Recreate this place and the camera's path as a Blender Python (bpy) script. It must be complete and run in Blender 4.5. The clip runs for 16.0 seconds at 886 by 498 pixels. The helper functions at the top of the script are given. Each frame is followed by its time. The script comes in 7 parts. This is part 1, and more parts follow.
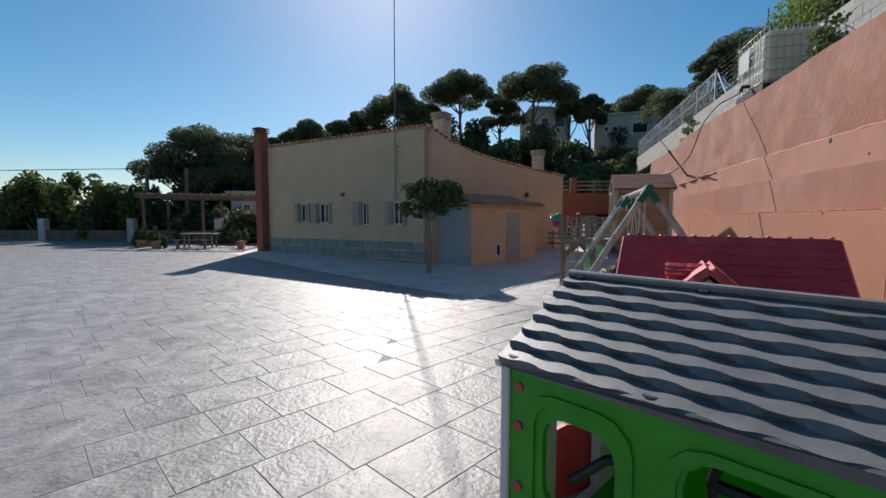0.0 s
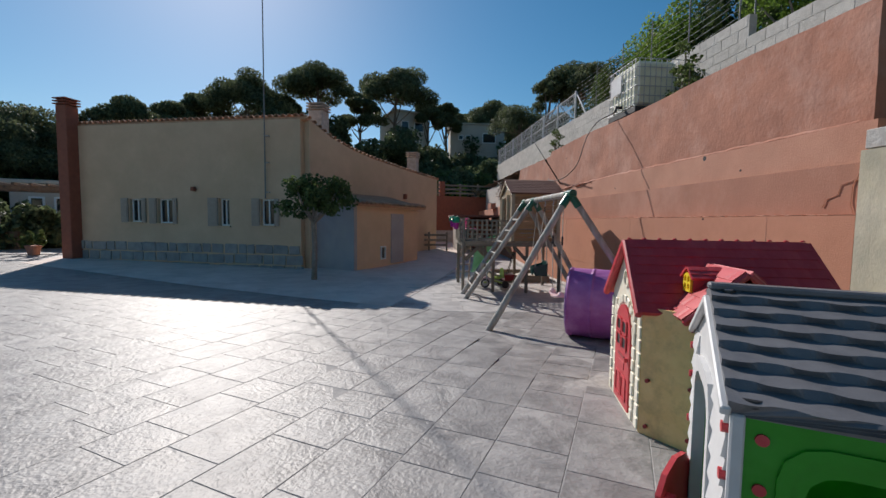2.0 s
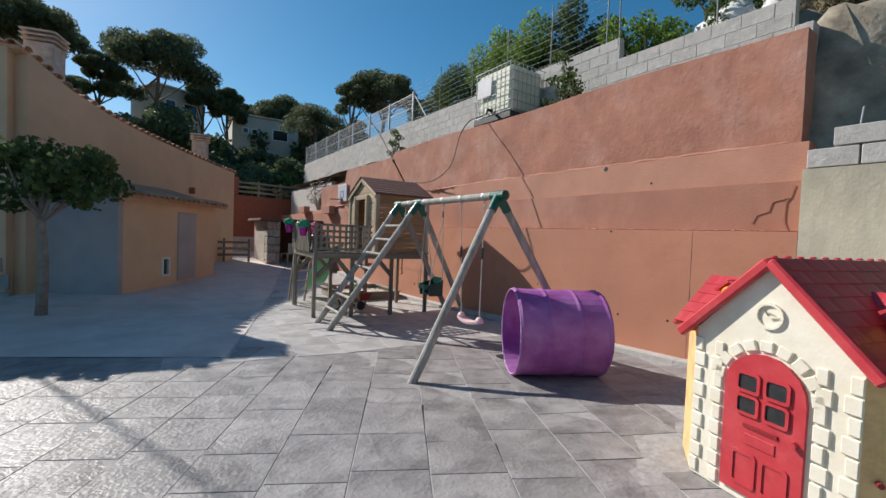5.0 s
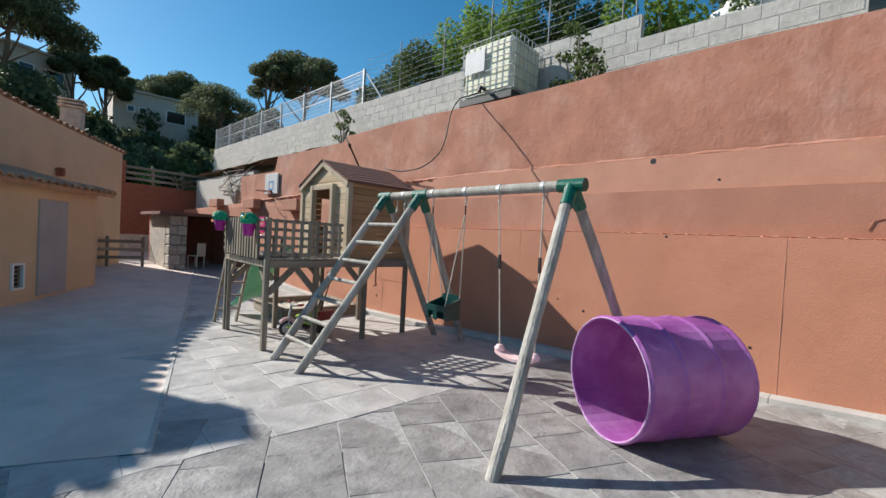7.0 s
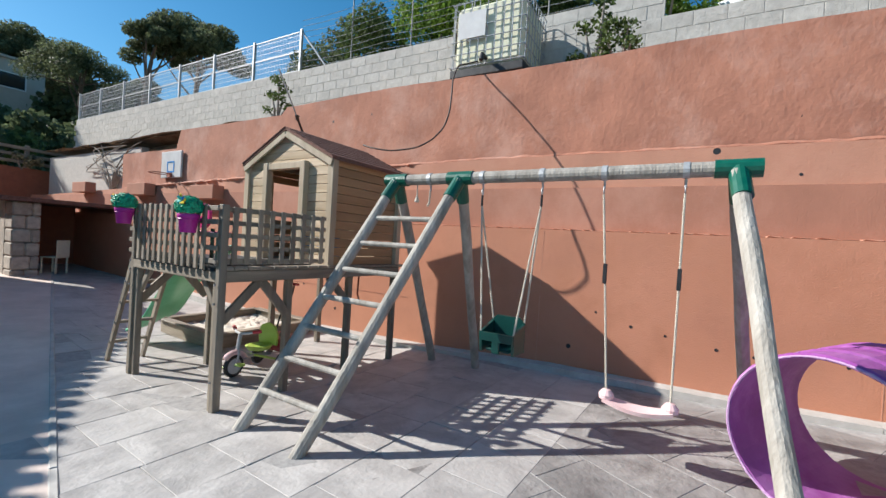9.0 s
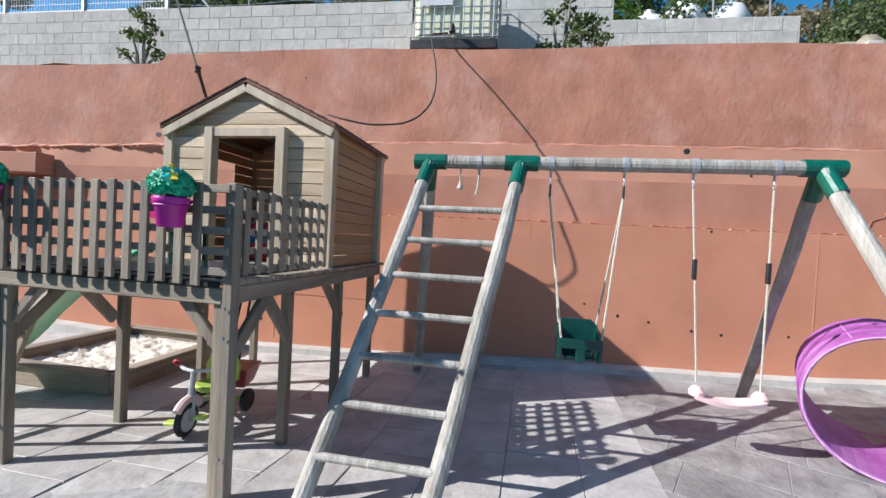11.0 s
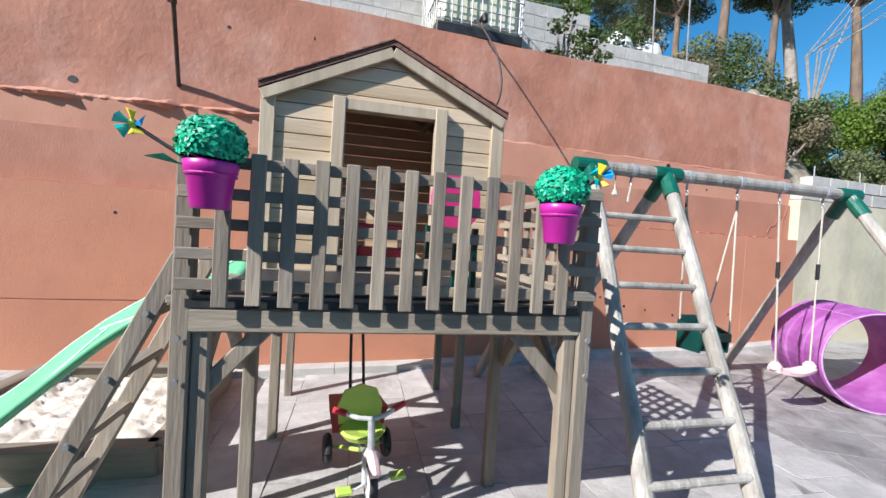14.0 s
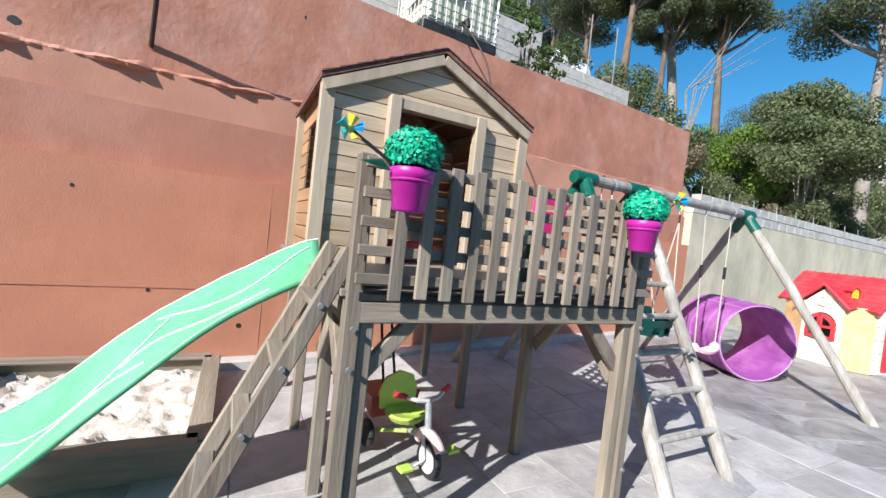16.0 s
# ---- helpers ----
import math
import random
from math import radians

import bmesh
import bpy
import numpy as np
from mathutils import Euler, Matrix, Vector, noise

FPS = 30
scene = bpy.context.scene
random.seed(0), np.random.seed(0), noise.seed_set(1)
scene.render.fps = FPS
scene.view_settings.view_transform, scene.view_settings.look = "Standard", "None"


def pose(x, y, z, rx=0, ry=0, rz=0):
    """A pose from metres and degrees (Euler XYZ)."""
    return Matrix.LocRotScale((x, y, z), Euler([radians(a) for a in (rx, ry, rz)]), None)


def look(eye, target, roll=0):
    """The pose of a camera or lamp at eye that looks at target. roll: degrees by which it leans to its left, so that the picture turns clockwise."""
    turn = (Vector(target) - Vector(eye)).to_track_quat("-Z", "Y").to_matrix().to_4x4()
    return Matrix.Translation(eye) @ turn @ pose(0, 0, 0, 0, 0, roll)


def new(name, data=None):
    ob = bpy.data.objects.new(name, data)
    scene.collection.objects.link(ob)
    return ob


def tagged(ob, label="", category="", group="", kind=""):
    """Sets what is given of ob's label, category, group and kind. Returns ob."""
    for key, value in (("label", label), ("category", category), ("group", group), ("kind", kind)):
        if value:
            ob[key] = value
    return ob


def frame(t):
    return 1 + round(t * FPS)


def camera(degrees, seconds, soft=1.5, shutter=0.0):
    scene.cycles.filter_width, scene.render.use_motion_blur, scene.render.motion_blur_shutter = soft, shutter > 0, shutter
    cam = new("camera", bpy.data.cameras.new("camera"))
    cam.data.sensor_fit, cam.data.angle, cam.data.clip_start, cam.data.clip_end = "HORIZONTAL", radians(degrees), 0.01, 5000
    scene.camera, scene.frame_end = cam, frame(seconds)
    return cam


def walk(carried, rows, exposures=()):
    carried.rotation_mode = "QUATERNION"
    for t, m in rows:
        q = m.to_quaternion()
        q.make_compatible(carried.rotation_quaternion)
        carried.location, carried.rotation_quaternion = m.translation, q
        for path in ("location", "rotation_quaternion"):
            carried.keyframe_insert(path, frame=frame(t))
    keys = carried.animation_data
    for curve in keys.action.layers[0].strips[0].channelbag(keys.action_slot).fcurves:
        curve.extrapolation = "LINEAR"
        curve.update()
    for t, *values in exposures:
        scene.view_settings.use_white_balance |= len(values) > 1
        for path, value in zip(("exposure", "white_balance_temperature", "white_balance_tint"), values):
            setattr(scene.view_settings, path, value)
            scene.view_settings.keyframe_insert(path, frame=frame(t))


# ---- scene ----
cam = camera(94.1, 16.0)
METRES, EYE, TILT, LEAN, TURN = 13.8, 1.5, 0.0, 0.0, 0.0
ROWS = [
    (0.0, 0.0, 0.0, 0.0, 0.01, -4.17, -0.08),
    (0.5, -0.0181, 0.0089, 0.0008, -1.37, -4.25, -0.42),
    (1.0, -0.0369, 0.0207, 0.0011, -3.27, -3.94, -0.6),
    (1.5, -0.06, 0.0367, 0.0004, -11.1, -3.78, -0.58),
    (2.0, -0.0759, 0.0572, -0.0006, -20.18, -3.83, -0.73),
    (2.5, -0.0892, 0.0812, -0.0001, -28.43, -3.58, -1.17),
    (3.0, -0.0997, 0.1088, -0.0015, -35.7, -3.45, -1.55),
    (3.5, -0.1034, 0.1381, -0.0022, -40.24, -3.41, -1.61),
    (4.0, -0.1047, 0.1697, -0.0032, -42.99, -2.83, -1.83),
    (6.5, -0.0705, 0.3605, -0.0089, -59.47, -1.35, -2.97),
    (7.0, -0.0565, 0.3957, -0.0081, -61.6, -1.24, -3.13),
    (7.5, -0.0397, 0.4305, -0.0082, -64.08, -1.05, -3.29),
    (8.0, -0.0248, 0.4653, -0.0099, -67.41, -0.94, -3.45),
    (8.5, -0.0097, 0.4994, -0.0101, -70.86, -0.96, -3.46),
    (9.0, 0.0006, 0.535, -0.0111, -75.21, -0.8, -3.52),
    (11.5, 0.0518, 0.6976, -0.0141, -101.28, -1.4, -2.95),
    (12.0, 0.0682, 0.7284, -0.0144, -104.69, -1.51, -3.01),
    (12.5, 0.0833, 0.7565, -0.0135, -107.57, -1.49, -3.06),
    (13.0, 0.0957, 0.7869, -0.0136, -111.71, -1.53, -3.12),
    (13.5, 0.1076, 0.8135, -0.0143, -115.89, -1.58, -3.24),
    (14.0, 0.1172, 0.8398, -0.0144, -120.52, -1.58, -3.56),
    (14.5, 0.1256, 0.8652, -0.0158, -125.58, -1.91, -4.41),
    (15.0, 0.1332, 0.8796, -0.0161, -128.66, -2.02, -5.25),
    (15.5, 0.1403, 0.8938, -0.0153, -131.26, -2.01, -5.74),
    (16.0, 0.147, 0.9082, -0.0159, -134.6, -2.0, -6.42),
]
walk(cam, [(t, pose(0, 0, EYE, TILT, LEAN, TURN) @ pose(METRES * x, METRES * y, METRES * z, 90 + pitch, roll, yaw)) for t, x, y, z, yaw, pitch, roll in ROWS],
     exposures=[(0.0, 0.08, 6450, 12), (1.5, -0.08, 6450, 12), (3.0, 0.05, 6450, 12), (4.0, 0.15, 6450, 12), (6.5, 0.42, 6400, 7), (8.0, 0.65, 6400, 7), (9.0, 0.65, 6300, 8), (12.0, 0.78, 5950, 10), (13.5, 0.82, 6000, 10), (14.5, 0.81, 6000, 10), (16.0, 0.78, 6000, 10)])

# ---- sky, sun ----
SUN_AZ, SUN_EL = -8.0, 34.5
world = bpy.data.worlds.new("sky")
scene.world = world
world.use_nodes = True
wn = world.node_tree.nodes
sky = wn.new("ShaderNodeTexSky")
sky.sky_type, sky.sun_disc = "NISHITA", False
sky.sun_elevation, sky.sun_rotation = radians(SUN_EL), radians(SUN_AZ)
sky.air_density, sky.dust_density, sky.ozone_density = 1.0, 0.35, 3.2
wn["Background"].inputs["Strength"].default_value = 0.087
tone = wn.new("ShaderNodeHueSaturation")
tone.inputs["Hue"].default_value, tone.inputs["Saturation"].default_value = 0.487, 1.3
world.node_tree.links.new(sky.outputs[0], tone.inputs["Color"])
world.node_tree.links.new(tone.outputs[0], wn["Background"].inputs["Color"])
sun_data = bpy.data.lights.new("sun", "SUN")
sun_data.energy, sun_data.angle, sun_data.color = 4.9, radians(0.53), (1.0, 0.94, 0.87)
sun = new("sun", sun_data)
sun.matrix_world = look((60 * math.sin(radians(SUN_AZ)), 60 * math.cos(radians(SUN_AZ)), 60 * math.tan(radians(SUN_EL))), (0, 0, 0))


# ---- materials ----
def surf(name, a, b, scale=6.0, rough=0.7, bump=0.15, fine=60.0, metal=0.0, stain=None, stain_scale=1.2, stain_amount=0.5,
         stretch=(1, 1, 1), random=0.0, island=0.0, spec=0.5, rough_var=0.12, coat=0.0, swirl=0.0):
    """Two-scale procedural surface: base mix a/b, larger stains, fine relief."""
    m = bpy.data.materials.new(name)
    m.use_nodes = True
    n, l = m.node_tree.nodes, m.node_tree.links
    p = n["Principled BSDF"]
    co = n.new("ShaderNodeTexCoord")
    mp = n.new("ShaderNodeMapping")
    mp.inputs["Scale"].default_value = stretch
    l.new(co.outputs["Object"], mp.inputs["Vector"])
    if random:
        info, far = n.new("ShaderNodeObjectInfo"), n.new("ShaderNodeMath")
        far.operation, far.inputs[1].default_value = "MULTIPLY", 60.0
        l.new(info.outputs["Random"], far.inputs[0])
        l.new(far.outputs[0], mp.inputs["Location"])
    t1 = n.new("ShaderNodeTexNoise")
    t1.inputs["Scale"].default_value, t1.inputs["Detail"].default_value, t1.inputs["Roughness"].default_value = scale, 6, 0.62
    t1.inputs["Distortion"].default_value = swirl
    l.new(mp.outputs[0], t1.inputs["Vector"])
    ramp = n.new("ShaderNodeValToRGB")
    ramp.color_ramp.elements[0].position, ramp.color_ramp.elements[1].position = 0.33, 0.68
    ramp.color_ramp.elements[0].color, ramp.color_ramp.elements[1].color = (*a, 1), (*b, 1)
    l.new(t1.outputs["Fac"], ramp.inputs["Fac"])
    col = ramp.outputs["Color"]
    if stain:
        t2 = n.new("ShaderNodeTexNoise")
        t2.inputs["Scale"].default_value, t2.inputs["Detail"].default_value = stain_scale, 8
        t2.inputs["Roughness"].default_value = 0.7
        l.new(mp.outputs[0], t2.inputs["Vector"])
        r2 = n.new("ShaderNodeValToRGB")
        r2.color_ramp.elements[0].position, r2.color_ramp.elements[1].position = 0.48, 0.66
        l.new(t2.outputs["Fac"], r2.inputs["Fac"])
        ma = n.new("ShaderNodeMath")
        ma.operation, ma.inputs[1].default_value = "MULTIPLY", stain_amount
        l.new(r2.outputs["Color"], ma.inputs[0])
        mx = n.new("ShaderNodeMixRGB")
        mx.inputs["Color2"].default_value = (*stain, 1)
        l.new(ma.outputs[0], mx.inputs["Fac"])
        l.new(col, mx.inputs["Color1"])
        col = mx.outputs["Color"]
    if random or island:
        src = n.new("ShaderNodeObjectInfo").outputs["Random"] if random else n.new("ShaderNodeNewGeometry").outputs["Random Per Island"]
        amount = random or island
        mr = n.new("ShaderNodeMapRange")
        mr.inputs["To Min"].default_value, mr.inputs["To Max"].default_value = 1 - amount, 1 + amount
        l.new(src, mr.inputs["Value"])
        hs = n.new("ShaderNodeHueSaturation")
        l.new(mr.outputs[0], hs.inputs["Value"])
        l.new(col, hs.inputs["Color"])
        col = hs.outputs["Color"]
    l.new(col, p.inputs["Base Color"])
    p.inputs["Metallic"].default_value = metal
    p.inputs["Specular IOR Level"].default_value = spec
    p.inputs["Coat Weight"].default_value = coat
    t3 = n.new("ShaderNodeTexNoise")
    t3.inputs["Scale"].default_value, t3.inputs["Detail"].default_value = fine, 4
    l.new(mp.outputs[0], t3.inputs["Vector"])
    rr = n.new("ShaderNodeMapRange")
    rr.inputs["To Min"].default_value, rr.inputs["To Max"].default_value = max(0.03, rough - rough_var), min(1, rough + rough_var)
    l.new(t1.outputs["Fac"], rr.inputs["Value"])
    l.new(rr.outputs[0], p.inputs["Roughness"])
    if bump:
        add = n.new("ShaderNodeMath")
        add.operation = "MULTIPLY_ADD"
        add.inputs[1].default_value = 0.35
        l.new(t3.outputs["Fac"], add.inputs[0])
        l.new(t1.outputs["Fac"], add.inputs[2])
        bp = n.new("ShaderNodeBump")
        bp.inputs["Strength"].default_value, bp.inputs["Distance"].default_value = min(1, bump * 2), 0.03
        l.new(add.outputs[0], bp.inputs["Height"])
        l.new(bp.outputs[0], p.inputs["Normal"])
    return m


def leafy(name, a, b, island=0.35):
    m = surf(name, a, b, scale=0.8, rough=0.6, bump=0, island=island, spec=0.25)
    p = m.node_tree.nodes["Principled BSDF"]
    n, l = m.node_tree.nodes, m.node_tree.links
    tr, mx = n.new("ShaderNodeBsdfTranslucent"), n.new("ShaderNodeMixShader")
    l.new(p.inputs["Base Color"].links[0].from_socket, tr.inputs["Color"])
    mx.inputs["Fac"].default_value = 0.45
    l.new(p.outputs[0], mx.inputs[1])
    l.new(tr.outputs[0], mx.inputs[2])
    l.new(mx.outputs[0], n["Material Output"].inputs["Surface"])
    return m


def thin_plastic(m, amount):
    """Lets some sunlight through a thin moulded wall."""
    n, l = m.node_tree.nodes, m.node_tree.links
    p = n["Principled BSDF"]
    tr, mx = n.new("ShaderNodeBsdfTranslucent"), n.new("ShaderNodeMixShader")
    l.new(p.inputs["Base Color"].links[0].from_socket, tr.inputs["Color"])
    mx.inputs["Fac"].default_value = amount
    l.new(p.outputs[0], mx.inputs[1])
    l.new(tr.outputs[0], mx.inputs[2])
    l.new(mx.outputs[0], n["Material Output"].inputs["Surface"])
    return m


M = {}
M["tile"] = surf("stamped_concrete", (0.215, 0.203, 0.196), (0.375, 0.357, 0.342), 2.4, 0.5, 0.36, 30, stain=(0.13, 0.122, 0.118), stain_scale=3.0, stain_amount=0.7, random=0.07, rough_var=0.14, swirl=0.7, spec=0.42)
M["tile_far"] = surf("stamped_concrete_far", (0.215, 0.203, 0.196), (0.375, 0.357, 0.342), 2.4, 0.5, 0.36, 30, stain=(0.13, 0.122, 0.118), stain_scale=3.0, stain_amount=0.7, island=0.07, rough_var=0.14, swirl=0.7, spec=0.42)
M["tile_pale"] = surf("pale_stamped_concrete", (0.37, 0.35, 0.335), (0.54, 0.515, 0.49), 2.2, 0.55, 0.24, 30, stain=(0.27, 0.255, 0.245), stain_scale=2.4, stain_amount=0.7, random=0.05, rough_var=0.12, swirl=0.7, spec=0.42)
M["tile_pale_far"] = surf("pale_stamped_concrete_far", (0.37, 0.35, 0.335), (0.54, 0.515, 0.49), 2.2, 0.55, 0.24, 30, stain=(0.27, 0.255, 0.245), stain_scale=2.4, stain_amount=0.7, island=0.05, rough_var=0.12, swirl=0.7, spec=0.42)
M["joint"] = surf("paving_joint", (0.27, 0.26, 0.25), (0.42, 0.40, 0.385), 20, 0.85, 0.1)
M["drive"] = surf("pinkish_screed", (0.64, 0.52, 0.45), (0.76, 0.64, 0.57), 2.0, 0.75, 0.08, 90, stain=(0.42, 0.35, 0.31), stain_scale=0.9)
M["pale_concrete"] = surf("pale_concrete", (0.42, 0.40, 0.37), (0.55, 0.53, 0.50), 5, 0.8, 0.12, 80, stain=(0.3, 0.28, 0.26))
M["terracotta"] = surf("terracotta_paint", (0.46, 0.195, 0.112), (0.55, 0.245, 0.15), 2.2, 0.8, 0.13, 60, stain=(0.40, 0.172, 0.105), stain_scale=1.1, stain_amount=0.65)
M["terracotta_dark"] = surf("weathered_terracotta_band", (0.37, 0.165, 0.105), (0.45, 0.205, 0.135), 1.6, 0.85, 0.12, 50, stain=(0.55, 0.30, 0.22), stain_scale=1.1, stain_amount=0.45, stretch=(1, 1, 0.7))
M["terracotta_pale"] = surf("pale_terracotta_band", (0.48, 0.23, 0.15), (0.54, 0.27, 0.18), 2.0, 0.85, 0.12, 50, stain=(0.45, 0.19, 0.12), stain_scale=1.3, stain_amount=0.5)
M["terracotta_rough"] = surf("rough_stained_render", (0.365, 0.155, 0.10), (0.475, 0.212, 0.137), 2.6, 0.9, 0.26, 20, stain=(0.58, 0.36, 0.285), stain_scale=1.1, stain_amount=0.5, stretch=(1, 1, 0.85))
M["beige_wall"] = surf("stained_beige_render", (0.50, 0.45, 0.31), (0.63, 0.57, 0.43), 1.7, 0.85, 0.14, 40, stain=(0.33, 0.31, 0.24), stain_scale=1.1, stain_amount=0.65, stretch=(1, 1, 0.6))
M["block"] = surf("concrete_block", (0.44, 0.42, 0.385), (0.54, 0.52, 0.48), 9, 0.9, 0.2, 70, stain=(0.33, 0.31, 0.28), stain_scale=2.0, random=0.06)
M["block_far"] = surf("concrete_block_run", (0.40, 0.38, 0.35), (0.52, 0.50, 0.46), 9, 0.9, 0.2, 70, stain=(0.30, 0.285, 0.26), stain_scale=0.7, island=0.07)
M["mortar"] = surf("grey_mortar", (0.42, 0.40, 0.37), (0.52, 0.50, 0.46), 14, 0.9, 0.15)
M["wood"] = surf("weathered_wood", (0.17, 0.137, 0.102), (0.35, 0.293, 0.22), 9, 0.72, 0.15, 70, stain=(0.185, 0.168, 0.15), stain_scale=2.6, stretch=(1, 1, 0.12), random=0.24)
M["wood_y"] = surf("weathered_wood_along", (0.17, 0.137, 0.102), (0.35, 0.293, 0.22), 9, 0.72, 0.15, 70, stain=(0.185, 0.168, 0.15), stain_scale=2.6, stretch=(1, 0.12, 1), random=0.16)
M["wood_x"] = surf("weathered_wood_across", (0.17, 0.137, 0.102), (0.35, 0.293, 0.22), 9, 0.72, 0.15, 70, stain=(0.185, 0.168, 0.15), stain_scale=2.6, stretch=(0.12, 1, 1), random=0.16)
# Gable planks hold the front's sunlit tone in their colour, so paler than plank_x.
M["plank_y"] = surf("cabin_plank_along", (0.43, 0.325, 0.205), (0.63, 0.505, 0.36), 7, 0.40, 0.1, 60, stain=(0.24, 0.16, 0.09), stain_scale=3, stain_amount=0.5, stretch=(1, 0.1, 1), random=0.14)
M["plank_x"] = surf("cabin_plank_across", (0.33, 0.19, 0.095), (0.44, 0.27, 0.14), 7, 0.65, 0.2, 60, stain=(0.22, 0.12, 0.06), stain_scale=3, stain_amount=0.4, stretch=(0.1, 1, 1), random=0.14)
M["trim"] = surf("cabin_trim", (0.35, 0.28, 0.195), (0.51, 0.42, 0.305), 8, 0.42, 0.1, 60, stretch=(1, 1, 0.12), random=0.1)
M["felt"] = surf("roof_felt", (0.13, 0.06, 0.045), (0.23, 0.115, 0.09), 30, 0.9, 0.25, 150)
M["log"] = surf("grey_round_log", (0.25, 0.225, 0.19), (0.46, 0.43, 0.385), 9, 0.7, 0.3, 60, stain=(0.15, 0.135, 0.115), stain_scale=4, stretch=(1, 1, 0.1), random=0.08)
M["green_metal"] = surf("green_bracket_paint", (0.0, 0.085, 0.055), (0.01, 0.115, 0.075), 15, 0.35, 0.04, random=0.04)
M["galv"] = surf("galvanised_steel", (0.36, 0.37, 0.38), (0.48, 0.49, 0.50), 20, 0.55, 0.04, metal=0.45)
M["rope"] = surf("pale_rope", (0.50, 0.45, 0.36), (0.66, 0.61, 0.52), 120, 0.9, 0.3)
M["swing_green"] = surf("dark_green_plastic", (0.0, 0.035, 0.03), (0.002, 0.055, 0.045), 10, 0.38, 0.03)
M["swing_pink"] = surf("faded_pink_plastic", (0.80, 0.52, 0.52), (0.86, 0.63, 0.62), 6, 0.45, 0.03)
M["purple"] = surf("purple_painted_drum", (0.27, 0.058, 0.275), (0.38, 0.115, 0.385), 3, 0.6, 0.14, 40, stain=(0.50, 0.25, 0.52), stain_scale=1.4, stain_amount=0.5)
M["slide"] = surf("pale_green_slide", (0.12, 0.43, 0.21), (0.17, 0.50, 0.27), 5, 0.42, 0.03, stain=(0.22, 0.60, 0.36), stain_scale=2, stain_amount=0.4)
M["slide_line"] = surf("white_slide_rib", (0.72, 0.85, 0.76), (0.80, 0.90, 0.84), 9, 0.5, 0.03)
M["sand"] = surf("white_sand", (0.62, 0.55, 0.45), (0.82, 0.76, 0.66), 14, 0.95, 0.35, 120, stain=(0.45, 0.40, 0.33), stain_scale=5)
M["green_plastic"] = surf("bright_green_plastic", (0.035, 0.36, 0.015), (0.05, 0.44, 0.03), 6, 0.4, 0.03, stain=(0.08, 0.38, 0.06), stain_scale=3, stain_amount=0.3)
thin_plastic(M["green_plastic"], 0.3)
M["white_plastic"] = surf("white_plastic", (0.54, 0.54, 0.54), (0.62, 0.62, 0.615), 6, 0.5, 0.04, stain=(0.50, 0.49, 0.475), stain_scale=2.2, stain_amount=0.4)
M["roof_plastic"] = surf("slate_plastic_tiles", (0.115, 0.115, 0.125), (0.165, 0.165, 0.175), 8, 0.5, 0.05, 120, stain=(0.22, 0.22, 0.23), stain_scale=2.4, stain_amount=0.35)
M["red_plastic"] = surf("red_plastic", (0.46, 0.03, 0.04), (0.56, 0.05, 0.06), 6, 0.45, 0.03, stain=(0.70, 0.16, 0.16), stain_scale=2.2, stain_amount=0.3)
M["cream_plastic"] = surf("cream_plastic", (0.76, 0.70, 0.56), (0.84, 0.79, 0.66), 7, 0.5, 0.05, stain=(0.62, 0.50, 0.33), stain_scale=2.6, stain_amount=0.35)
M["yellow_plastic"] = surf("faded_yellow_plastic", (0.78, 0.50, 0.21), (0.85, 0.58, 0.27), 7, 0.5, 0.05, stain=(0.42, 0.26, 0.12), stain_scale=4.5, stain_amount=0.6)
M["mint_plastic"] = surf("pale_mint_plastic", (0.58, 0.70, 0.48), (0.66, 0.76, 0.55), 7, 0.5, 0.05, stain=(0.66, 0.68, 0.5), stain_scale=2, stain_amount=0.4)
thin_plastic(M["mint_plastic"], 0.2)
M["yellow"] = surf("yellow_plastic", (0.80, 0.58, 0.02), (0.86, 0.66, 0.05), 7, 0.4, 0.02)
M["black"] = surf("black_plastic", (0.012, 0.012, 0.013), (0.03, 0.03, 0.032), 10, 0.5, 0.05)
M["magenta"] = surf("magenta_pot", (0.44, 0.015, 0.27), (0.52, 0.03, 0.33), 6, 0.38, 0.02)
M["pink_toy"] = surf("pink_toy_plastic", (0.70, 0.03, 0.20), (0.78, 0.05, 0.26), 6, 0.4, 0.02)
M["turf_ball"] = surf("artificial_foliage", (0.0, 0.30, 0.15), (0.03, 0.52, 0.29), 40, 0.5, 0, island=0.5)
M["lime"] = surf("lime_plastic", (0.42, 0.58, 0.09), (0.50, 0.66, 0.13), 6, 0.4, 0.02)
M["dark_red"] = surf("dark_red_plastic", (0.24, 0.015, 0.02), (0.30, 0.025, 0.03), 6, 0.4, 0.02)
M["blue"] = surf("blue_plastic", (0.01, 0.22, 0.62), (0.02, 0.28, 0.70), 6, 0.35, 0.02)
M["turquoise"] = surf("turquoise_film", (0.0, 0.42, 0.42), (0.02, 0.5, 0.5), 6, 0.35, 0.02)
M["house"] = surf("ochre_render", (0.61, 0.42, 0.27), (0.69, 0.49, 0.325), 1.2, 0.88, 0.1, 60, stain=(0.50, 0.36, 0.22), stain_scale=0.5, stain_amount=0.4)
M["annex"] = surf("grey_lilac_render", (0.34, 0.32, 0.33), (0.40, 0.38, 0.39), 1.5, 0.9, 0.1, 60, stain=(0.46, 0.40, 0.34), stain_scale=0.8, stain_amount=0.35)
M["stone"] = surf("pale_rubble_stone", (0.32, 0.28, 0.24), (0.52, 0.46, 0.40), 6, 0.9, 0.3, 40, random=0.2)
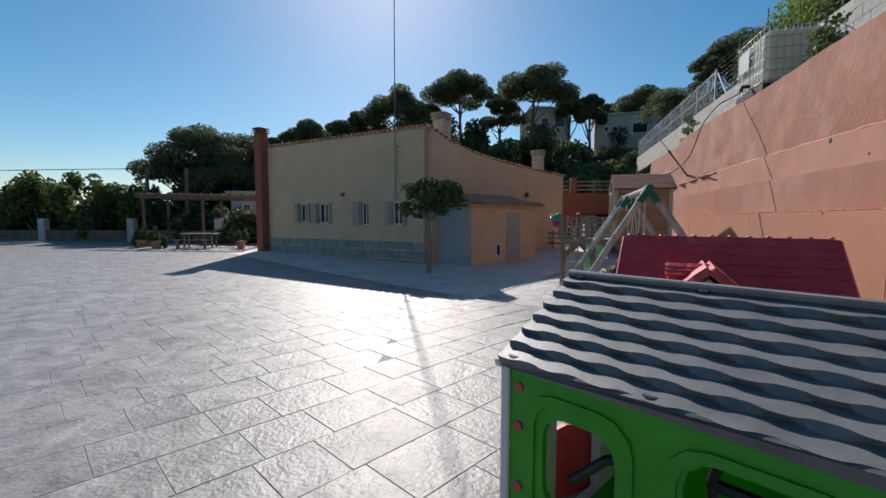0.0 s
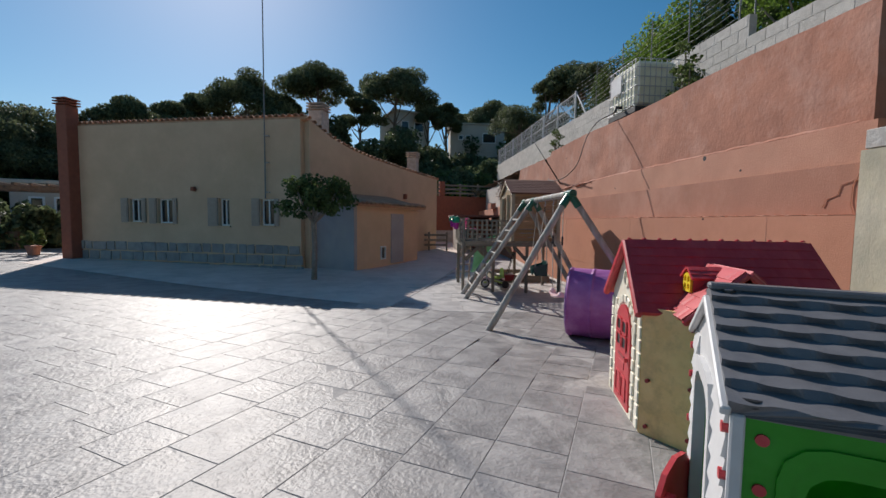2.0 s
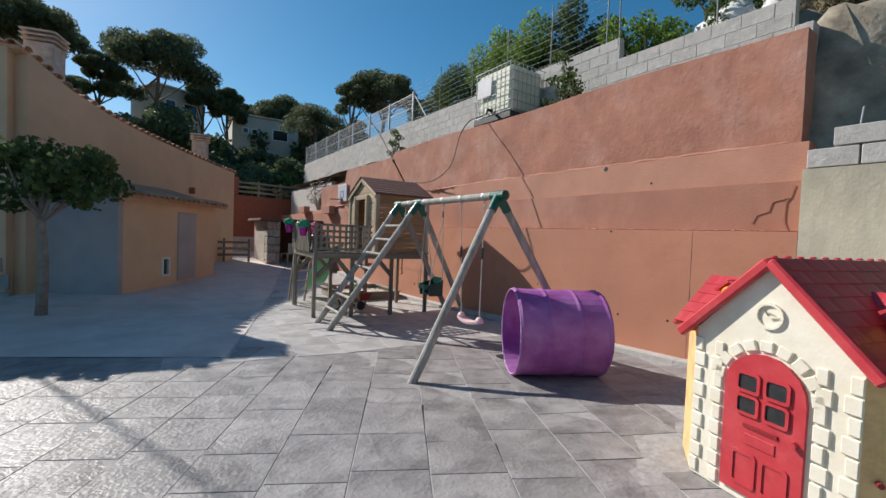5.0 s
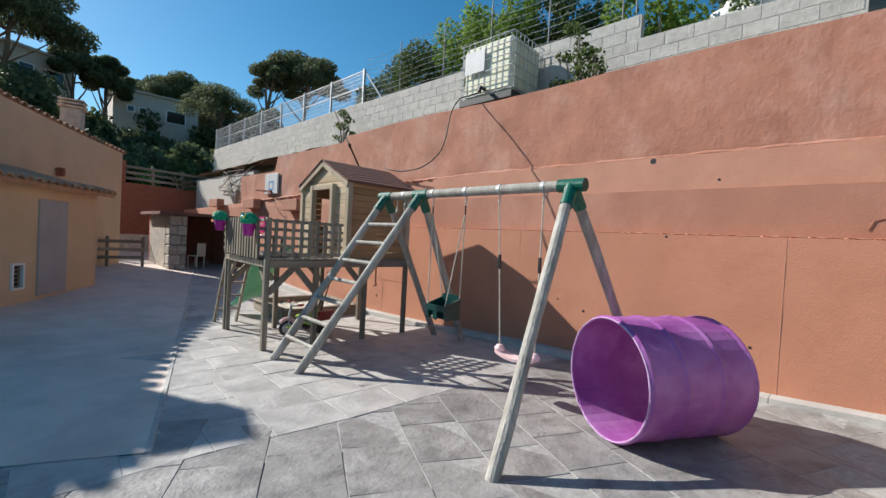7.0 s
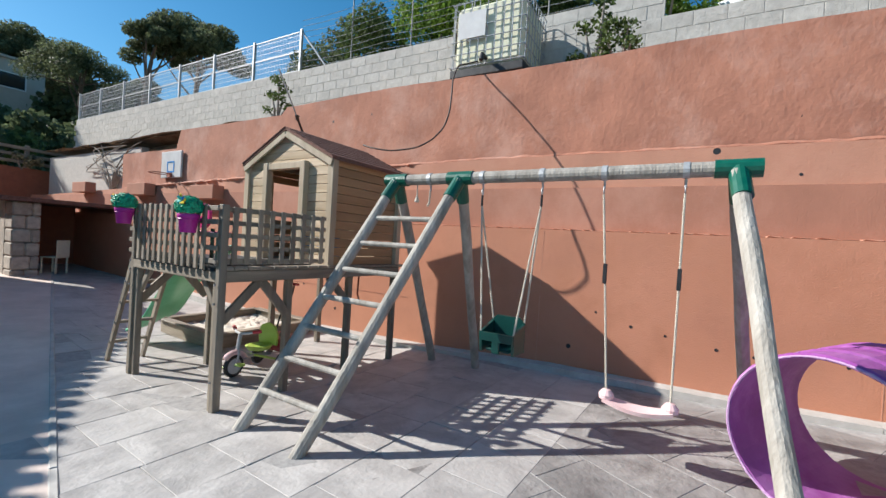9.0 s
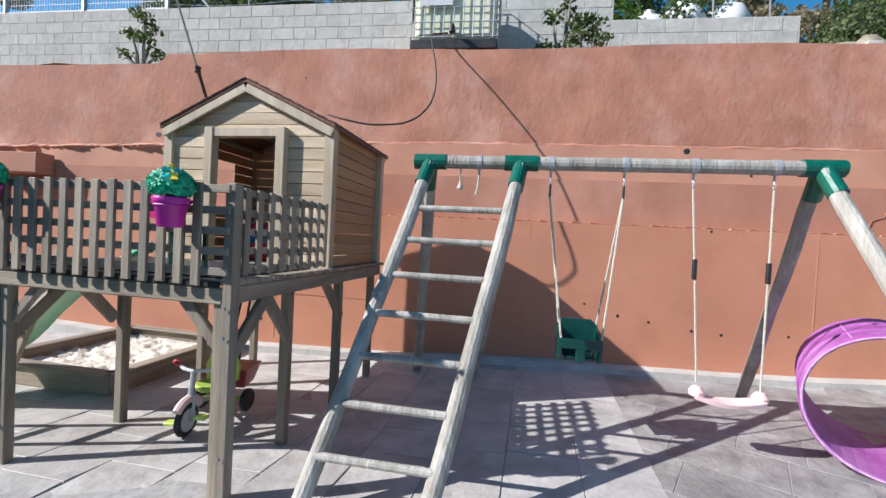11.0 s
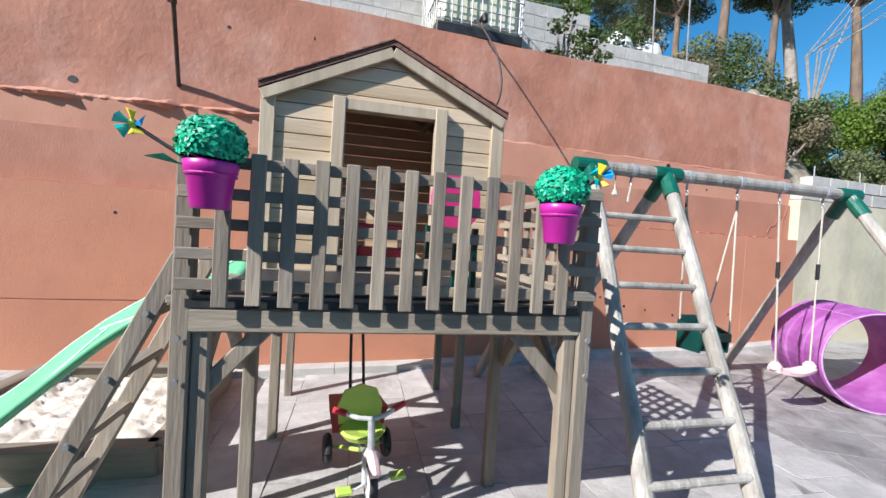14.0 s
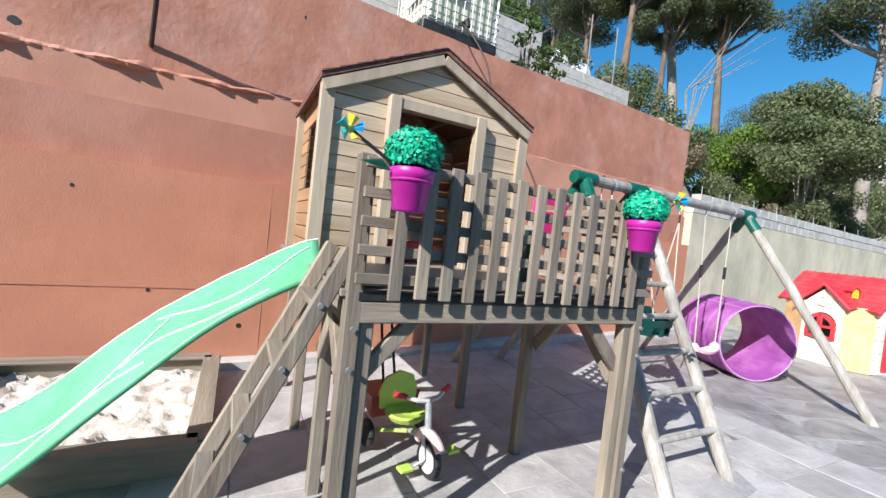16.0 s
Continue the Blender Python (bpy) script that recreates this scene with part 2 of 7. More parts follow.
M["plinth"] = surf("blue_grey_plinth_stone", (0.24, 0.23, 0.225), (0.36, 0.34, 0.32), 4, 0.9, 0.25, 40, stain=(0.42, 0.38, 0.33), stain_scale=1.5, random=0.12)
M["mast"] = surf("dull_grey_mast", (0.16, 0.16, 0.16), (0.24, 0.24, 0.24), 9, 0.6, 0.05)
M["drum_edge"] = surf("scuffed_drum_edge", (0.40, 0.20, 0.42), (0.56, 0.38, 0.58), 20, 0.7, 0.2)
M["roof_tile"] = surf("clay_roof_tile", (0.38, 0.20, 0.12), (0.55, 0.33, 0.20), 7, 0.85, 0.2, 60, random=0.2)
M["brick_red"] = surf("brown_red_flue", (0.24, 0.075, 0.045), (0.32, 0.105, 0.06), 5, 0.8, 0.12)
M["white_frame"] = surf("white_window_frame", (0.74, 0.74, 0.72), (0.82, 0.82, 0.80), 8, 0.4, 0.02)
M["shutter"] = surf("grey_beige_shutter", (0.36, 0.29, 0.23), (0.43, 0.35, 0.28), 9, 0.6, 0.08)
M["bark"] = surf("pine_bark", (0.10, 0.07, 0.05), (0.22, 0.155, 0.11), 6, 0.9, 0.3, 20, stretch=(1, 1, 0.3))
M["bark_grey"] = surf("grey_branch", (0.20, 0.17, 0.14), (0.34, 0.30, 0.26), 8, 0.9, 0.2)
M["pine"] = leafy("pine_needles", (0.085, 0.105, 0.055), (0.165, 0.19, 0.095))
M["leaf"] = leafy("shrub_leaves", (0.06, 0.095, 0.03), (0.14, 0.185, 0.06))
M["leaf_dark"] = leafy("dark_hedge_leaves", (0.075, 0.10, 0.05), (0.15, 0.185, 0.09))
M["leaf_bright"] = leafy("bright_leaves", (0.10, 0.19, 0.03), (0.24, 0.34, 0.06))
M["scrub"] = leafy("grey_green_scrub", (0.11, 0.14, 0.06), (0.24, 0.27, 0.13))
M["dry"] = leafy("dry_grass_leaves", (0.20, 0.17, 0.10), (0.34, 0.30, 0.19))
M["rock"] = surf("ochre_rock", (0.19, 0.155, 0.11), (0.46, 0.39, 0.29), 2.5, 0.95, 0.5, 14, stain=(0.14, 0.115, 0.08), stain_scale=1.4)
M["earth"] = surf("scrub_earth", (0.10, 0.095, 0.055), (0.20, 0.17, 0.11), 0.6, 0.95, 0.3, 5, stain=(0.06, 0.08, 0.035), stain_scale=0.25)
M["far_wall"] = surf("pale_villa_render", (0.50, 0.44, 0.37), (0.58, 0.52, 0.45), 0.8, 0.9, 0.05)
M["tank"] = surf("translucent_white_tank", (0.66, 0.65, 0.47), (0.75, 0.74, 0.58), 3, 0.45, 0.03, stain=(0.55, 0.56, 0.34), stain_scale=1.2, stain_amount=0.5)
M["hose"] = surf("dark_hose", (0.035, 0.022, 0.018), (0.07, 0.045, 0.035), 20, 0.6, 0.05)
M["sack"] = surf("white_woven_sack", (0.60, 0.59, 0.57), (0.74, 0.73, 0.71), 8, 0.8, 0.2, 90)
gl = bpy.data.materials.new("window_glass")
gl.use_nodes = True
gp = gl.node_tree.nodes["Principled BSDF"]
gp.inputs["Base Color"].default_value, gp.inputs["Roughness"].default_value = (0.02, 0.025, 0.03, 1), 0.06
M["glass"] = gl


# ---- mesh helpers ----
def part(name, bm, material, parent=None, label="", smooth=False):
    me = bpy.data.meshes.new(name)
    if isinstance(bm, tuple):
        me.from_pydata([tuple(v) for v in bm[0]], [], bm[1])
    else:
        bmesh.ops.recalc_face_normals(bm, faces=bm.faces)
        bm.to_mesh(me)
        bm.free()
    if smooth:
        for f in me.polygons:
            f.use_smooth = True
    me.materials.append(M[material])
    ob = new(name, me)
    if parent:
        ob.parent = parent
    return tagged(ob, label) if label else ob


def thing(name, m, label, category, group="", kind=""):
    ob = new(name)
    ob.empty_display_size = 0.2
    ob.matrix_world = m
    return tagged(ob, label, category, group, kind)


def place(ob, m):
    ob.matrix_world = m
    return ob


def hull(bm, pts):
    vs = [bm.verts.new(p) for p in pts]
    bmesh.ops.convex_hull(bm, input=vs)
    return bm


def box(x0, x1, y0, y1, z0, z1, bev=0.0, bm=None):
    own = bmesh.new()
    vs = [own.verts.new((x, y, z)) for x in (x0, x1) for y in (y0, y1) for z in (z0, z1)]
    for q in ((0, 1, 3, 2), (4, 6, 7, 5), (0, 4, 5, 1), (2, 3, 7, 6), (0, 2, 6, 4), (1, 5, 7, 3)):
        own.faces.new([vs[i] for i in q])
    if bev:
        bmesh.ops.bevel(own, geom=own.edges[:], offset=bev, segments=1, affect="EDGES")
    if bm is None:
        return own
    return join(bm, own)


def join(bm, other):
    vm = {v: bm.verts.new(v.co) for v in other.verts}
    for f in other.faces:
        try:
            bm.faces.new([vm[v] for v in f.verts])
        except ValueError:
            pass
    other.free()
    return bm


def bar(p, q, w, h, bev=0.006, bm=None, up=(0, 0, 1)):
    """A squared timber from p to q, w wide (sideways) and h high."""
    p, q = Vector(p), Vector(q)
    d = q - p
    z = d.normalized()
    u = Vector(up)
    if abs(z.dot(u)) > 0.98:
        u = Vector((0, 1, 0))
    x = u.cross(z).normalized()
    y = z.cross(x)
    b = box(-w / 2, w / 2, -h / 2, h / 2, 0, d.length, bev)
    b.transform(Matrix.Translation(p) @ Matrix((x, y, z)).transposed().to_4x4())
    return b if bm is None else join(bm, b)


def tube(path, radius, sides=10, bm=None, caps=True):
    """A round bar along a path; radius a number or one for each point."""
    bm = bm or bmesh.new()
    pts = [Vector(p) for p in path]
    rs = radius if isinstance(radius, (list, tuple)) else [radius] * len(pts)
    rings = []
    ref = Vector((0, 0, 1))
    for i, p in enumerate(pts):
        d = (pts[min(i + 1, len(pts) - 1)] - pts[max(i - 1, 0)]).normalized()
        if abs(d.dot(ref)) > 0.95:
            ref = Vector((1, 0.2, 0)).normalized()
        x = d.cross(ref).normalized()
        y = x.cross(d).normalized()
        ref = y
        rings.append([bm.verts.new(p + rs[i] * (math.cos(a) * x + math.sin(a) * y)) for a in (2 * math.pi * k / sides for k in range(sides))])
    for r0, r1 in zip(rings, rings[1:]):
        for k in range(sides):
            bm.faces.new((r0[k], r0[(k + 1) % sides], r1[(k + 1) % sides], r1[k]))
    if caps:
        bm.faces.new(rings[0][::-1])
        bm.faces.new(rings[-1])
    return bm


def lathe(profile, sides=20, bm=None):
    """Turns (radius, z) pairs round the z axis."""
    bm = bm or bmesh.new()
    rings = [[bm.verts.new((r * math.cos(2 * math.pi * k / sides), r * math.sin(2 * math.pi * k / sides), z)) for k in range(sides)] for r, z in profile]
    for r0, r1 in zip(rings, rings[1:]):
        for k in range(sides):
            bm.faces.new((r0[k], r0[(k + 1) % sides], r1[(k + 1) % sides], r1[k]))
    bm.faces.new(rings[0][::-1])
    bm.faces.new(rings[-1])
    return bm


def prism(poly, axis, a, b, bm=None):
    """Extrudes a polygon: axis 'x' takes (y, z) pairs, 'y' (x, z), 'z' (x, y); from a to b."""
    own = bmesh.new()

    def at(p, h):
        return {"x": (h, p[0], p[1]), "y": (p[0], h, p[1]), "z": (p[0], p[1], h)}[axis]
    lo, hi = [own.verts.new(at(p, a)) for p in poly], [own.verts.new(at(p, b)) for p in poly]
    k = len(poly)
    own.faces.new(lo[::-1])
    own.faces.new(hi)
    for i in range(k):
        own.faces.new((lo[i], lo[(i + 1) % k], hi[(i + 1) % k], hi[i]))
    return own if bm is None else join(bm, own)


def holed(outer, holes, axis, a, b):
    """A panel with openings cut through it: outline and holes as point lists in the panel's plane."""
    from mathutils.geometry import tessellate_polygon
    loops = [outer] + holes
    flat = [p for lp in loops for p in lp]
    tris = tessellate_polygon([[Vector((p[0], p[1], 0)) for p in lp] for lp in loops])
    bm = bmesh.new()

    def at(p, h):
        return {"x": (h, p[0], p[1]), "y": (p[0], h, p[1]), "z": (p[0], p[1], h)}[axis]
    lo, hi = [bm.verts.new(at(p, a)) for p in flat], [bm.verts.new(at(p, b)) for p in flat]
    for t in tris:
        bm.faces.new([lo[i] for i in t])
        bm.faces.new([hi[i] for i in reversed(t)])
    o = 0
    for lp in loops:
        k = len(lp)
        for i in range(k):
            j = (i + 1) % k
            bm.faces.new((lo[o + i], lo[o + j], hi[o + j], hi[o + i]))
        o += k
    return bm


def arch(cx, w, z0, z1, n=8):
    """Outline of an opening with a round top."""
    r = w / 2
    return [(cx - r, z0), (cx + r, z0)] + [(cx + r * math.cos(a), z1 - r + r * math.sin(a)) for a in (math.pi * k / n for k in range(n + 1))]


def rrect(x0, x1, z0, z1, r, n=3):
    out = []
    for cx, cz, s in ((x1 - r, z0 + r, -90), (x1 - r, z1 - r, 0), (x0 + r, z1 - r, 90), (x0 + r, z0 + r, 180)):
        out += [(cx + r * math.cos(radians(s + 90 * k / n)), cz + r * math.sin(radians(s + 90 * k / n))) for k in range(n + 1)]
    return out


def ring(cx, cz, r, n=16):
    return [(cx + r * math.cos(2 * math.pi * k / n), cz + r * math.sin(2 * math.pi * k / n)) for k in range(n)]


def clamp(v):
    return min(1.0, max(0.0, v))


def gz(x, y):
    """Height of the yard's surface: a gentle fall, with a shallow dip towards the wall."""
    z = -0.017 * min(y, 12.6) + 0.018 * max(0.0, -x - 1.0)
    if y > 13:
        z += 0.033 * (min(y, 24) - 13) * min(1.0, max(0.0, (x + 1.0) / 5.0))
    z -= 0.06 * clamp((x - 0.9) / 1.0) * clamp((y - 4.0) / 1.2) * (1 - 0.5 * clamp((y - 7.0) / 2.0))
    return z - 0.08 * clamp((0.966 * (x - 4.6) - 0.259 * (y - 4.33) + 3.1) / 1.0) * clamp((y - 8.0) / 1.5) * clamp((16.5 - y) / 2.5)


WALL = pose(4.6, 4.33, 0, 0, 0, -15)
TOWER = pose(2.87, 9.97, 0, 0, 0, -18)
SWING = pose(3.05, 6.12, 0, 0, 0, -17)


# ---- ground, hill and yard surfaces ----
def smooth(a, b, x):
    t = min(1.0, max(0.0, (x - a) / (b - a)))
    return t * t * (3 - 2 * t)


def land(x, y):
    """Natural ground: flat under the yard, a hill behind the house and to the east."""
    z = -0.6
    z += 11.5 * smooth(27, 62, y) * smooth(-22, 14, x)
    z += 9.0 * smooth(12, 60, x) * smooth(-80, 10, y)
    z += 0.35 * noise.noise((x * 0.08, y * 0.08, 0)) * smooth(30, 60, math.hypot(x, y))
    return z


axis = sorted({round(s * v, 2) for v in [0, 6, 12, 18, 24, 30, 36, 42, 50, 60, 75, 95, 120, 160, 220, 320, 500, 900, 1800] for s in (1, -1)})
verts = [(x, y, land(x, y)) for y in axis for x in axis]
k = len(axis)
faces = [(j * k + i, j * k + i + 1, (j + 1) * k + i + 1, (j + 1) * k + i) for j in range(k - 1) for i in range(k - 1)]
tagged(part("ground", (verts, faces), "earth", smooth=True), "scrubby brown earth rising to a wooded hill", "ground", kind="structure")


def sheet(poly, step, material, name, label, lift):
    """A yard surface of small quads that follows the slope, cut to a convex outline."""
    bm = bmesh.new()
    xs, ys = [p[0] for p in poly], [p[1] for p in poly]
    nx, ny = int((max(xs) - min(xs)) / step) + 2, int((max(ys) - min(ys)) / step) + 2
    g = [[bm.verts.new((min(xs) + i * step, min(ys) + j * step, 0)) for i in range(nx)] for j in range(ny)]
    for j in range(ny - 1):
        for i in range(nx - 1):
            bm.faces.new((g[j][i], g[j][i + 1], g[j + 1][i + 1], g[j + 1][i]))
    for a, b in zip(poly, poly[1:] + poly[:1]):
        nrm = Vector((b[1] - a[1], a[0] - b[0], 0))
        bmesh.ops.bisect_plane(bm, geom=bm.verts[:] + bm.edges[:] + bm.faces[:], plane_co=(*a, 0), plane_no=nrm, clear_outer=True)
    for v in bm.verts:
        v.co.z = gz(v.co.x, v.co.y) + lift
    return tagged(part(name, bm, material), label, "paving", kind="structure")


YARD = [(-34, -14), (4.4, -14), (10.4, 26.5), (-34, 26.5)]
sheet(YARD, 0.5, "joint", "floor_base", "dark grey concrete bed under the stamped paving", -0.004)
DA = radians(44)
DU, DV = Vector((math.sin(DA), math.cos(DA), 0)), Vector((math.cos(DA), -math.sin(DA), 0))
K0, K1 = Vector((0.72, 8.42, 0)), Vector((9.9, 23.3, 0))
DRIVE = [(0.72, 8.42), (11.85, 26.5), (-9.5, 26.5), (-9.5, 18.4)]
sheet(DRIVE, 0.5, "drive", "driveway", "smooth pinkish cement screed in front of the house", 0.007)
kerb = bmesh.new()
for i in range(16):
    a, b = K0.lerp(K1, i / 16), K0.lerp(K1, (i + 1) / 16)
    a.z, b.z = gz(a.x, a.y) + 0.0, gz(b.x, b.y) + 0.0
    bar(a, b - (b - a) * 0.01, 0.045, 0.03, 0.006, kerb)
tagged(part("paving_edge", kerb, "pale_concrete"), "pale concrete edging strip beside the driveway", "kerb", kind="structure")

# ---- retaining wall (local frame: x into the hill, y along the wall) ----
wall = thing("wall_east", WALL, "terracotta painted concrete retaining wall in weathered courses", "wall", kind="structure")
rng = random.Random(4)


def wall_course(name, y0, y1, z0, z1, face, back, mat, amp, label, top=None, bottom=None):
    """One poured course with a slightly uneven face."""
    ny, nz = int((y1 - y0) / 0.16), max(3, int((z1 - z0) / 0.16))
    vs, fs = [], []
    for j in range(nz + 1):
        for i in range(ny + 1):
            y, s = y0 + (y1 - y0) * i / ny, j / nz
            zt = top(y) if top else z1
            zb = bottom(y) if bottom else z0
            z = zb + (zt - zb) * s
            vs.append((face + amp * (noise.noise((y * 1.7, z * 2.1, face)) + 0.5 * noise.noise((y * 5, z * 6, 3))), y, z))
    w = ny + 1
    fs += [(j * w + i, (j + 1) * w + i, (j + 1) * w + i + 1, j * w + i + 1) for j in range(nz) for i in range(ny)]
    front = len(fs)
    o = len(vs)
    for i in range(ny + 1):
        y = y0 + (y1 - y0) * i / ny
        vs += [vs[nz * w + i], (back, y, top(y) if top else z1), (back, y, bottom(y) if bottom else z0), vs[i]]
    for i in range(ny):
        fs += [(o + 4 * i + j, o + 4 * i + j + 1, o + 4 * i + j + 5, o + 4 * i + j + 4) for j in range(3)]
    for i in (0, ny):
        e = len(vs)
        vs += [vs[j * w + i] for j in range(nz + 1)] + [vs[o + 4 * i + 1], vs[o + 4 * i + 2]]
        loop = list(range(e, len(vs)))
        fs.append(loop if i == 0 else loop[::-1])
    ob = part(name, (vs, fs), mat, wall, label)
    for f in ob.data.polygons[:front]:
        f.use_smooth = True
    return ob


def red_top(y):
    base = 3.88 + 0.02 * math.sin(y * 1.3)
    return base if y < 8.8 else (3.72 if y < 12.6 else 3.28)


def seam(y):
    """Height of the joint under the upper course: level, then falling gently along the wall."""
    return 2.605 - 0.026 * max(0.0, y - 4.4)


wall_course("lower_course", -1.0, 22.0, -0.5, 1.61, 0.10, 0.6, "terracotta", 0.004, "smooth orange terracotta paint")
wall_course("band_course", -1.0, 22.0, 1.62, 2.17, 0.24, 0.6, "terracotta_dark", 0.012, "darker weathered terracotta band")
wall_course("pale_course", -1.0, 22.0, 2.175, 2.60, 0.27, 0.6, "terracotta_pale", 0.014, "paler terracotta band", lambda y: seam(y) - 0.003)
wall_course("upper_course", -0.92, 15.4, 2.61, 3.9, 0.315, 0.62, "terracotta_rough", 0.022, "rough stained reddish render", red_top, lambda y: seam(y) + 0.003)


def ragged(y0, y1, z, x, h, seed, mat, name):
    """A crumbling ridge of squeezed-out concrete along a joint."""
    r = random.Random(seed)
    bm = bmesh.new()
    y = y0
    while y < y1:
        n = r.uniform(0.05, 0.22)
        hh, dd = h * r.uniform(0.4, 1.3), r.uniform(0.3, 1.1) * min(0.075, h * 1.4)
        hull(bm, [(x + 0.02, y, z - hh), (x + 0.02, y + n, z - hh * r.uniform(0.5, 1)), (x - dd, y + n * 0.2, z), (x - dd * r.uniform(0.4, 1), y + n * 0.8, z + 0.01), (x + 0.02, y, z + hh * 0.6), (x + 0.02, y + n, z + hh * 0.5)])
        y += n * r.uniform(0.7, 1.8)
    return part(name, bm, mat, wall)




def lip(y0, y1, out, seed):
    """A long uneven lip of squeezed-out concrete under the upper course."""
    vs, n = [], int((y1 - y0) / 0.035)
    for i in range(n + 1):
        y = y0 + (y1 - y0) * i / n
        a = clamp(0.55 + 0.9 * noise.noise((y * 2.3, seed, 0)) + 0.55 * noise.noise((y * 9, seed, 4))) * clamp((y - y0) / 0.6) * clamp((y1 - y) / 0.6)
        d, h, z = out * a, (0.012 + 0.05 * a * (0.6 + noise.noise((y * 5, seed, 9)))) * (0.4 if out < 0.02 else 1), seam(y) + 0.015 * noise.noise((y * 3, seed, 2))
        x = 0.30
        vs += [(x, y, z + 0.02 + h), (x - d * 0.55 - 0.004, y, z + 0.012 + h * 0.6), (x - d - 0.006, y, z + 0.004), (x - d * 0.8 - 0.004, y, z - h * 0.55), (x, y, z - h)]
    fs = [(5 * i + j, 5 * i + j + 1, 5 * i + 6 + j, 5 * i + 5 + j) for i in range(n) for j in range(4)]
    part("joint_ridge", (vs, fs), "terracotta_rough", wall, "crumbling concrete lip along the joint")


lip(5.3, 15.2, 0.11, 1)
lip(-0.8, 5.6, 0.016, 7)
part("form_joint", box(0.094, 0.11, 5.4, 15.0, 0.474, 0.482), "terracotta_dark", wall)
ragged(-0.7, 5.4, 1.615, 0.115, 0.013, 3, "terracotta_pale", "joint_ridge")
for y in (0.05, 3.3, 6.7, 10.1, 13.5):
    part("form_joint", box(0.0975, 0.11, y, y + 0.008, -0.15, 1.6), "terracotta_pale", wall)
holes = [(1.46, 2.56, 0.045), (0.75, 2.9, 0.02), (0.72, 2.28, 0.02), (1.2, 1.58, 0.018), (2.2, 0.5, 0.022), (1.84, 0.45, 0.018), (1.35, 0.38, 0.022), (1.02, 0.36, 0.02), (0.3, 0.4, 0.018),
         (2.9, 0.15, 0.035), (2.6, 0.62, 0.016), (8.3, 1.35, 0.02), (7.7, 0.45, 0.02), (8.8, 2.66, 0.05), (6.9, 0.1, 0.03), (4.3, 2.3, 0.02), (6.5, 3.5, 0.025), (7.4, 3.45, 0.025)]
for y, z, r in holes:
    x = 0.098 if z < 1.6 else 0.225 if z < 2.15 else 0.26 if z < 2.6 else 0.303
    amp = 0.004 if z < 1.6 else 0.012 if z < 2.15 else 0.014 if z < 2.6 else 0.022
    x = (0.10 if z < 1.6 else 0.24 if z < 2.15 else 0.27 if z < 2.6 else 0.315)
    x += amp * (noise.noise((y * 1.7, z * 2.1, x)) + 0.5 * noise.noise((y * 5, z * 6, 3)))
    part("weep_hole", tube([(x - 0.003, y, z), (x + 0.05, y, z)], r * 0.85, 10), "black", wall)
crack = [(-0.91, 2.13), (-0.88, 2.0), (-0.72, 1.95), (-0.69, 1.84), (-0.57, 1.80), (-0.53, 1.71)]
part("crack", tube([(0.232, y, z) for y, z in crack], 0.0045, 5), "terracotta_dark", wall)
part("crack", tube([(0.232, y, z) for y, z in ((-0.88, 2.0), (-0.84, 1.94), (-0.83, 1.73), (-0.86, 1.63))], 0.005, 5), "terracotta_dark", wall)
for i in range(13):
    foot = WALL @ Vector((0, -0.4 + i, 0))
    zt = gz(foot.x, foot.y) + 0.08
    foot = WALL @ Vector((0, 0.6 + i, 0))
    z1 = gz(foot.x, foot.y) + 0.08
    part("plinth_strip", prism([(-0.9 + i, -0.6), (0.095 + i, -0.6), (0.095 + i, z1), (-0.9 + i, zt)], "x", -0.10, 0.12), "pale_concrete", wall, "pale cement fillet at the wall's foot")

# beige continuation with a course of blocks on it
bw = thing("wall_beige", WALL, "stained beige rendered wall topped with grey concrete blocks", "wall", kind="structure")
part("wall_face", box(0.10, 0.45, -26, -1.005, -0.6, 2.27), "beige_wall", bw)
for i in range(60):
    y = -1.02 - 0.41 * (i + 1)
    if y > -14:
        part("block", box(0.105, 0.30, y, y + 0.395, 2.28, 2.47, 0.006), "block", bw)
        part("block", box(0.105, 0.30, y - 0.2, y + 0.195, 2.485, 2.67, 0.006), "block", bw)
for i in range(9):
    part("rebar", tube([(0.2, -1.4 - i * 1.1, 2.6), (0.21 + 0.01 * i % 0.03, -1.42 - i * 1.1, 2.86)], 0.008, 6), "galv", bw)

# terrace, block wall and fence above
bwall = thing("block_wall", WALL, "grey concrete block wall above the terracotta retaining wall", "wall", kind="structure")
part("core", prism([(-0.45, 3.6), (22.1, 3.6), (22.1, 5.22), (2.15, 5.22), (2.15, 4.83), (-0.45, 4.83)], "x", 1.495, 1.64), "mortar", bwall)
part("return_wall", box(0.64, 1.48, -0.88, -0.70, 3.4, 4.06, 0.01), "block", bwall)
part("return_wall", box(1.52, 9.0, 22.1, 22.3, -0.5, 5.22), "mortar", bwall)
part("lower_block_face", box(0.75, 0.95, 15.4, 22.1, -0.5, 3.6), "mortar", bwall)
BL, BH = 0.40, 0.20
near_blocks, far = [], bmesh.new()
for r in range(8):
    z = 3.62 + r * BH
    y = -0.42 + (0.2 if r % 2 else 0)
    while y < 22.0:
        if y > 2.1 or z < 4.7:
            b = (1.49, 1.53, y + 0.004, y + BL - 0.004, z + 0.004, z + BH - 0.004)
            if -0.5 < y < 9.2:
                near_blocks.append(b)
            else:
                box(*b, 0.0, far)
        y += BL
part("far_blocks", far, "block_far", bwall)
proto = {}
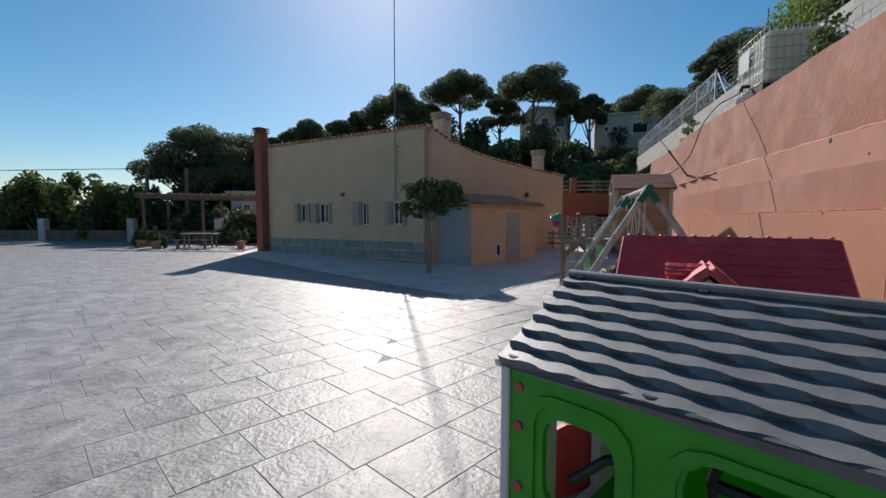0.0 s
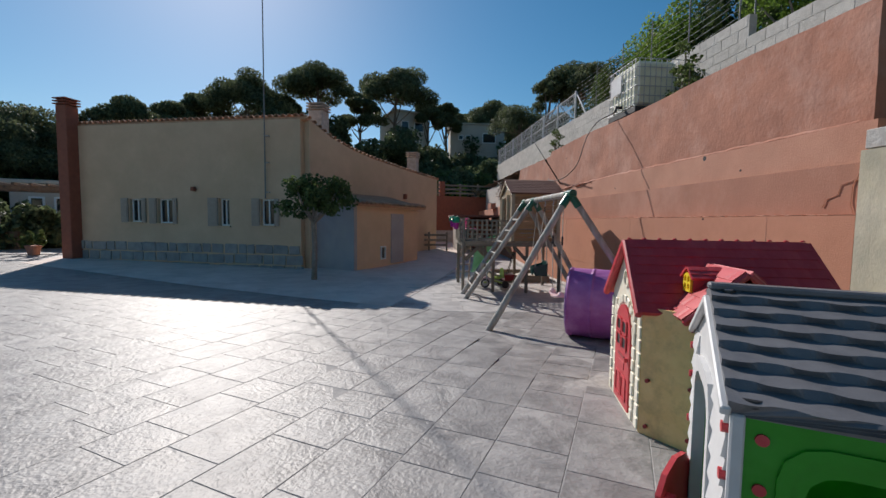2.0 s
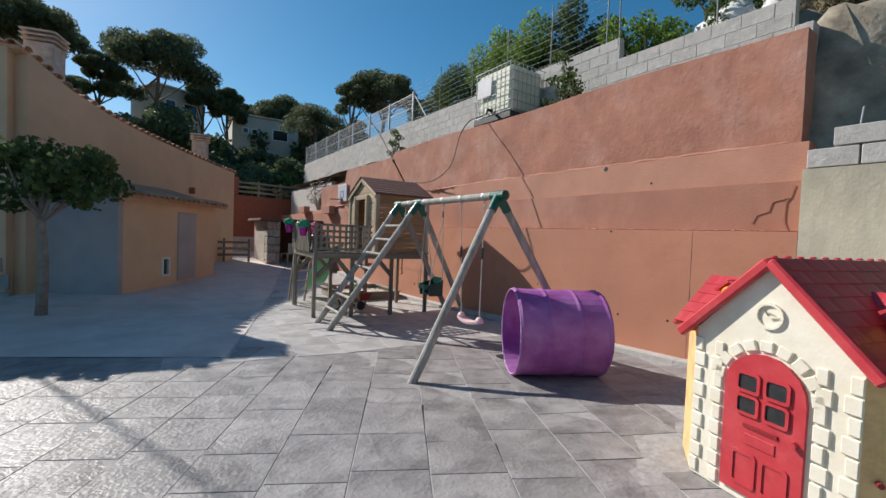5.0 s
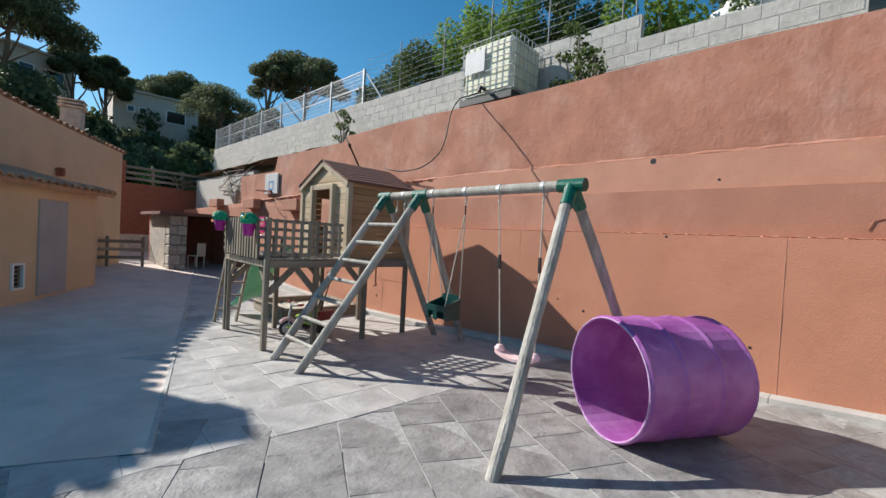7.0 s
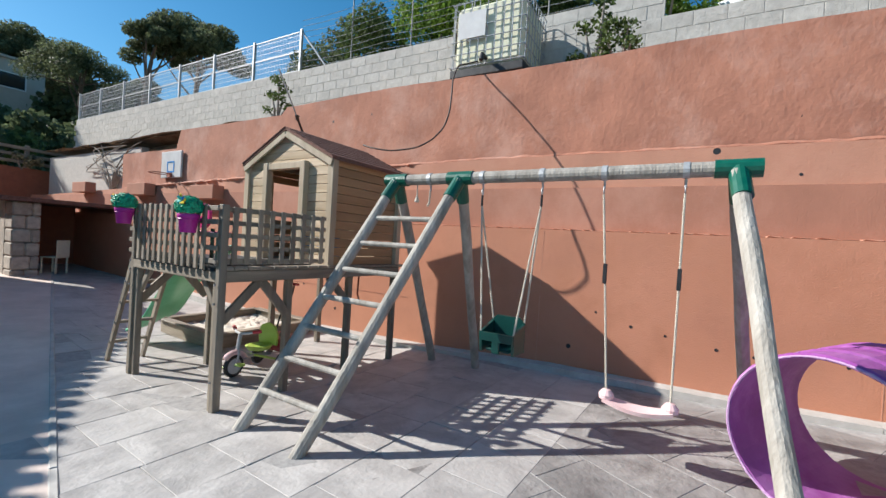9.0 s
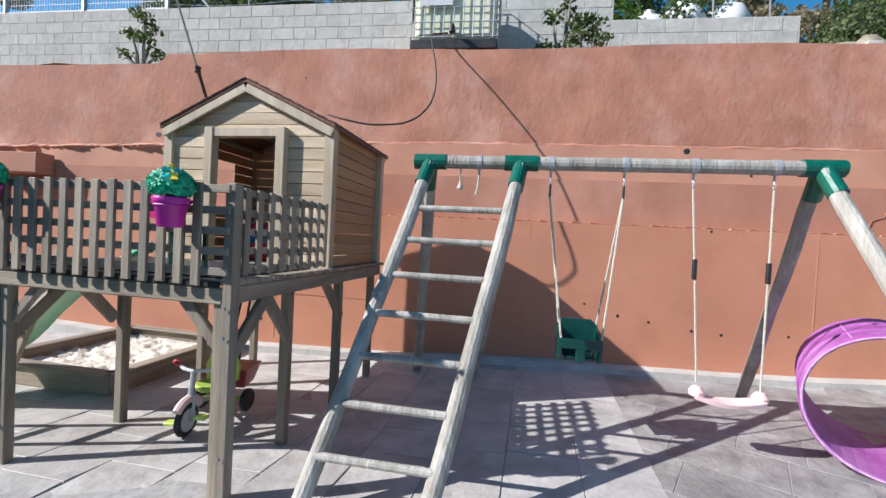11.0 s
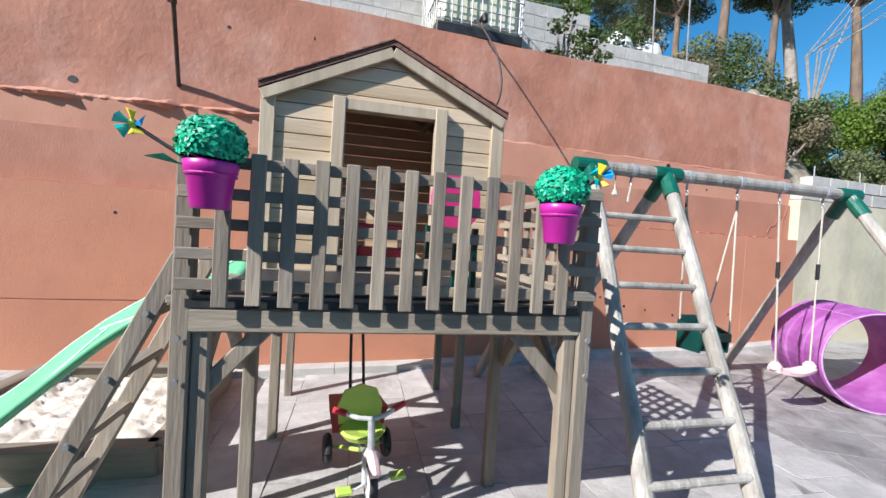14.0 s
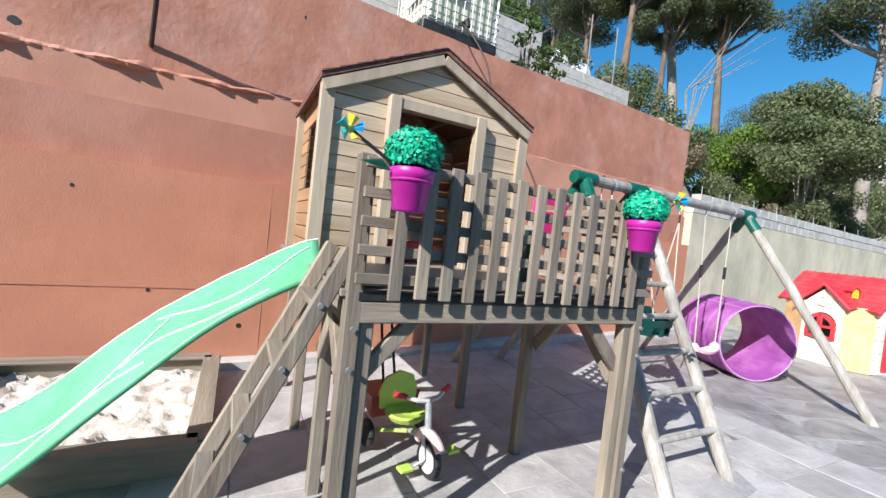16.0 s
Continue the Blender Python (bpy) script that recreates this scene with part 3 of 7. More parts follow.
for b in near_blocks:
    if "m" not in proto:
        bb = box(-0.02, 0.02, -BL / 2 + 0.004, BL / 2 - 0.004, -BH / 2 + 0.004, BH / 2 - 0.004, 0.003)
        me = bpy.data.meshes.new("block")
        bb.to_mesh(me)
        bb.free()
        me.materials.append(M["block"])
        proto["m"] = me
    ob = new("block", proto["m"])
    ob.parent = bwall
    ob.location = (b[0] + 0.02, (b[2] + b[3]) / 2, (b[4] + b[5]) / 2)


def slope(u, o):
    """Height of the hillside behind the walls; o metres into the hill, u along the wall."""
    if u > -0.9:
        z = 3.82 if o < 1.6 else 4.75 + 0.28 * (o - 1.6) if o < 12 else 7.7 + 0.12 * (o - 12)
        z = z if u > 2 or o < 1.6 else z - 0.45 * (1 - smooth(-1, 2, u)) * smooth(1.6, 3, o)
    else:
        lo = 0.45 + 1.6 * smooth(-8, -5, u) * smooth(0.0, 1.0, (-0.9 - u) / 2.6)
        z = 2.3 + 2.0 * smooth(lo, lo + 0.5 + 2.0 * smooth(-4, -8, u), o) + 0.26 * max(0, o - 3.2) * (1 if o < 14 else 14 / o)
        z = z * smooth(-9, -0.9, u) + (2.3 + 0.33 * (o - 0.35)) * (1 - smooth(-9, -0.9, u))
    return z + (0.22 * noise.noise((u * 0.9, o * 0.9, 5)) + 0.14 * noise.noise((u * 2.6, o * 2.6, 9)) + 0.16 * noise.noise((u * 5.3, o * 5.3, 1)) + 0.3 * noise.noise((u * 0.25, o * 0.25, 8))) * (0.25 if (u > -0.9 and o < 1.7) else smooth(0.2, 1.5, o))


us = [-40, -32, -26, -21, -17, -14, -12] + [-10.5 + 0.35 * i for i in range(27)] + [-1.05, -0.92] + [0.5 * i for i in range(-1, 46)]
os_ = [0.34, 0.5, 0.7, 0.85, 1.0, 1.15, 1.3, 1.5, 1.7, 1.85, 2.0, 2.2, 2.4, 2.6, 2.8, 3.0, 3.3, 4, 5, 6.5, 8, 10, 13, 17, 22, 30, 42, 60]
vs = [(o + (0.25 if u > -0.9 and o < 0.6 else 0), u, slope(u, o)) for u in us for o in os_]
w = len(os_)
fs = [(i * w + j, i * w + j + 1, (i + 1) * w + j + 1, (i + 1) * w + j) for i in range(len(us) - 1) for j in range(w - 1)]
hs = tagged(part("hillside", (vs, fs), "rock", smooth=True), "ochre rock and earth hillside above the retaining wall", "hillside", kind="structure")
hs.matrix_world = WALL

fence = thing("mesh_fence", WALL @ pose(1.58, 0, 5.22), "galvanised welded mesh fence panels on the block wall", "fence")
for i, y in enumerate([9.9 + 1.76 * k for k in range(8)]):
    part("post", box(-0.03, 0.03, y - 0.03, y + 0.03, -0.05, 1.04, 0.005), "galv", fence)
    if i < 7:
        pm = bmesh.new()
        for z in [0.06 + 0.12 * k for k in range(8)]:
            box(-0.004, 0.004, y + 0.03, y + 1.73, z, z + 0.007, 0, pm)
        for z in (0.03, 0.5, 0.97):
            box(-0.012, 0.012, y + 0.03, y + 1.73, z, z + 0.02, 0, pm)
        for q in range(1, 30):
            box(-0.003, 0.003, y + q * 0.058, y + q * 0.058 + 0.005, 0.03, 0.98, 0, pm)
        part("mesh_panel", pm, "galv", fence)
wire = thing("wire_fence", WALL @ pose(1.6, 0, 5.2), "thin sagging wire fence with slender posts", "fence")
for y in (8.3, 6.7, 5.3, 3.9, 2.5):
    part("post", tube([(0, y, -0.1), (0, y, 1.4)], 0.014, 8), "mast", wire)
for z in [0.15 + 0.14 * i for i in range(9)]:
    part("wire", tube([(0, 2.5 + 7.4 * i / 12, z - 0.05 * math.sin(math.pi * (i % 4) / 4)) for i in range(13)], 0.005, 4), "galv", wire)
part("stay", tube([(0, 9.9, 1.0), (0, 9.0, -0.02)], 0.022, 8), "galv", wire)

# ---- yellow house ----
A, C, E2 = Vector((-8.7, 20.6, 0)), Vector((-0.6, 15.9, 0)), Vector((6.0, 21.6, 0))
B = A + E2 - C
house = thing("house", pose(0, 0, 0), "single-storey ochre rendered house with clay tile roof", "house")


def frame_of(o, e):
    d = (e - o).normalized()
    return Matrix((d, Vector((-d.y, d.x, 0)), Vector((0, 0, 1)))).transposed().to_4x4(), (e - o).length


def roof_z(p):
    """Single-pitch roof: high along A-C, falling towards E."""
    d = (E2 - C)
    t = (Vector((p.x, p.y, 0)) - C).dot(d) / d.length_squared
    return float(np.interp(t * d.length, (0, 1.0, 1.8, 3.0, 5.6, 8.7), (4.87, 4.46, 4.25, 4.06, 3.84, 3.66)))


def facade(name, o, e, holes, mat="house"):
    R, n = frame_of(o, e)
    z0, z1 = roof_z(o), roof_z(e)
    cuts = [i / 8 for i in range(7, 0, -1)] if abs(z0 - z1) > 0.1 else []
    bm = holed([(0, -0.6), (n, -0.6), (n, z1)] + [(n * c, roof_z(o.lerp(e, c))) for c in cuts] + [(0, z0)], holes, "y", -0.25, 0)
    bm.transform(Matrix.Translation(o) @ R)
    return part(name, bm, mat, house)


# facade C -> A: local x from C, local y outward is negative for this winding, so openings are set by x only
WIN = [(1.0, 1.5, 1.27, 2.18), (2.72, 3.12, 1.24, 2.2), (5.0, 5.62, 1.3, 2.18), (6.3, 6.82, 1.33, 2.18)]
R1, L1 = frame_of(A, C)
facade("wall", A, C, [[(L1 - b, z0), (L1 - a, z0), (L1 - a, z1), (L1 - b, z1)] for a, b, z0, z1 in WIN])
facade("wall", C, E2, [])
facade("wall", E2, B, [])
facade("wall", B, A, [])
T1 = Matrix.Translation(A) @ R1
for a, b, z0, z1 in WIN:
    x0, x1 = L1 - b, L1 - a
    bm = bmesh.new()
    for q in ((x0, x0 + 0.05, z0, z1), (x1 - 0.05, x1, z0, z1), (x0 + 0.05, x1 - 0.05, z0, z0 + 0.05), (x0 + 0.05, x1 - 0.05, z1 - 0.05, z1), ((x0 + x1) / 2 - 0.025, (x0 + x1) / 2 + 0.025, z0 + 0.05, z1 - 0.05)):
        box(q[0], q[1], -0.14, -0.06, q[2], q[3], 0.004, bm)
    bm.transform(T1)
    win = part("window", bm, "white_frame", house, "white framed casement window")
    g = box(x0 + 0.05, x1 - 0.05, -0.105, -0.10, z0 + 0.05, z1 - 0.05)
    g.transform(T1)
    part("pane", g, "glass", win)
    s = box(x0 - 0.06, x1 + 0.06, -0.3, -0.02, z0 - 0.05, z0 - 0.003, 0.006)
    s.transform(Matrix.Translation((0, 0, 0)) @ T1 @ pose(0, -0.02, 0))
    part("sill", s, "house", win)
    for sx0, sx1 in ((x0 - 0.42, x0 - 0.03),) if b - a < 0.45 else ((x0 - 0.33, x0 - 0.03), (x1 + 0.03, x1 + 0.2)):
        sh = bmesh.new()
        box(sx0, sx1, -0.31, -0.262, z0 - 0.02, z1 + 0.02, 0.004, sh)
        sh.transform(T1)
        sp = part("shutter", sh, "shutter", house, "open louvred shutter")
        for kz in range(9):
            zz = z0 + 0.05 + kz * (z1 - z0 - 0.1) / 9
            sb0 = box(sx0 + 0.04, sx1 - 0.04, -0.325, -0.31, zz, zz + 0.06)
            sb0.transform(T1)
            part("slat", sb0, "shutter", sp)
# stone plinth on the long facade
r = random.Random(9)
for row in range(3):
    x = 0.0
    while x < L1 - 0.2:
        n = r.uniform(0.32, 0.7)
        z0 = -0.45 + row * 0.36
        y1 = -0.25 - r.uniform(0.03, 0.06)
        bm = hull(bmesh.new(), [(x + 0.02 + r.uniform(0, .04), y, z0 + r.uniform(0, .05)) for y in (y1, -0.24)] + [(x + n - r.uniform(0, .05), y, z0 + r.uniform(0, .05)) for y in (y1, -0.24)]
                  + [(x + n - r.uniform(0, .06), y, z0 + 0.34 - r.uniform(0, .04)) for y in (y1, -0.24)] + [(x + r.uniform(0.01, .07), y, z0 + 0.34 - r.uniform(0, .05)) for y in (y1, -0.24)])
        bm.transform(T1)
        part("plinth_stone", bm, "plinth", house)
        x += n
slab = bmesh.new()
out = 0.22
ctr = (A + C + E2 + B) / 4
rv = [p + (p - ctr).normalized() * out for p in (A, C, E2, B)]
rv[1], rv[2] = C + (C - E2).normalized() * 0.2 + (C - A).normalized() * 0.24, E2 + (E2 - C).normalized() * 0.1 + (C - A).normalized() * 0.24
rows_v = [[slab.verts.new((p.x, p.y, roof_z(p) + h)) for p, h in ((rv[0].lerp(rv[3], i / 8), 0.0), (rv[1].lerp(rv[2], i / 8), 0.0), (rv[1].lerp(rv[2], i / 8), 0.09 if i == 0 else 0.02), (rv[0].lerp(rv[3], i / 8), 0.09))] for i in range(9)]
for q0, q1 in zip(rows_v, rows_v[1:]):
    for j in range(4):
        slab.faces.new((q0[j], q0[(j + 1) % 4], q1[(j + 1) % 4], q1[j]))
slab.faces.new(rows_v[0][::-1])
slab.faces.new(rows_v[-1])
roof = part("roof", slab, "roof_tile", house, "clay tile roof")
tile_me = bpy.data.meshes.new("roof_tile")
tb = bmesh.new()
for s0, s1 in ((0, 1),):
    vsl = []
    for k2 in range(7):
        a2 = math.pi * k2 / 6
        for x in (0, 0.42):
            for rr in (0.095, 0.075):
                vsl.append(tb.verts.new((x, rr * math.cos(a2), rr * math.sin(a2))))
    for k2 in range(6):
        o = k2 * 4
        for i0, i1 in ((0, 2), (3, 1), (1, 0), (2, 3)):
            tb.faces.new((vsl[o + i0], vsl[o + i1], vsl[o + 4 + i1], vsl[o + 4 + i0]))
bmesh.ops.recalc_face_normals(tb, faces=tb.faces)
tb.to_mesh(tile_me)
tb.free()
tile_me.materials.append(M["roof_tile"])
for o, e in ((rv[0], rv[1]), (rv[1], rv[2])):
    d = (e - o)
    n = int(d.length / 0.235)
    side = Vector((-d.y, d.x, 0)).normalized()
    for i in range(n):
        p = o + d * ((i + 0.5) / n)
        ob = new("eave_tile", tile_me)
        ob.parent = roof
        zz = roof_z(p) + (0.095 if o == rv[0] else 0.03)
        ob.matrix_world = Matrix.Translation((p.x - side.x * 0.06, p.y - side.y * 0.06, zz)) @ Matrix((side, -d.normalized(), Vector((0, 0, 1)))).transposed().to_4x4()


def chimney(p, w, z0, z1, mat, label, crown=True):
    th = thing("chimney", pose(p[0], p[1], 0, 0, 0, -30), label, "chimney")
    part("shaft", box(-w / 2, w / 2, -w / 2, w / 2, z0, z1, 0.02), mat, th)
    if crown:
        for i in range(3):
            part("cap_slab", box(-w / 2 - 0.06, w / 2 + 0.06, -w / 2 - 0.06, w / 2 + 0.06, z1 + 0.02 + i * 0.1, z1 + 0.06 + i * 0.1, 0.01), mat, th)
        part("cap_core", box(-w / 2 + 0.07, w / 2 - 0.07, -w / 2 + 0.07, w / 2 - 0.07, z1, z1 + 0.24), mat, th)
    return th


chimney((-0.05, 16.9), 0.55, 4.6, 5.45, "stone", "squat rubble stone chimney on the roof")
chimney((4.9, 21.6), 0.5, 4.0, 4.75, "stone", "small stone chimney near the low eave")
flue = A.lerp(C, 0.02)
chimney((flue.x - 0.22, flue.y - 0.36), 0.46, -0.3, 5.55, "brick_red", "tall brown-red brick flue against the house wall")
# lean-to store on the side wall
R2, L2 = frame_of(C, E2)
T2 = Matrix.Translation(C) @ R2
annex = thing("lean_to", T2, "grey rendered lean-to store with a sloping roof against the house", "shed")
part("end_wall", prism([(-0.25, -0.6), (-1.95, -0.6), (-1.95, 2.0), (-0.25, 2.42)], "x", 0.3, 0.45), "annex", annex)
part("front_wall", holed([(0.45, -0.6), (4.2, -0.6), (4.2, 2.0), (0.45, 2.0)], [[(1.75, 0.12), (2.0, 0.12), (2.0, 0.52), (1.75, 0.52)]], "y", -1.95, -1.8), "house", annex)
part("far_wall", prism([(-0.25, -0.6), (-1.8, -0.6), (-1.8, 2.0), (-0.25, 2.42)], "x", 4.05, 4.2), "house", annex)
rf = part("roof", prism([(-0.25, 2.42), (-2.15, 1.96), (-2.15, 2.05), (-0.25, 2.52)], "x", 0.1, 4.5), "roof_tile", annex, "clay tile lean-to roof")
for i in range(20):
    ob = new("eave_tile", tile_me)
    ob.parent = rf
    ob.matrix_basis = Matrix.Translation((0.2 + i * 0.22, -2.2, 2.03)) @ pose(0, 0, 0, 0, -13, 90) 
part("door", box(2.35, 3.15, -1.985, -1.94, -0.1, 1.75, 0.01), "annex", annex, "plain grey door")
ventf = bmesh.new()
for q in ((1.73, 1.77, 0.08, 0.56), (1.98, 2.02, 0.08, 0.56), (1.77, 1.98, 0.08, 0.12), (1.77, 1.98, 0.52, 0.56)):
    box(q[0], q[1], -1.99, -1.93, q[2], q[3], 0.004, ventf)
part("vent_frame", ventf, "white_frame", annex, "white framed vent")
for i in range(5):
    part("vent_slat", box(1.77, 1.98, -1.9, -1.86, 0.15 + i * 0.075, 0.19 + i * 0.075), "black", annex)
hb = place(tagged(part("wall_lamp", box(5.6, 5.72, -0.42, -0.25, 2.5, 2.72, 0.02), "brick_red"), "small dark wall lamp on the house wall", "lamp"), T2)
hb2 = place(tagged(part("wall_lamp", box(L1 - 4.15, L1 - 4.0, -0.4, -0.25, 2.45, 2.6, 0.02), "brick_red"), "small dark wall lamp on the house wall", "lamp"), T1)
mast = thing("antenna_mast", Matrix.Translation(A.lerp(C, 1 - 1.25 / L1)) @ R1, "tall thin grey antenna mast fixed to the house wall", "antenna")
part("pole", tube([(0, -0.36, 2.2), (0, -0.36, 6.5), (0, -0.36, 12.0)], [0.024, 0.021, 0.017], 8), "mast", mast)
for z in (2.4, 3.4, 4.3):
    part("bracket", box(-0.03, 0.12, -0.36, -0.25, z, z + 0.03), "galv", mast)

# ---- far end of the drive: brown wall, wooden fence, stone shed ----
bk = thing("wall_back", pose(4.2, 26.6, 0, 0, 0, -4), "brown-red rendered garden wall with a wooden rail fence on top", "wall", kind="structure")
part("wall_face", box(0, 8.2, 0, 0.3, 0.9, 3.15), "brick_red", bk)
part("stone_foot", box(-0.05, 8.2, -0.08, 0.3, -0.6, 0.9), "stone", bk)
for i in range(7):
    part("fence_post", box(0.3 + i * 1.25, 0.42 + i * 1.25, 0.1, 0.2, 3.15, 4.0, 0.01), "wood", bk)
for z in (3.3, 3.55, 3.8):
    part("fence_rail", box(0.2, 8.1, 0.06, 0.1, z, z + 0.12, 0.01), "wood_x", bk)
for x in (0.9, 3.9):
    part("pillar", box(x, x + 0.35, -0.03, 0.33, 3.15, 4.1, 0.02), "brick_red", bk)
shed = thing("stone_shed", pose(6.65, 19.4, 0, 0, 0, -15), "open-fronted shed with rubble stone piers and flat roof", "shed")
part("roof", box(-0.25, 2.15, -0.25, 2.9, 1.72, 1.82, 0.01), "felt", shed)
part("back_wall", box(0, 2.0, 2.6, 2.75, -0.3, 1.72), "brick_red", shed)
part("side_wall", box(0, 0.15, 0.5, 2.6, -0.3, 1.72), "stone", shed)
for j in range(6):
    for i2, (x0, x1) in enumerate(((0, 0.24), (0.245, 0.5))):
        if j % 2:
            x0, x1 = (0, 0.34) if i2 == 0 else (0.345, 0.5)
        part("pier_stone", box(x0, x1, 0, 0.48, -0.2 + j * 0.32, 0.11 + j * 0.32, 0.03), "stone", shed)
gate = thing("wooden_gate", pose(4.6, 20.9, 0, 0, 0, -20), "low weathered wooden rail gate at the end of the drive", "gate")
for x in (0, 0.9, 1.8):
    part("post", box(x, x + 0.08, 0, 0.08, -0.1, 0.95, 0.01), "wood", gate)
for z in (0.25, 0.5, 0.75):
    part("rail", box(0, 1.88, -0.03, 0, z, z + 0.1, 0.01), "wood_x", gate)
chair = thing("garden_chair", pose(7.65, 19.6, gz(7.6, 19.6), 0, 0, 200), "pale plastic garden chair inside the shed", "chair")
part("seat", box(-0.2, 0.2, -0.2, 0.2, 0.4, 0.43, 0.01), "cream_plastic", chair)
part("backrest", box(-0.2, 0.2, 0.18, 0.21, 0.43, 0.85, 0.01), "cream_plastic", chair)
for x in (-0.18, 0.16):
    for y in (-0.18, 0.16):
        part("leg", box(x, x + 0.03, y, y + 0.03, 0, 0.4), "cream_plastic", chair)
hoop = thing("basketball_board", WALL @ pose(0.27, 12.75, 0), "white basketball backboard on the terracotta wall", "basketball hoop")
part("board", box(-0.03, 0.02, -0.45, 0.45, 2.55, 3.2, 0.01), "white_plastic", hoop)
part("mark", holed([(-0.16, 2.68), (0.16, 2.68), (0.16, 2.95), (-0.16, 2.95)], [[(-0.13, 2.71), (0.13, 2.71), (0.13, 2.92), (-0.13, 2.92)]], "x", -0.036, -0.031), "blue", hoop)
part("hoop_ring", tube([(-0.28 + 0.22 * math.cos(2 * math.pi * k2 / 16), 0.22 * math.sin(2 * math.pi * k2 / 16), 2.62) for k2 in range(17)], 0.012, 6), "brick_red", hoop)
part("bracket", box(-0.08, -0.03, -0.08, 0.08, 2.56, 2.66), "brick_red", hoop)
for y0, nme in ((10.5, 0), (13.4, 1), (16.8, 2)):
    nb = thing("planter_niche", WALL @ pose(0, y0, 0), "terracotta planter box on the wall ledge", "planter")
    part("box_front", box(-0.02, 0.24, 0, 0.9, 2.0 + 0.1 * nme, 2.3 + 0.1 * nme, 0.01), "terracotta_dark", nb)

# ---- water tank on the terrace ----
ibc = thing("water_tank", WALL @ pose(0.42, 3.86, 3.93), "white plastic bulk water tank in a galvanised cage on a pallet", "water tank")
part("pallet", box(0, 1.0, 0, 1.2, 0.0, 0.13, 0.01), "black", ibc, "black plastic pallet")
part("bottle", box(0.04, 0.96, 0.04, 1.16, 0.15, 1.12, 0.07), "tank", ibc, smooth=False)
for z in (0.16, 0.36, 0.56, 0.76, 0.96, 1.14):
    part("cage_hoop", tube([(0, 0, z), (0, 1.2, z), (1.0, 1.2, z), (1.0, 0, z), (0, 0, z)], 0.009, 6), "galv", ibc)
for i in range(9):
    for x in (0, 1.0):
        part("cage_bar", tube([(x, 0.06 + i * 0.135, 0.14), (x, 0.06 + i * 0.135, 1.15)], 0.008, 6), "galv", ibc)
for i in range(8):
    for y in (0, 1.2):
        part("cage_bar", tube([(0.06 + i * 0.126, y, 0.14), (0.06 + i * 0.126, y, 1.15)], 0.008, 6), "galv", ibc)
part("label_plate", box(-0.016, -0.01, 0.62, 1.08, 0.58, 0.98), "white_plastic", ibc, "white blank label plate")
part("label_plate", box(0.1, 0.6, 1.21, 1.217, 0.45, 0.98), "white_plastic", ibc, "white blank label plate")
part("valve", tube([(0.02, 0.6, 0.24), (-0.12, 0.6, 0.24), (-0.14, 0.6, 0.15)], 0.035, 10), "black", ibc)


def spline(pts, n=6):
    out = []
    p = [Vector(q) for q in pts]
    for i in range(len(p) - 1):
        a, b, c, d = p[max(i - 1, 0)], p[i], p[i + 1], p[min(i + 2, len(p) - 1)]
        for k3 in range(n):
            t = k3 / n
            out.append(0.5 * ((2 * b) + (c - a) * t + (2 * a - 5 * b + 4 * c - d) * t * t + (3 * b - a - 3 * c + d) * t ** 3))
    return out + [p[-1]]


def hose(pts, r, mat, label):
    ob = part("hose", tube(spline(pts), r, 8), mat, smooth=True)
    ob.matrix_world = WALL
    return tagged(ob, label, "hose")


hose([(0.30, 4.52, 4.08), (0.20, 4.63, 4.02), (-0.02, 4.66, 3.90), (-0.26, 4.60, 3.62), (-0.40, 4.53, 3.36), (-0.49, 4.50, 3.08), (-0.556, 4.533, 2.87), (-0.626, 4.594, 2.745), (-0.688, 4.655, 2.661), (-0.766, 4.773, 2.577), (-0.808, 4.919, 2.545), (-0.86, 5.16, 2.53), (-0.90, 5.42, 2.57), (-0.86, 5.62, 2.63)],
     0.011, "hose", "thin dark hose looping from the water tank to the cabin roof")
strut = thing("leaning_pole", WALL, "dark steel pole leaning out from the terracotta wall", "pole")
sa, sb2 = Vector((0.31, 7.86, 2.74)), Vector((-0.68, 7.70, 4.07))
part("lower_tube", tube([sa, sa.lerp(sb2, 0.52)], 0.021, 10), "hose", strut)
part("upper_tube", tube([sa.lerp(sb2, 0.50), sb2], 0.013, 8), "galv", strut)
part("clamp", tube([sa.lerp(sb2, 0.49) + Vector((0, 0.05, 0.0)), sa.lerp(sb2, 0.52) + Vector((0, -0.05, 0.0))], 0.016, 8), "hose", strut)
part("clamp_band", tube([sa.lerp(sb2, 0.48), sa.lerp(sb2, 0.535)], 0.03, 10), "hose", strut)
for u0, nsk in ((1.0, 2), (0.3, 1)):
    for i in range(nsk):
        sk = thing("sack", WALL @ pose(2.7 + 0.3 * i, u0 - 0.3 + 0.5 * i, 4.98), "greyish white woven rubble sack on the terrace", "sack", "sacks on the terrace")
        bm = lathe([(0.24, 0), (0.36, 0.1), (0.38, 0.35), (0.30, 0.58), (0.10, 0.68), (0.12, 0.76)], 14)
        for v in bm.verts:
            v.co += 0.05 * Vector((noise.noise(v.co * 5), noise.noise(v.co * 5 + Vector((3, 1, 0))), 0))
        part("bag", bm, "sack", sk, smooth=True)
for i, u0 in enumerate((2.3, 0.6, -0.2)):
    place(tagged(part("fence_pole", tube([(1.75, u0, 4.4), (1.75, u0 + 0.05, 6.2)], 0.015, 8), "mast"), "slender galvanised pole on the terrace", "pole"), WALL)

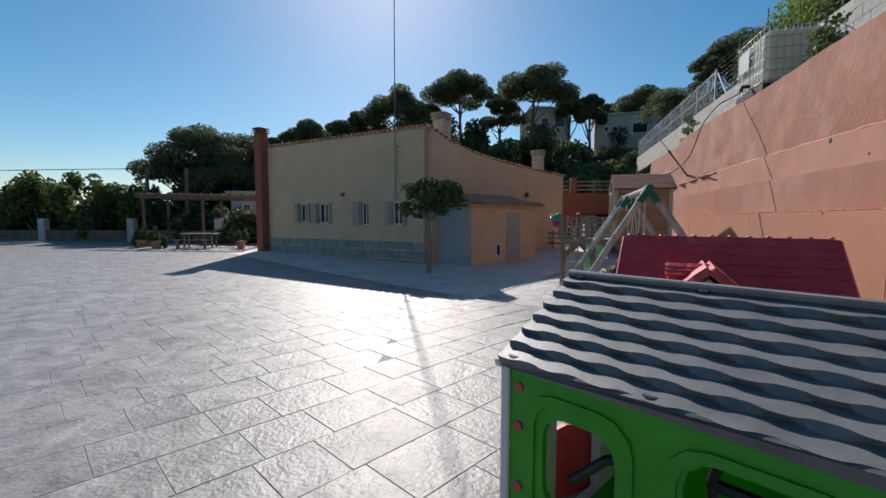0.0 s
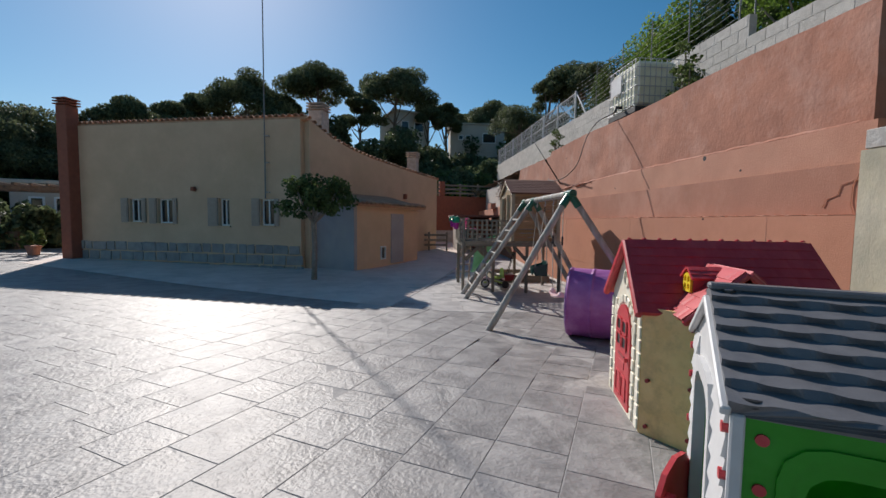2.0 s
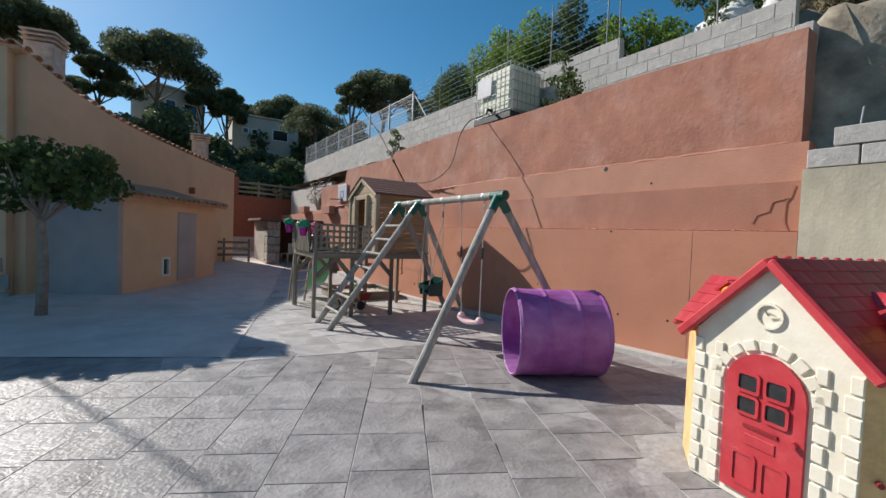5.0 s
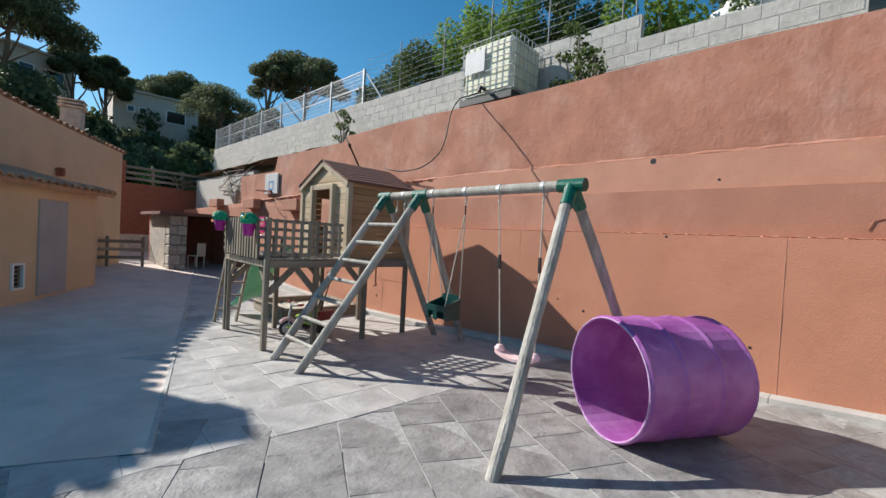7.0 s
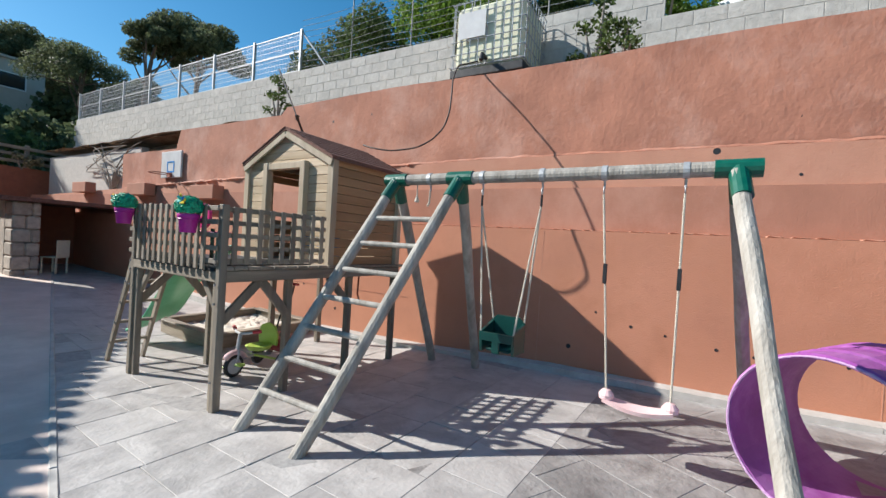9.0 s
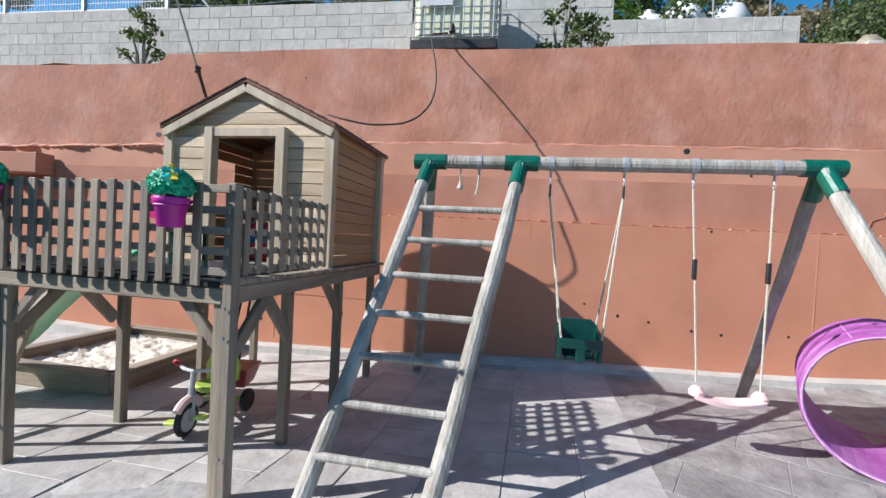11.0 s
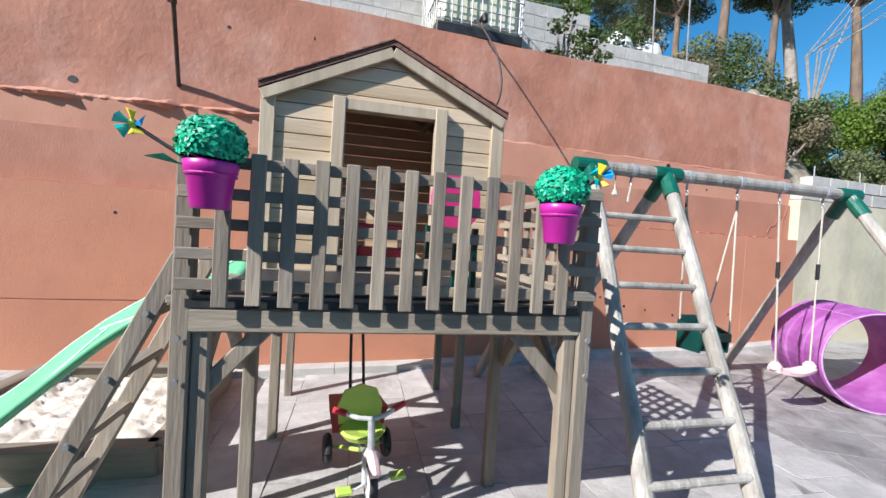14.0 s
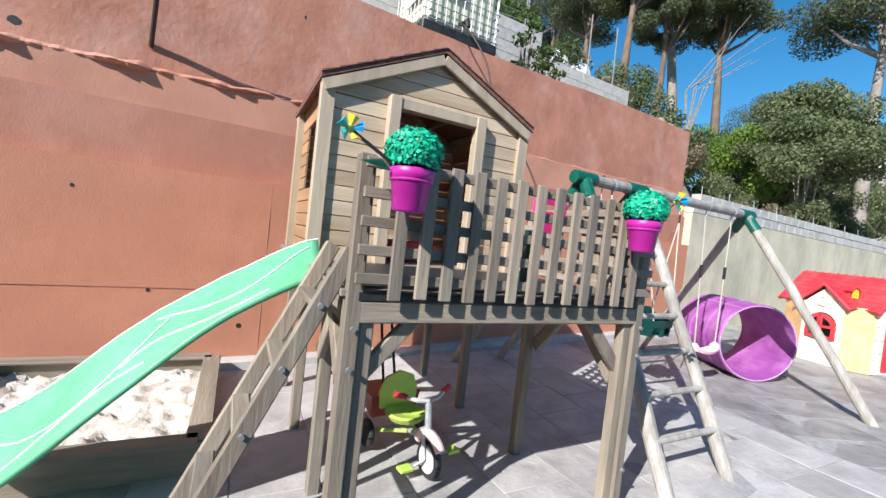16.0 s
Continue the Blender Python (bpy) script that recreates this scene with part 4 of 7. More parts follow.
# ---- play tower (local frame: x towards the wall, y along the rail, origin at the ground by the front post) ----
tw = thing("play_tower", TOWER, "weathered wooden play tower with deck, lattice rail and gabled cabin", "playhouse")
GZ = -0.34
U0, U1 = 0.10, 1.78
for u, u2, z2, top2 in ((0.10, 0.165, GZ, 0.95), (1.745, 1.68, GZ, 0.95)):
    part("post", bar((0, u, z2), (0, u, 1.56), 0.066, 0.066), "wood", tw)
    part("post_cheek", bar((0.015, u2, GZ), (0.015, u2, top2), 0.058, 0.062), "wood", tw)
    for z in (0.88, 0.72, 0.06):
        part("bolt", tube([(-0.045, u, z), (-0.058, u, z)], 0.011, 8), "mast", tw)
for u in (0.22, 1.66):
    for v in (0.76, 1.6, 2.42):
        part("post", bar((v, u, GZ), (v, u, 0.93), 0.07, 0.07), "wood", tw)
for v, zb, hb in ((-0.010, 0.942, 0.09), (1.13, 0.945, 0.1), (2.38, 0.945, 0.1)):
    part("cross_beam", bar((v, U0 + 0.03, zb), (v, U1 - 0.03, zb), 0.045, hb), "wood_y", tw)
part("deck_edge", box(-0.036, -0.022, U0 + 0.05, U1 - 0.05, 0.99, 1.022), "black", tw, "dark deck edge strip")
for u in (U0 + 0.02, 0.94, U1 - 0.02):
    part("side_beam", bar((0.03, u, 0.945), (2.38, u, 0.945), 0.045, 0.10), "wood_x", tw)
for i in range(19):
    v = -0.02 + i * 0.13
    part("deck_board", box(v, v + 0.12, U0 - 0.02, U1 + 0.02, 1.0, 1.03, 0.004), "wood_y", tw)
part("anti_slip_mat", box(0.02, 1.0, U0 + 0.08, U1 - 0.08, 1.032, 1.042), "black", tw, "black ribbed rubber mat")
for u, s in ((0.18, 1), (1.70, -1)):
    part("knee_brace", bar((0.03, u - s * 0.02, 0.62), (0.03, u + s * 0.24, 0.905), 0.04, 0.065), "wood", tw)
    part("knee_brace", bar((0.05, u - s * 0.03, 0.55), (0.40, u - s * 0.03, 0.90), 0.085, 0.04, up=(0, 1, 0)), "wood", tw)
    part("knee_brace", bar((0.72, u, 0.55), (0.42, u, 0.90), 0.085, 0.04, up=(0, 1, 0)), "wood", tw)
    part("knee_brace", bar((1.58, u, 0.55), (1.25, u, 0.90), 0.085, 0.04, up=(0, 1, 0)), "wood", tw)
for i in range(13):
    u = 0.26 + i * 0.112
    part("rail_slat", box(-0.088, -0.068, u - 0.026, u + 0.026, 1.0 + 0.004 * (i % 3), 1.555 + 0.005 * (i % 2), 0.003), "wood", tw)
for z in (1.08, 1.19, 1.30, 1.41, 1.525):
    part("rail_lath", box(-0.066, -0.048, 0.08, 1.76, z - 0.021, z + 0.021, 0.003), "wood_y", tw)
for i in range(9):
    v = 0.10 + i * 0.118
    part("rail_slat", box(v - 0.024, v + 0.024, 0.085, 0.103, 1.05, 1.55, 0.003), "wood", tw)
    if v < 0.0 or v > 2:
        part("rail_slat", box(v - 0.024, v + 0.024, 1.78, 1.797, 1.05, 1.55, 0.003), "wood", tw)
for z in (1.08, 1.19, 1.30, 1.41, 1.525):
    part("rail_lath", box(0.05, 1.11, 0.106, 0.124, z - 0.021, z + 0.021, 0.003), "wood_x", tw)
# cabin
V0, V1, EV, AP = 1.20, 2.36, 2.20, 2.56
C0, C1 = 0.17, 1.71
MID = (C0 + C1) / 2


def gable_row(z0, z1):
    def half(z):
        return (C1 - C0) / 2 if z <= EV else (C1 - C0) / 2 * (AP - z) / (AP - EV)
    return half(z0), half(z1)


D0, D1, DZ = 0.62, 1.24, 2.13
nrow = 15
for i in range(nrow):
    z0, z1 = 1.03 + i * 0.1, 1.03 + (i + 1) * 0.1 - 0.006
    h0, h1 = gable_row(z0, min(z1, AP - 0.01))
    if h0 < 0.05:
        continue
    if z0 < DZ - 0.03:
        for a, b in ((MID - h0, D0), (D1, MID + h0)):
            part("plank", box(V0, V0 + 0.022, a, b, z0, z1, 0.003), "plank_y", tw)
    else:
        part("plank", prism([(MID - h0, z0), (MID + h0, z0), (MID + h1, min(z1, AP - 0.01)), (MID - h1, min(z1, AP - 0.01))], "x", V0, V0 + 0.022), "plank_y", tw)
    part("plank", prism([(MID - h0, z0), (MID + h0, z0), (MID + h1, min(z1, AP - 0.01)), (MID - h1, min(z1, AP - 0.01))], "x", V1 - 0.022, V1), "plank_y", tw)
    if z1 < EV + 0.03:
        # Side planks take the darker colour, without the gables' painted-in sunlight.
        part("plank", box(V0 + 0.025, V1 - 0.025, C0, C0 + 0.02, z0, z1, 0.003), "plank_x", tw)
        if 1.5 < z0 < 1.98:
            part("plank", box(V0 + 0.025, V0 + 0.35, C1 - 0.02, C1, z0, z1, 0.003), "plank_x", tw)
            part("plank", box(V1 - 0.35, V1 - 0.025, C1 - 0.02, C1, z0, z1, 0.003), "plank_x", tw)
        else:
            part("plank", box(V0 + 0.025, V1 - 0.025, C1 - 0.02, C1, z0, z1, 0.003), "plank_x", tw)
for u in (C0 - 0.012, C1 + 0.012):
    part("corner_board", box(V0 - 0.03, V0 + 0.05, u - 0.045, u + 0.045, 0.98, EV + 0.02, 0.004), "trim", tw)
    part("corner_board", box(V1 - 0.05, V1 + 0.03, u - 0.045, u + 0.045, 0.98, EV + 0.02, 0.004), "trim", tw)
    part("skirt_board", box(V0, V1, u - 0.03, u + 0.03, 0.97, 1.03, 0.004), "wood_x", tw)
part("door_frame", bar((V0 - 0.035, D0 - 0.035, 1.03), (V0 - 0.035, D0 - 0.035, DZ + 0.06), 0.07, 0.085), "trim", tw)
part("door_frame", bar((V0 - 0.035, D1 + 0.035, 1.03), (V0 - 0.035, D1 + 0.035, DZ + 0.06), 0.07, 0.085), "trim", tw)
part("door_lintel", box(V0 - 0.06, V0 + 0.02, D0 - 0.0, D1 + 0.0, DZ - 0.02, DZ + 0.055, 0.004), "trim", tw)
for s in (-1, 1):
    eu = MID + s * ((C1 - C0) / 2 + 0.07)
    ez = EV - 0.07 * (AP - EV) / ((C1 - C0) / 2)
    part("roof_panel", hull(bmesh.new(), [(v, *q) for v in (V0 - 0.06, V1 + 0.10) for q in ((MID, AP + 0.015), (MID, AP + 0.045), (eu, ez + 0.015), (eu, ez + 0.045))]), "felt", tw, "dark reddish felt roof")
    for vv in (V0 - 0.045, V1 + 0.055):
        part("barge_board", bar((vv, MID, AP - 0.03), (vv, eu - s * 0.02, ez - 0.025), 0.022, 0.075), "trim", tw)
    for i in range(3):
        uu, zz = MID + (eu - MID) * (0.2 + 0.3 * i), AP + (ez - AP) * (0.2 + 0.3 * i)
        part("rafter", bar((V0, uu, zz - 0.03), (V1, uu, zz - 0.03), 0.04, 0.05), "wood_x", tw)
    for i in range(8):
        a0, a1 = i / 8, (i + 1) / 8
        q0, q1 = (MID + (eu - MID) * a0, AP + (ez - AP) * a0), (MID + (eu - MID) * a1, AP + (ez - AP) * a1)
        part("shingle_strip", hull(bmesh.new(), [(v, *q) for v in (V0 - 0.07, V1 + 0.11) for q in ((q0[0], q0[1] + 0.047), (q0[0], q0[1] + 0.05), (q1[0], q1[1] + 0.048), (q1[0], q1[1] + 0.06))]), "felt", tw)
# access ladder and handrail
LF = 2.42
for v in (0.02, 0.38):
    part("ladder_stringer", bar((v, 1.76, 1.18), (v, LF + 0.04, -0.30), 0.036, 0.07), "wood", tw)
for i in range(5):
    t = 0.16 + i * 0.175
    u, z = 1.76 + (LF - 1.76) * t, 1.18 - 1.38 * t
    part("ladder_step", box(0.035, 0.365, u - 0.034, u + 0.034, z - 0.014, z + 0.014, 0.004), "wood_x", tw)
    part("bolt", tube([(0.002, u, z), (-0.012, u, z)], 0.011, 8), "mast", tw)
# slide (a thing of its own: a moulded trough with side rims)
sl = thing("slide", TOWER @ pose(0.80, 1.76, 0), "pale green plastic slide with wavy white ribs", "slide")


def chute(s):
    """Near rim's line of the chute: along y and down, and how far the wall side stands above it."""
    y = -0.04 + 1.68 * s
    ys, zs = (-0.04, 0.10, 0.34, 0.52, 0.75, 0.94, 1.10, 1.32, 1.64), (1.045, 0.99, 0.86, 0.735, 0.515, 0.34, 0.17, 0.0, -0.12)
    z = sum(float(np.interp(y + d, ys, zs)) for d in (-0.10, -0.05, 0, 0.05, 0.10)) / 5
    return y, z, float(np.interp(y, (0, 0.34, 0.54, 0.74, 0.94, 1.6), (0.13, 0.11, 0.13, 0.18, 0.20, 0.19)))


def chute_at(x, i, lift=0.0):
    """A point of the trough's surface; x runs from -1 at the outer rim to 1 at the rim by the wall."""
    y, z, up = chute(i / NS)
    h = -0.05 * (1 - x * x) + (0.5 + 0.5 * x) * up
    return (0.23 * x, y, z + h + lift)


vs, fs = [], []
NS, NX = 30, 12
for i in range(NS + 1):
    rim = [(-0.258, -0.034), (-0.258, -0.006), (-0.248, 0.004)]
    y, z, up = chute(i / NS)
    row = [(x, y, z + h) for x, h in rim] + [chute_at(-1 + 2 * j / NX, i) for j in range(NX + 1)] + [(0.248, y, z + up + 0.004), (0.262, y, z + up - 0.006), (0.262, y, z + up - 0.09)]
    vs += row + [(0.22, y, z + up - 0.07), (0.0, y, z - 0.07 + 0.4 * up), (-0.20, y, z - 0.05)]
q = len(vs) // (NS + 1)
fs = [(i * q + j, i * q + (j + 1) % q, (i + 1) * q + (j + 1) % q, (i + 1) * q + j) for i in range(NS) for j in range(q)]
fs += [tuple(range(q))[::-1], tuple(NS * q + j for j in range(q))]
part("chute", (vs, fs), "slide", sl, smooth=True)
for path in ([chute_at(1.0, i, 0.004) for i in range(NS)], [chute_at(0.45 + 0.35 * math.cos(i * 0.42), i, 0.004) for i in range(1, 15)],
             [chute_at(-0.35 + 0.5 * math.cos(i * 0.4 + 0.6), i, 0.004) for i in range(5, 17)], [chute_at(0.30 + 0.5 * math.cos(i * 0.36 + 2.5), i, 0.004) for i in range(13, NS - 2)],
             [chute_at(-0.55 + 0.35 * math.cos(i * 0.36), i, 0.004) for i in range(14, NS)]):
    part("rib", tube(path, 0.0055, 5), "slide_line", sl)
# sandbox
sb = thing("sandbox", TOWER @ pose(1.18, 2.27, -0.32), "low wooden sandbox filled with white sand", "sandbox")
for a, b in (((0, 0), (1.6, 0)), ((0, 1.55), (1.6, 1.55)), ((0, 0), (0, 1.55)), ((1.6, 0), (1.6, 1.55))):
    m = "wood_x" if a[1] == b[1] else "wood_y"
    part("side_board", bar((a[0], a[1], 0.1), (b[0], b[1], 0.1), 0.04, 0.2), m, sb)
    part("seat_board", bar((a[0], a[1], 0.215), (b[0], b[1], 0.215), 0.14, 0.025), m, sb)
n = 40
vs = [(0.03 + 1.54 * i / n, 0.03 + 1.49 * j / n, 0.10 + 0.05 * noise.noise((i * 0.35, j * 0.35, 2)) + 0.035 * noise.noise((i * 0.9, j * 0.9, 7))) for j in range(n + 1) for i in range(n + 1)]
fs = [(j * (n + 1) + i, j * (n + 1) + i + 1, (j + 1) * (n + 1) + i + 1, (j + 1) * (n + 1) + i) for j in range(n) for i in range(n)]
part("sand", (vs, fs), "sand", sb, "lumpy white sand", smooth=True)

# ---- swing frame ----
sw = thing("swing_set", SWING, "weathered round-log swing frame with ladder and green brackets", "swing set")
BZ = 1.95
part("beam", tube([(0, 0.0, BZ), (0, 3.05, BZ)], 0.052, 14), "log", sw, smooth=False)
LEGS = [((0, 0.13), (-1.32, -0.14)), ((0, 0.13), (1.40, -0.14)), ((0, 2.20), (-1.37, 2.60)), ((0, 2.93), (-1.37, 3.28)), ((0, 2.20), (1.40, 2.62)), ((0, 2.93), (1.42, 3.28))]


def logmesh(p, q2, r):
    """A debarked log with slight taper and bends."""
    n2 = 8
    p, q2 = Vector(p), Vector(q2)
    pts = [p.lerp(q2, i / n2) + Vector((0.004 * math.sin(i * 2.1), 0.004 * math.cos(i * 1.7), 0)) for i in range(n2 + 1)]
    return tube(pts, [r * (1 + 0.05 * math.sin(i * 1.3)) for i in range(n2 + 1)], 12)


for (tx, ty), (fx, fy) in LEGS:
    wx = SWING @ Vector((fx, fy, 0))
    part("leg", logmesh((fx, fy, gz(wx.x, wx.y) - 0.04), (tx + (0.03 if fx > 0 else -0.03), ty, BZ - 0.03), 0.05), "log", sw)
for u in (0.13, 2.20, 2.93):
    part("bracket", tube([(0, u - 0.13, BZ), (0, u + 0.13, BZ)], 0.062, 14), "green_metal", sw, "dark green metal bracket")
    for s in (-1, 1):
        du = -0.27 if u < 1 else 0.38
        d = Vector((s * 1.38, du, -2.1)).normalized()
        part("bracket_sleeve", tube([Vector((0, u, BZ)) + d * 0.02, Vector((0, u, BZ)) + d * 0.24], 0.06, 14), "green_metal", sw)
for i in range(7):
    t = 0.19 + i * 0.115
    a, b = Vector((0, 2.20, BZ)).lerp(Vector((-1.37, 2.60, -0.17)), t), Vector((0, 2.93, BZ)).lerp(Vector((-1.37, 3.28, -0.17)), t)
    part("rung", tube([a, b], 0.024, 10), "log", sw)
for u in (0.42, 0.95, 1.43, 1.97, 2.53):
    part("hanger", tube([(0, u - 0.02, BZ), (0, u + 0.02, BZ)], 0.057, 14), "galv", sw)
    part("hook", tube([(0, u, BZ - 0.05), (0.012, u, BZ - 0.09), (0, u, BZ - 0.12)], 0.009, 6), "galv", sw)


def link(p, r=0.022):
    return tube([(p[0] + r * 0.6 * math.cos(a), p[1], p[2] - r + r * math.sin(a)) for a in (2 * math.pi * k4 / 10 for k4 in range(11))], 0.005, 5, caps=False)


ps = thing("rope_swing", SWING, "faded pink plastic flat swing seat on pale ropes", "swing")
seat = bmesh.new()
n = 12
for i in range(n + 1):
    s = i / n
    u = 0.40 + 0.46 * s
    zc = 0.27 - 0.035 * math.sin(math.pi * s)
    wd = 0.085 * (0.7 + 0.3 * math.sin(math.pi * s))
    vv = [seat.verts.new((x, u, zc + h)) for x, h in ((-wd, 0.012), (wd, 0.012), (wd * 0.9, -0.018), (-wd * 0.9, -0.018))]
    if i:
        for k4 in range(4):
            seat.faces.new((prev[k4], prev[(k4 + 1) % 4], vv[(k4 + 1) % 4], vv[k4]))
    else:
        seat.faces.new(vv[::-1])
    prev = vv
seat.faces.new(prev)
part("seat", seat, "swing_pink", ps, "faded pink moulded seat")
for u, ut in ((0.42, 0.42), (0.84, 0.95)):
    part("seat_knob", lathe([(0.01, -0.03), (0.05, -0.02), (0.055, 0.01), (0.03, 0.045), (0.012, 0.05)], 12), "swing_pink", ps).location = (0, u, 0.29)
    part("rope", tube([(0, ut, BZ - 0.16), (0, u + (ut - u) * 0.5, 1.05), (0, u, 0.3)], 0.008, 6), "rope", ps)
    part("link", link((0, ut, BZ - 0.11)), "galv", ps)
    part("adjuster", box(-0.014, 0.014, u + (ut - u) * 0.6 - 0.014, u + (ut - u) * 0.6 + 0.014, 1.12, 1.27, 0.004), "black", ps)
bs = thing("baby_swing", SWING, "dark green bucket baby swing on pale ropes", "swing")
part("seat", box(-0.11, 0.11, 1.585, 1.805, 0.47, 0.495, 0.01), "swing_green", bs)
part("back", prism([(1.59, 0.45), (1.80, 0.45), (1.84, 0.55), (1.85, 0.70), (1.80, 0.745), (1.59, 0.745), (1.54, 0.70), (1.55, 0.55)], "x", 0.10, 0.125), "swing_green", bs)
part("front_bar", prism([(1.545, 0.56), (1.845, 0.56), (1.845, 0.63), (1.545, 0.63)], "x", -0.15, -0.128), "swing_green", bs)
part("crotch_strap", box(-0.148, -0.125, 1.66, 1.73, 0.46, 0.58, 0.008), "swing_green", bs)
for u in (1.54, 1.828):
    part("side", prism([(-0.12, 0.46), (0.12, 0.45), (0.12, 0.70), (-0.14, 0.63)], "y", u, u + 0.022), "swing_green", bs)
    ut = 1.43 if u < 1.6 else 1.97
    for x, z in ((0.11, 0.70), (-0.13, 0.62)):
        part("rope", tube([(0, ut, BZ - 0.24), (x, u + 0.01, z)], 0.008, 6), "rope", bs)
    part("rope_top", tube([(0, ut, BZ - 0.16), (0, ut, BZ - 0.26)], 0.01, 6), "black", bs)
    part("link", link((0, ut, BZ - 0.11)), "galv", bs)
tr = thing("trapeze_rope", SWING, "short rope end with a pale wooden handle", "swing")
part("rope", tube([(0, 2.53, BZ - 0.12), (0.01, 2.54, BZ - 0.22), (0, 2.55, BZ - 0.26)], 0.009, 6), "rope", tr)
part("handle", lathe([(0.02, 0), (0.026, 0.01), (0.012, 0.05), (0.008, 0.07)], 10), "rope", tr).location = (0, 2.68, BZ - 0.22)
part("rope", tube([(0, 2.68, BZ - 0.05), (0, 2.68, BZ - 0.16)], 0.006, 6), "rope", tr)

# ---- purple drum ----
bz = gz(2.84, 5.83)
DR = 0.495
dm = thing("play_barrel", pose(2.84, 5.83, bz + DR, 0, 0, -46.2) , "open purple painted barrel lying on its side", "barrel")
# local y is across the mouth, local x is the barrel's axis after the turn
n, L = 36, 1.0
vs, fs = [], []
prof = [(0.0, DR), (0.02, DR + 0.012), (0.05, DR), (0.30, DR), (0.33, DR + 0.012), (0.36, DR), (0.64, DR), (0.67, DR + 0.012), (0.70, DR), (0.95, DR), (0.98, DR + 0.012), (1.0, DR), (1.0, DR - 0.02), (0.0, DR - 0.02)]
for x, r2 in prof:
    for k5 in range(n):
        a = 2 * math.pi * k5 / n
        jag = 0.012 * noise.noise((k5 * 0.9, x, 1)) if x in (0.0, 1.0) else 0
        vs.append((x + jag, r2 * math.sin(a), r2 * math.cos(a)))
mrows = len(prof)
for i in range(mrows):
    for k5 in range(n):
        i2 = (i + 1) % mrows
        fs.append((i * n + k5, i * n + (k5 + 1) % n, i2 * n + (k5 + 1) % n, i2 * n + k5))
part("shell", (vs, fs), "purple", dm, smooth=False)
for x0, nm in ((-0.004, "front_rim"), (1.004, "back_rim")):
    part(nm, tube([(x0 + 0.006 * noise.noise((k5 * 0.7, 2, 1)), (DR - 0.008) * math.sin(2 * math.pi * k5 / 48), (DR - 0.008) * math.cos(2 * math.pi * k5 / 48)) for k5 in range(49)], [0.008 + 0.005 * noise.noise((k5 * 1.3, 5, 0)) for k5 in range(49)], 6, caps=False), "drum_edge" if x0 < 0.5 else "purple", dm, "scuffed pale cut edge" if x0 < 0.5 else "")
part("seam", tube([(0.03, (DR + 0.002) * math.sin(0.5), (DR + 0.002) * math.cos(0.5)), (0.97, (DR + 0.002) * math.sin(0.5), (DR + 0.002) * math.cos(0.5))], 0.006, 6), "drum_edge", dm)

# ---- green and white playhouse ----
gh = thing("garden_playhouse", pose(0.18, 1.66, gz(0.2, 1.6), 0, 0, 43.3), "green and white plastic playhouse with a dark grey tiled roof", "playhouse")
GW, GL, GE, GA = 1.14, 1.22, 0.97, 1.25


def lap_panel(name, outer, holes, y0, y1, mat, n=9):
    """A white gable with lapped boards."""
    p = part(name, holed(outer, holes, "y", y0, y1), mat, gh)
    return p


gab = [(0.05, 0.0), (1.15, 0.0), (1.15, 0.93), (0.6, 1.20), (0.05, 0.93)]
door = [(0.42, 0.02)] + [(0.88, 0.02), (0.88, 0.74), (0.84, 0.80), (0.76, 0.83), (0.54, 0.83), (0.46, 0.80), (0.42, 0.74)]
for yy in (-0.05, -GL + 0.0):
    lap_panel("gable_wall", gab, [door], yy - 0.03, yy, "white_plastic")
for i in range(9):
    z = 0.06 + i * 0.1
    for x0, x1 in ((0.09, 0.36), (0.94, 1.12)):
        if z < 0.9:
            part("lap_board", prism([(-0.05, z), (-0.032, z), (-0.046, z + 0.095), (-0.05, z + 0.095)], "x", x0, x1), "white_plastic", gh)
part("door_surround", holed([(0.36, 0.0), (0.94, 0.0), (0.94, 0.78), (0.86, 0.88), (0.76, 0.90), (0.54, 0.90), (0.44, 0.88), (0.36, 0.78)], [door], "y", -0.05, -0.028), "white_plastic", gh)
for s in (-1, 1):
    part("verge_board", bar((0.6, -0.03, 1.20), (0.6 + s * 0.57, -0.03, 0.935), 0.03, 0.035), "white_plastic", gh)
w1, w2 = rrect(-0.52, -0.24, 0.42, 0.79, 0.09), rrect(-1.10, -0.72, 0.42, 0.84, 0.11)
for x0, x1 in ((0.05, 0.08), (1.12, 1.15)):
    part("side_wall", holed([(-GL, 0), (-0.08, 0), (-0.08, 0.94), (-GL, 0.94)], [w1, w2], "x", x0, x1), "green_plastic", gh, "bright green moulded side wall")
for y0, y1 in ((-0.58, -0.17), (-1.16, -0.67)):
    part("moulded_frame", holed(rrect(y0, y1, 0.30, 0.87, 0.12), [rrect(y0 + 0.035, y1 - 0.035, 0.335, 0.835, 0.1)], "x", 0.04, 0.052), "green_plastic", gh)
part("corner_strip", box(0.035, 0.062, -0.085, -0.045, 0, 0.93, 0.006), "white_plastic", gh)
for z in (0.86, 0.70, 0.45, 0.2):
    part("plug", tube([(0.05, -0.13, z), (0.042, -0.13, z)], 0.019, 12), "red_plastic", gh)
    part("plug", tube([(1.12, -0.05, z), (1.12, -0.024, z)], 0.019, 12), "red_plastic", gh)
    part("plug", tube([(0.10, -0.05, z), (0.10, -0.03, z)], 0.019, 12), "red_plastic", gh)
half = part("half_door", prism([(0, 0.02), (0.42, 0.02), (0.42, 0.36), (0.35, 0.43), (0.21, 0.46), (0.07, 0.43), (0, 0.36)], "y", -0.012, 0.012), "red_plastic", gh, "red half door standing ajar")
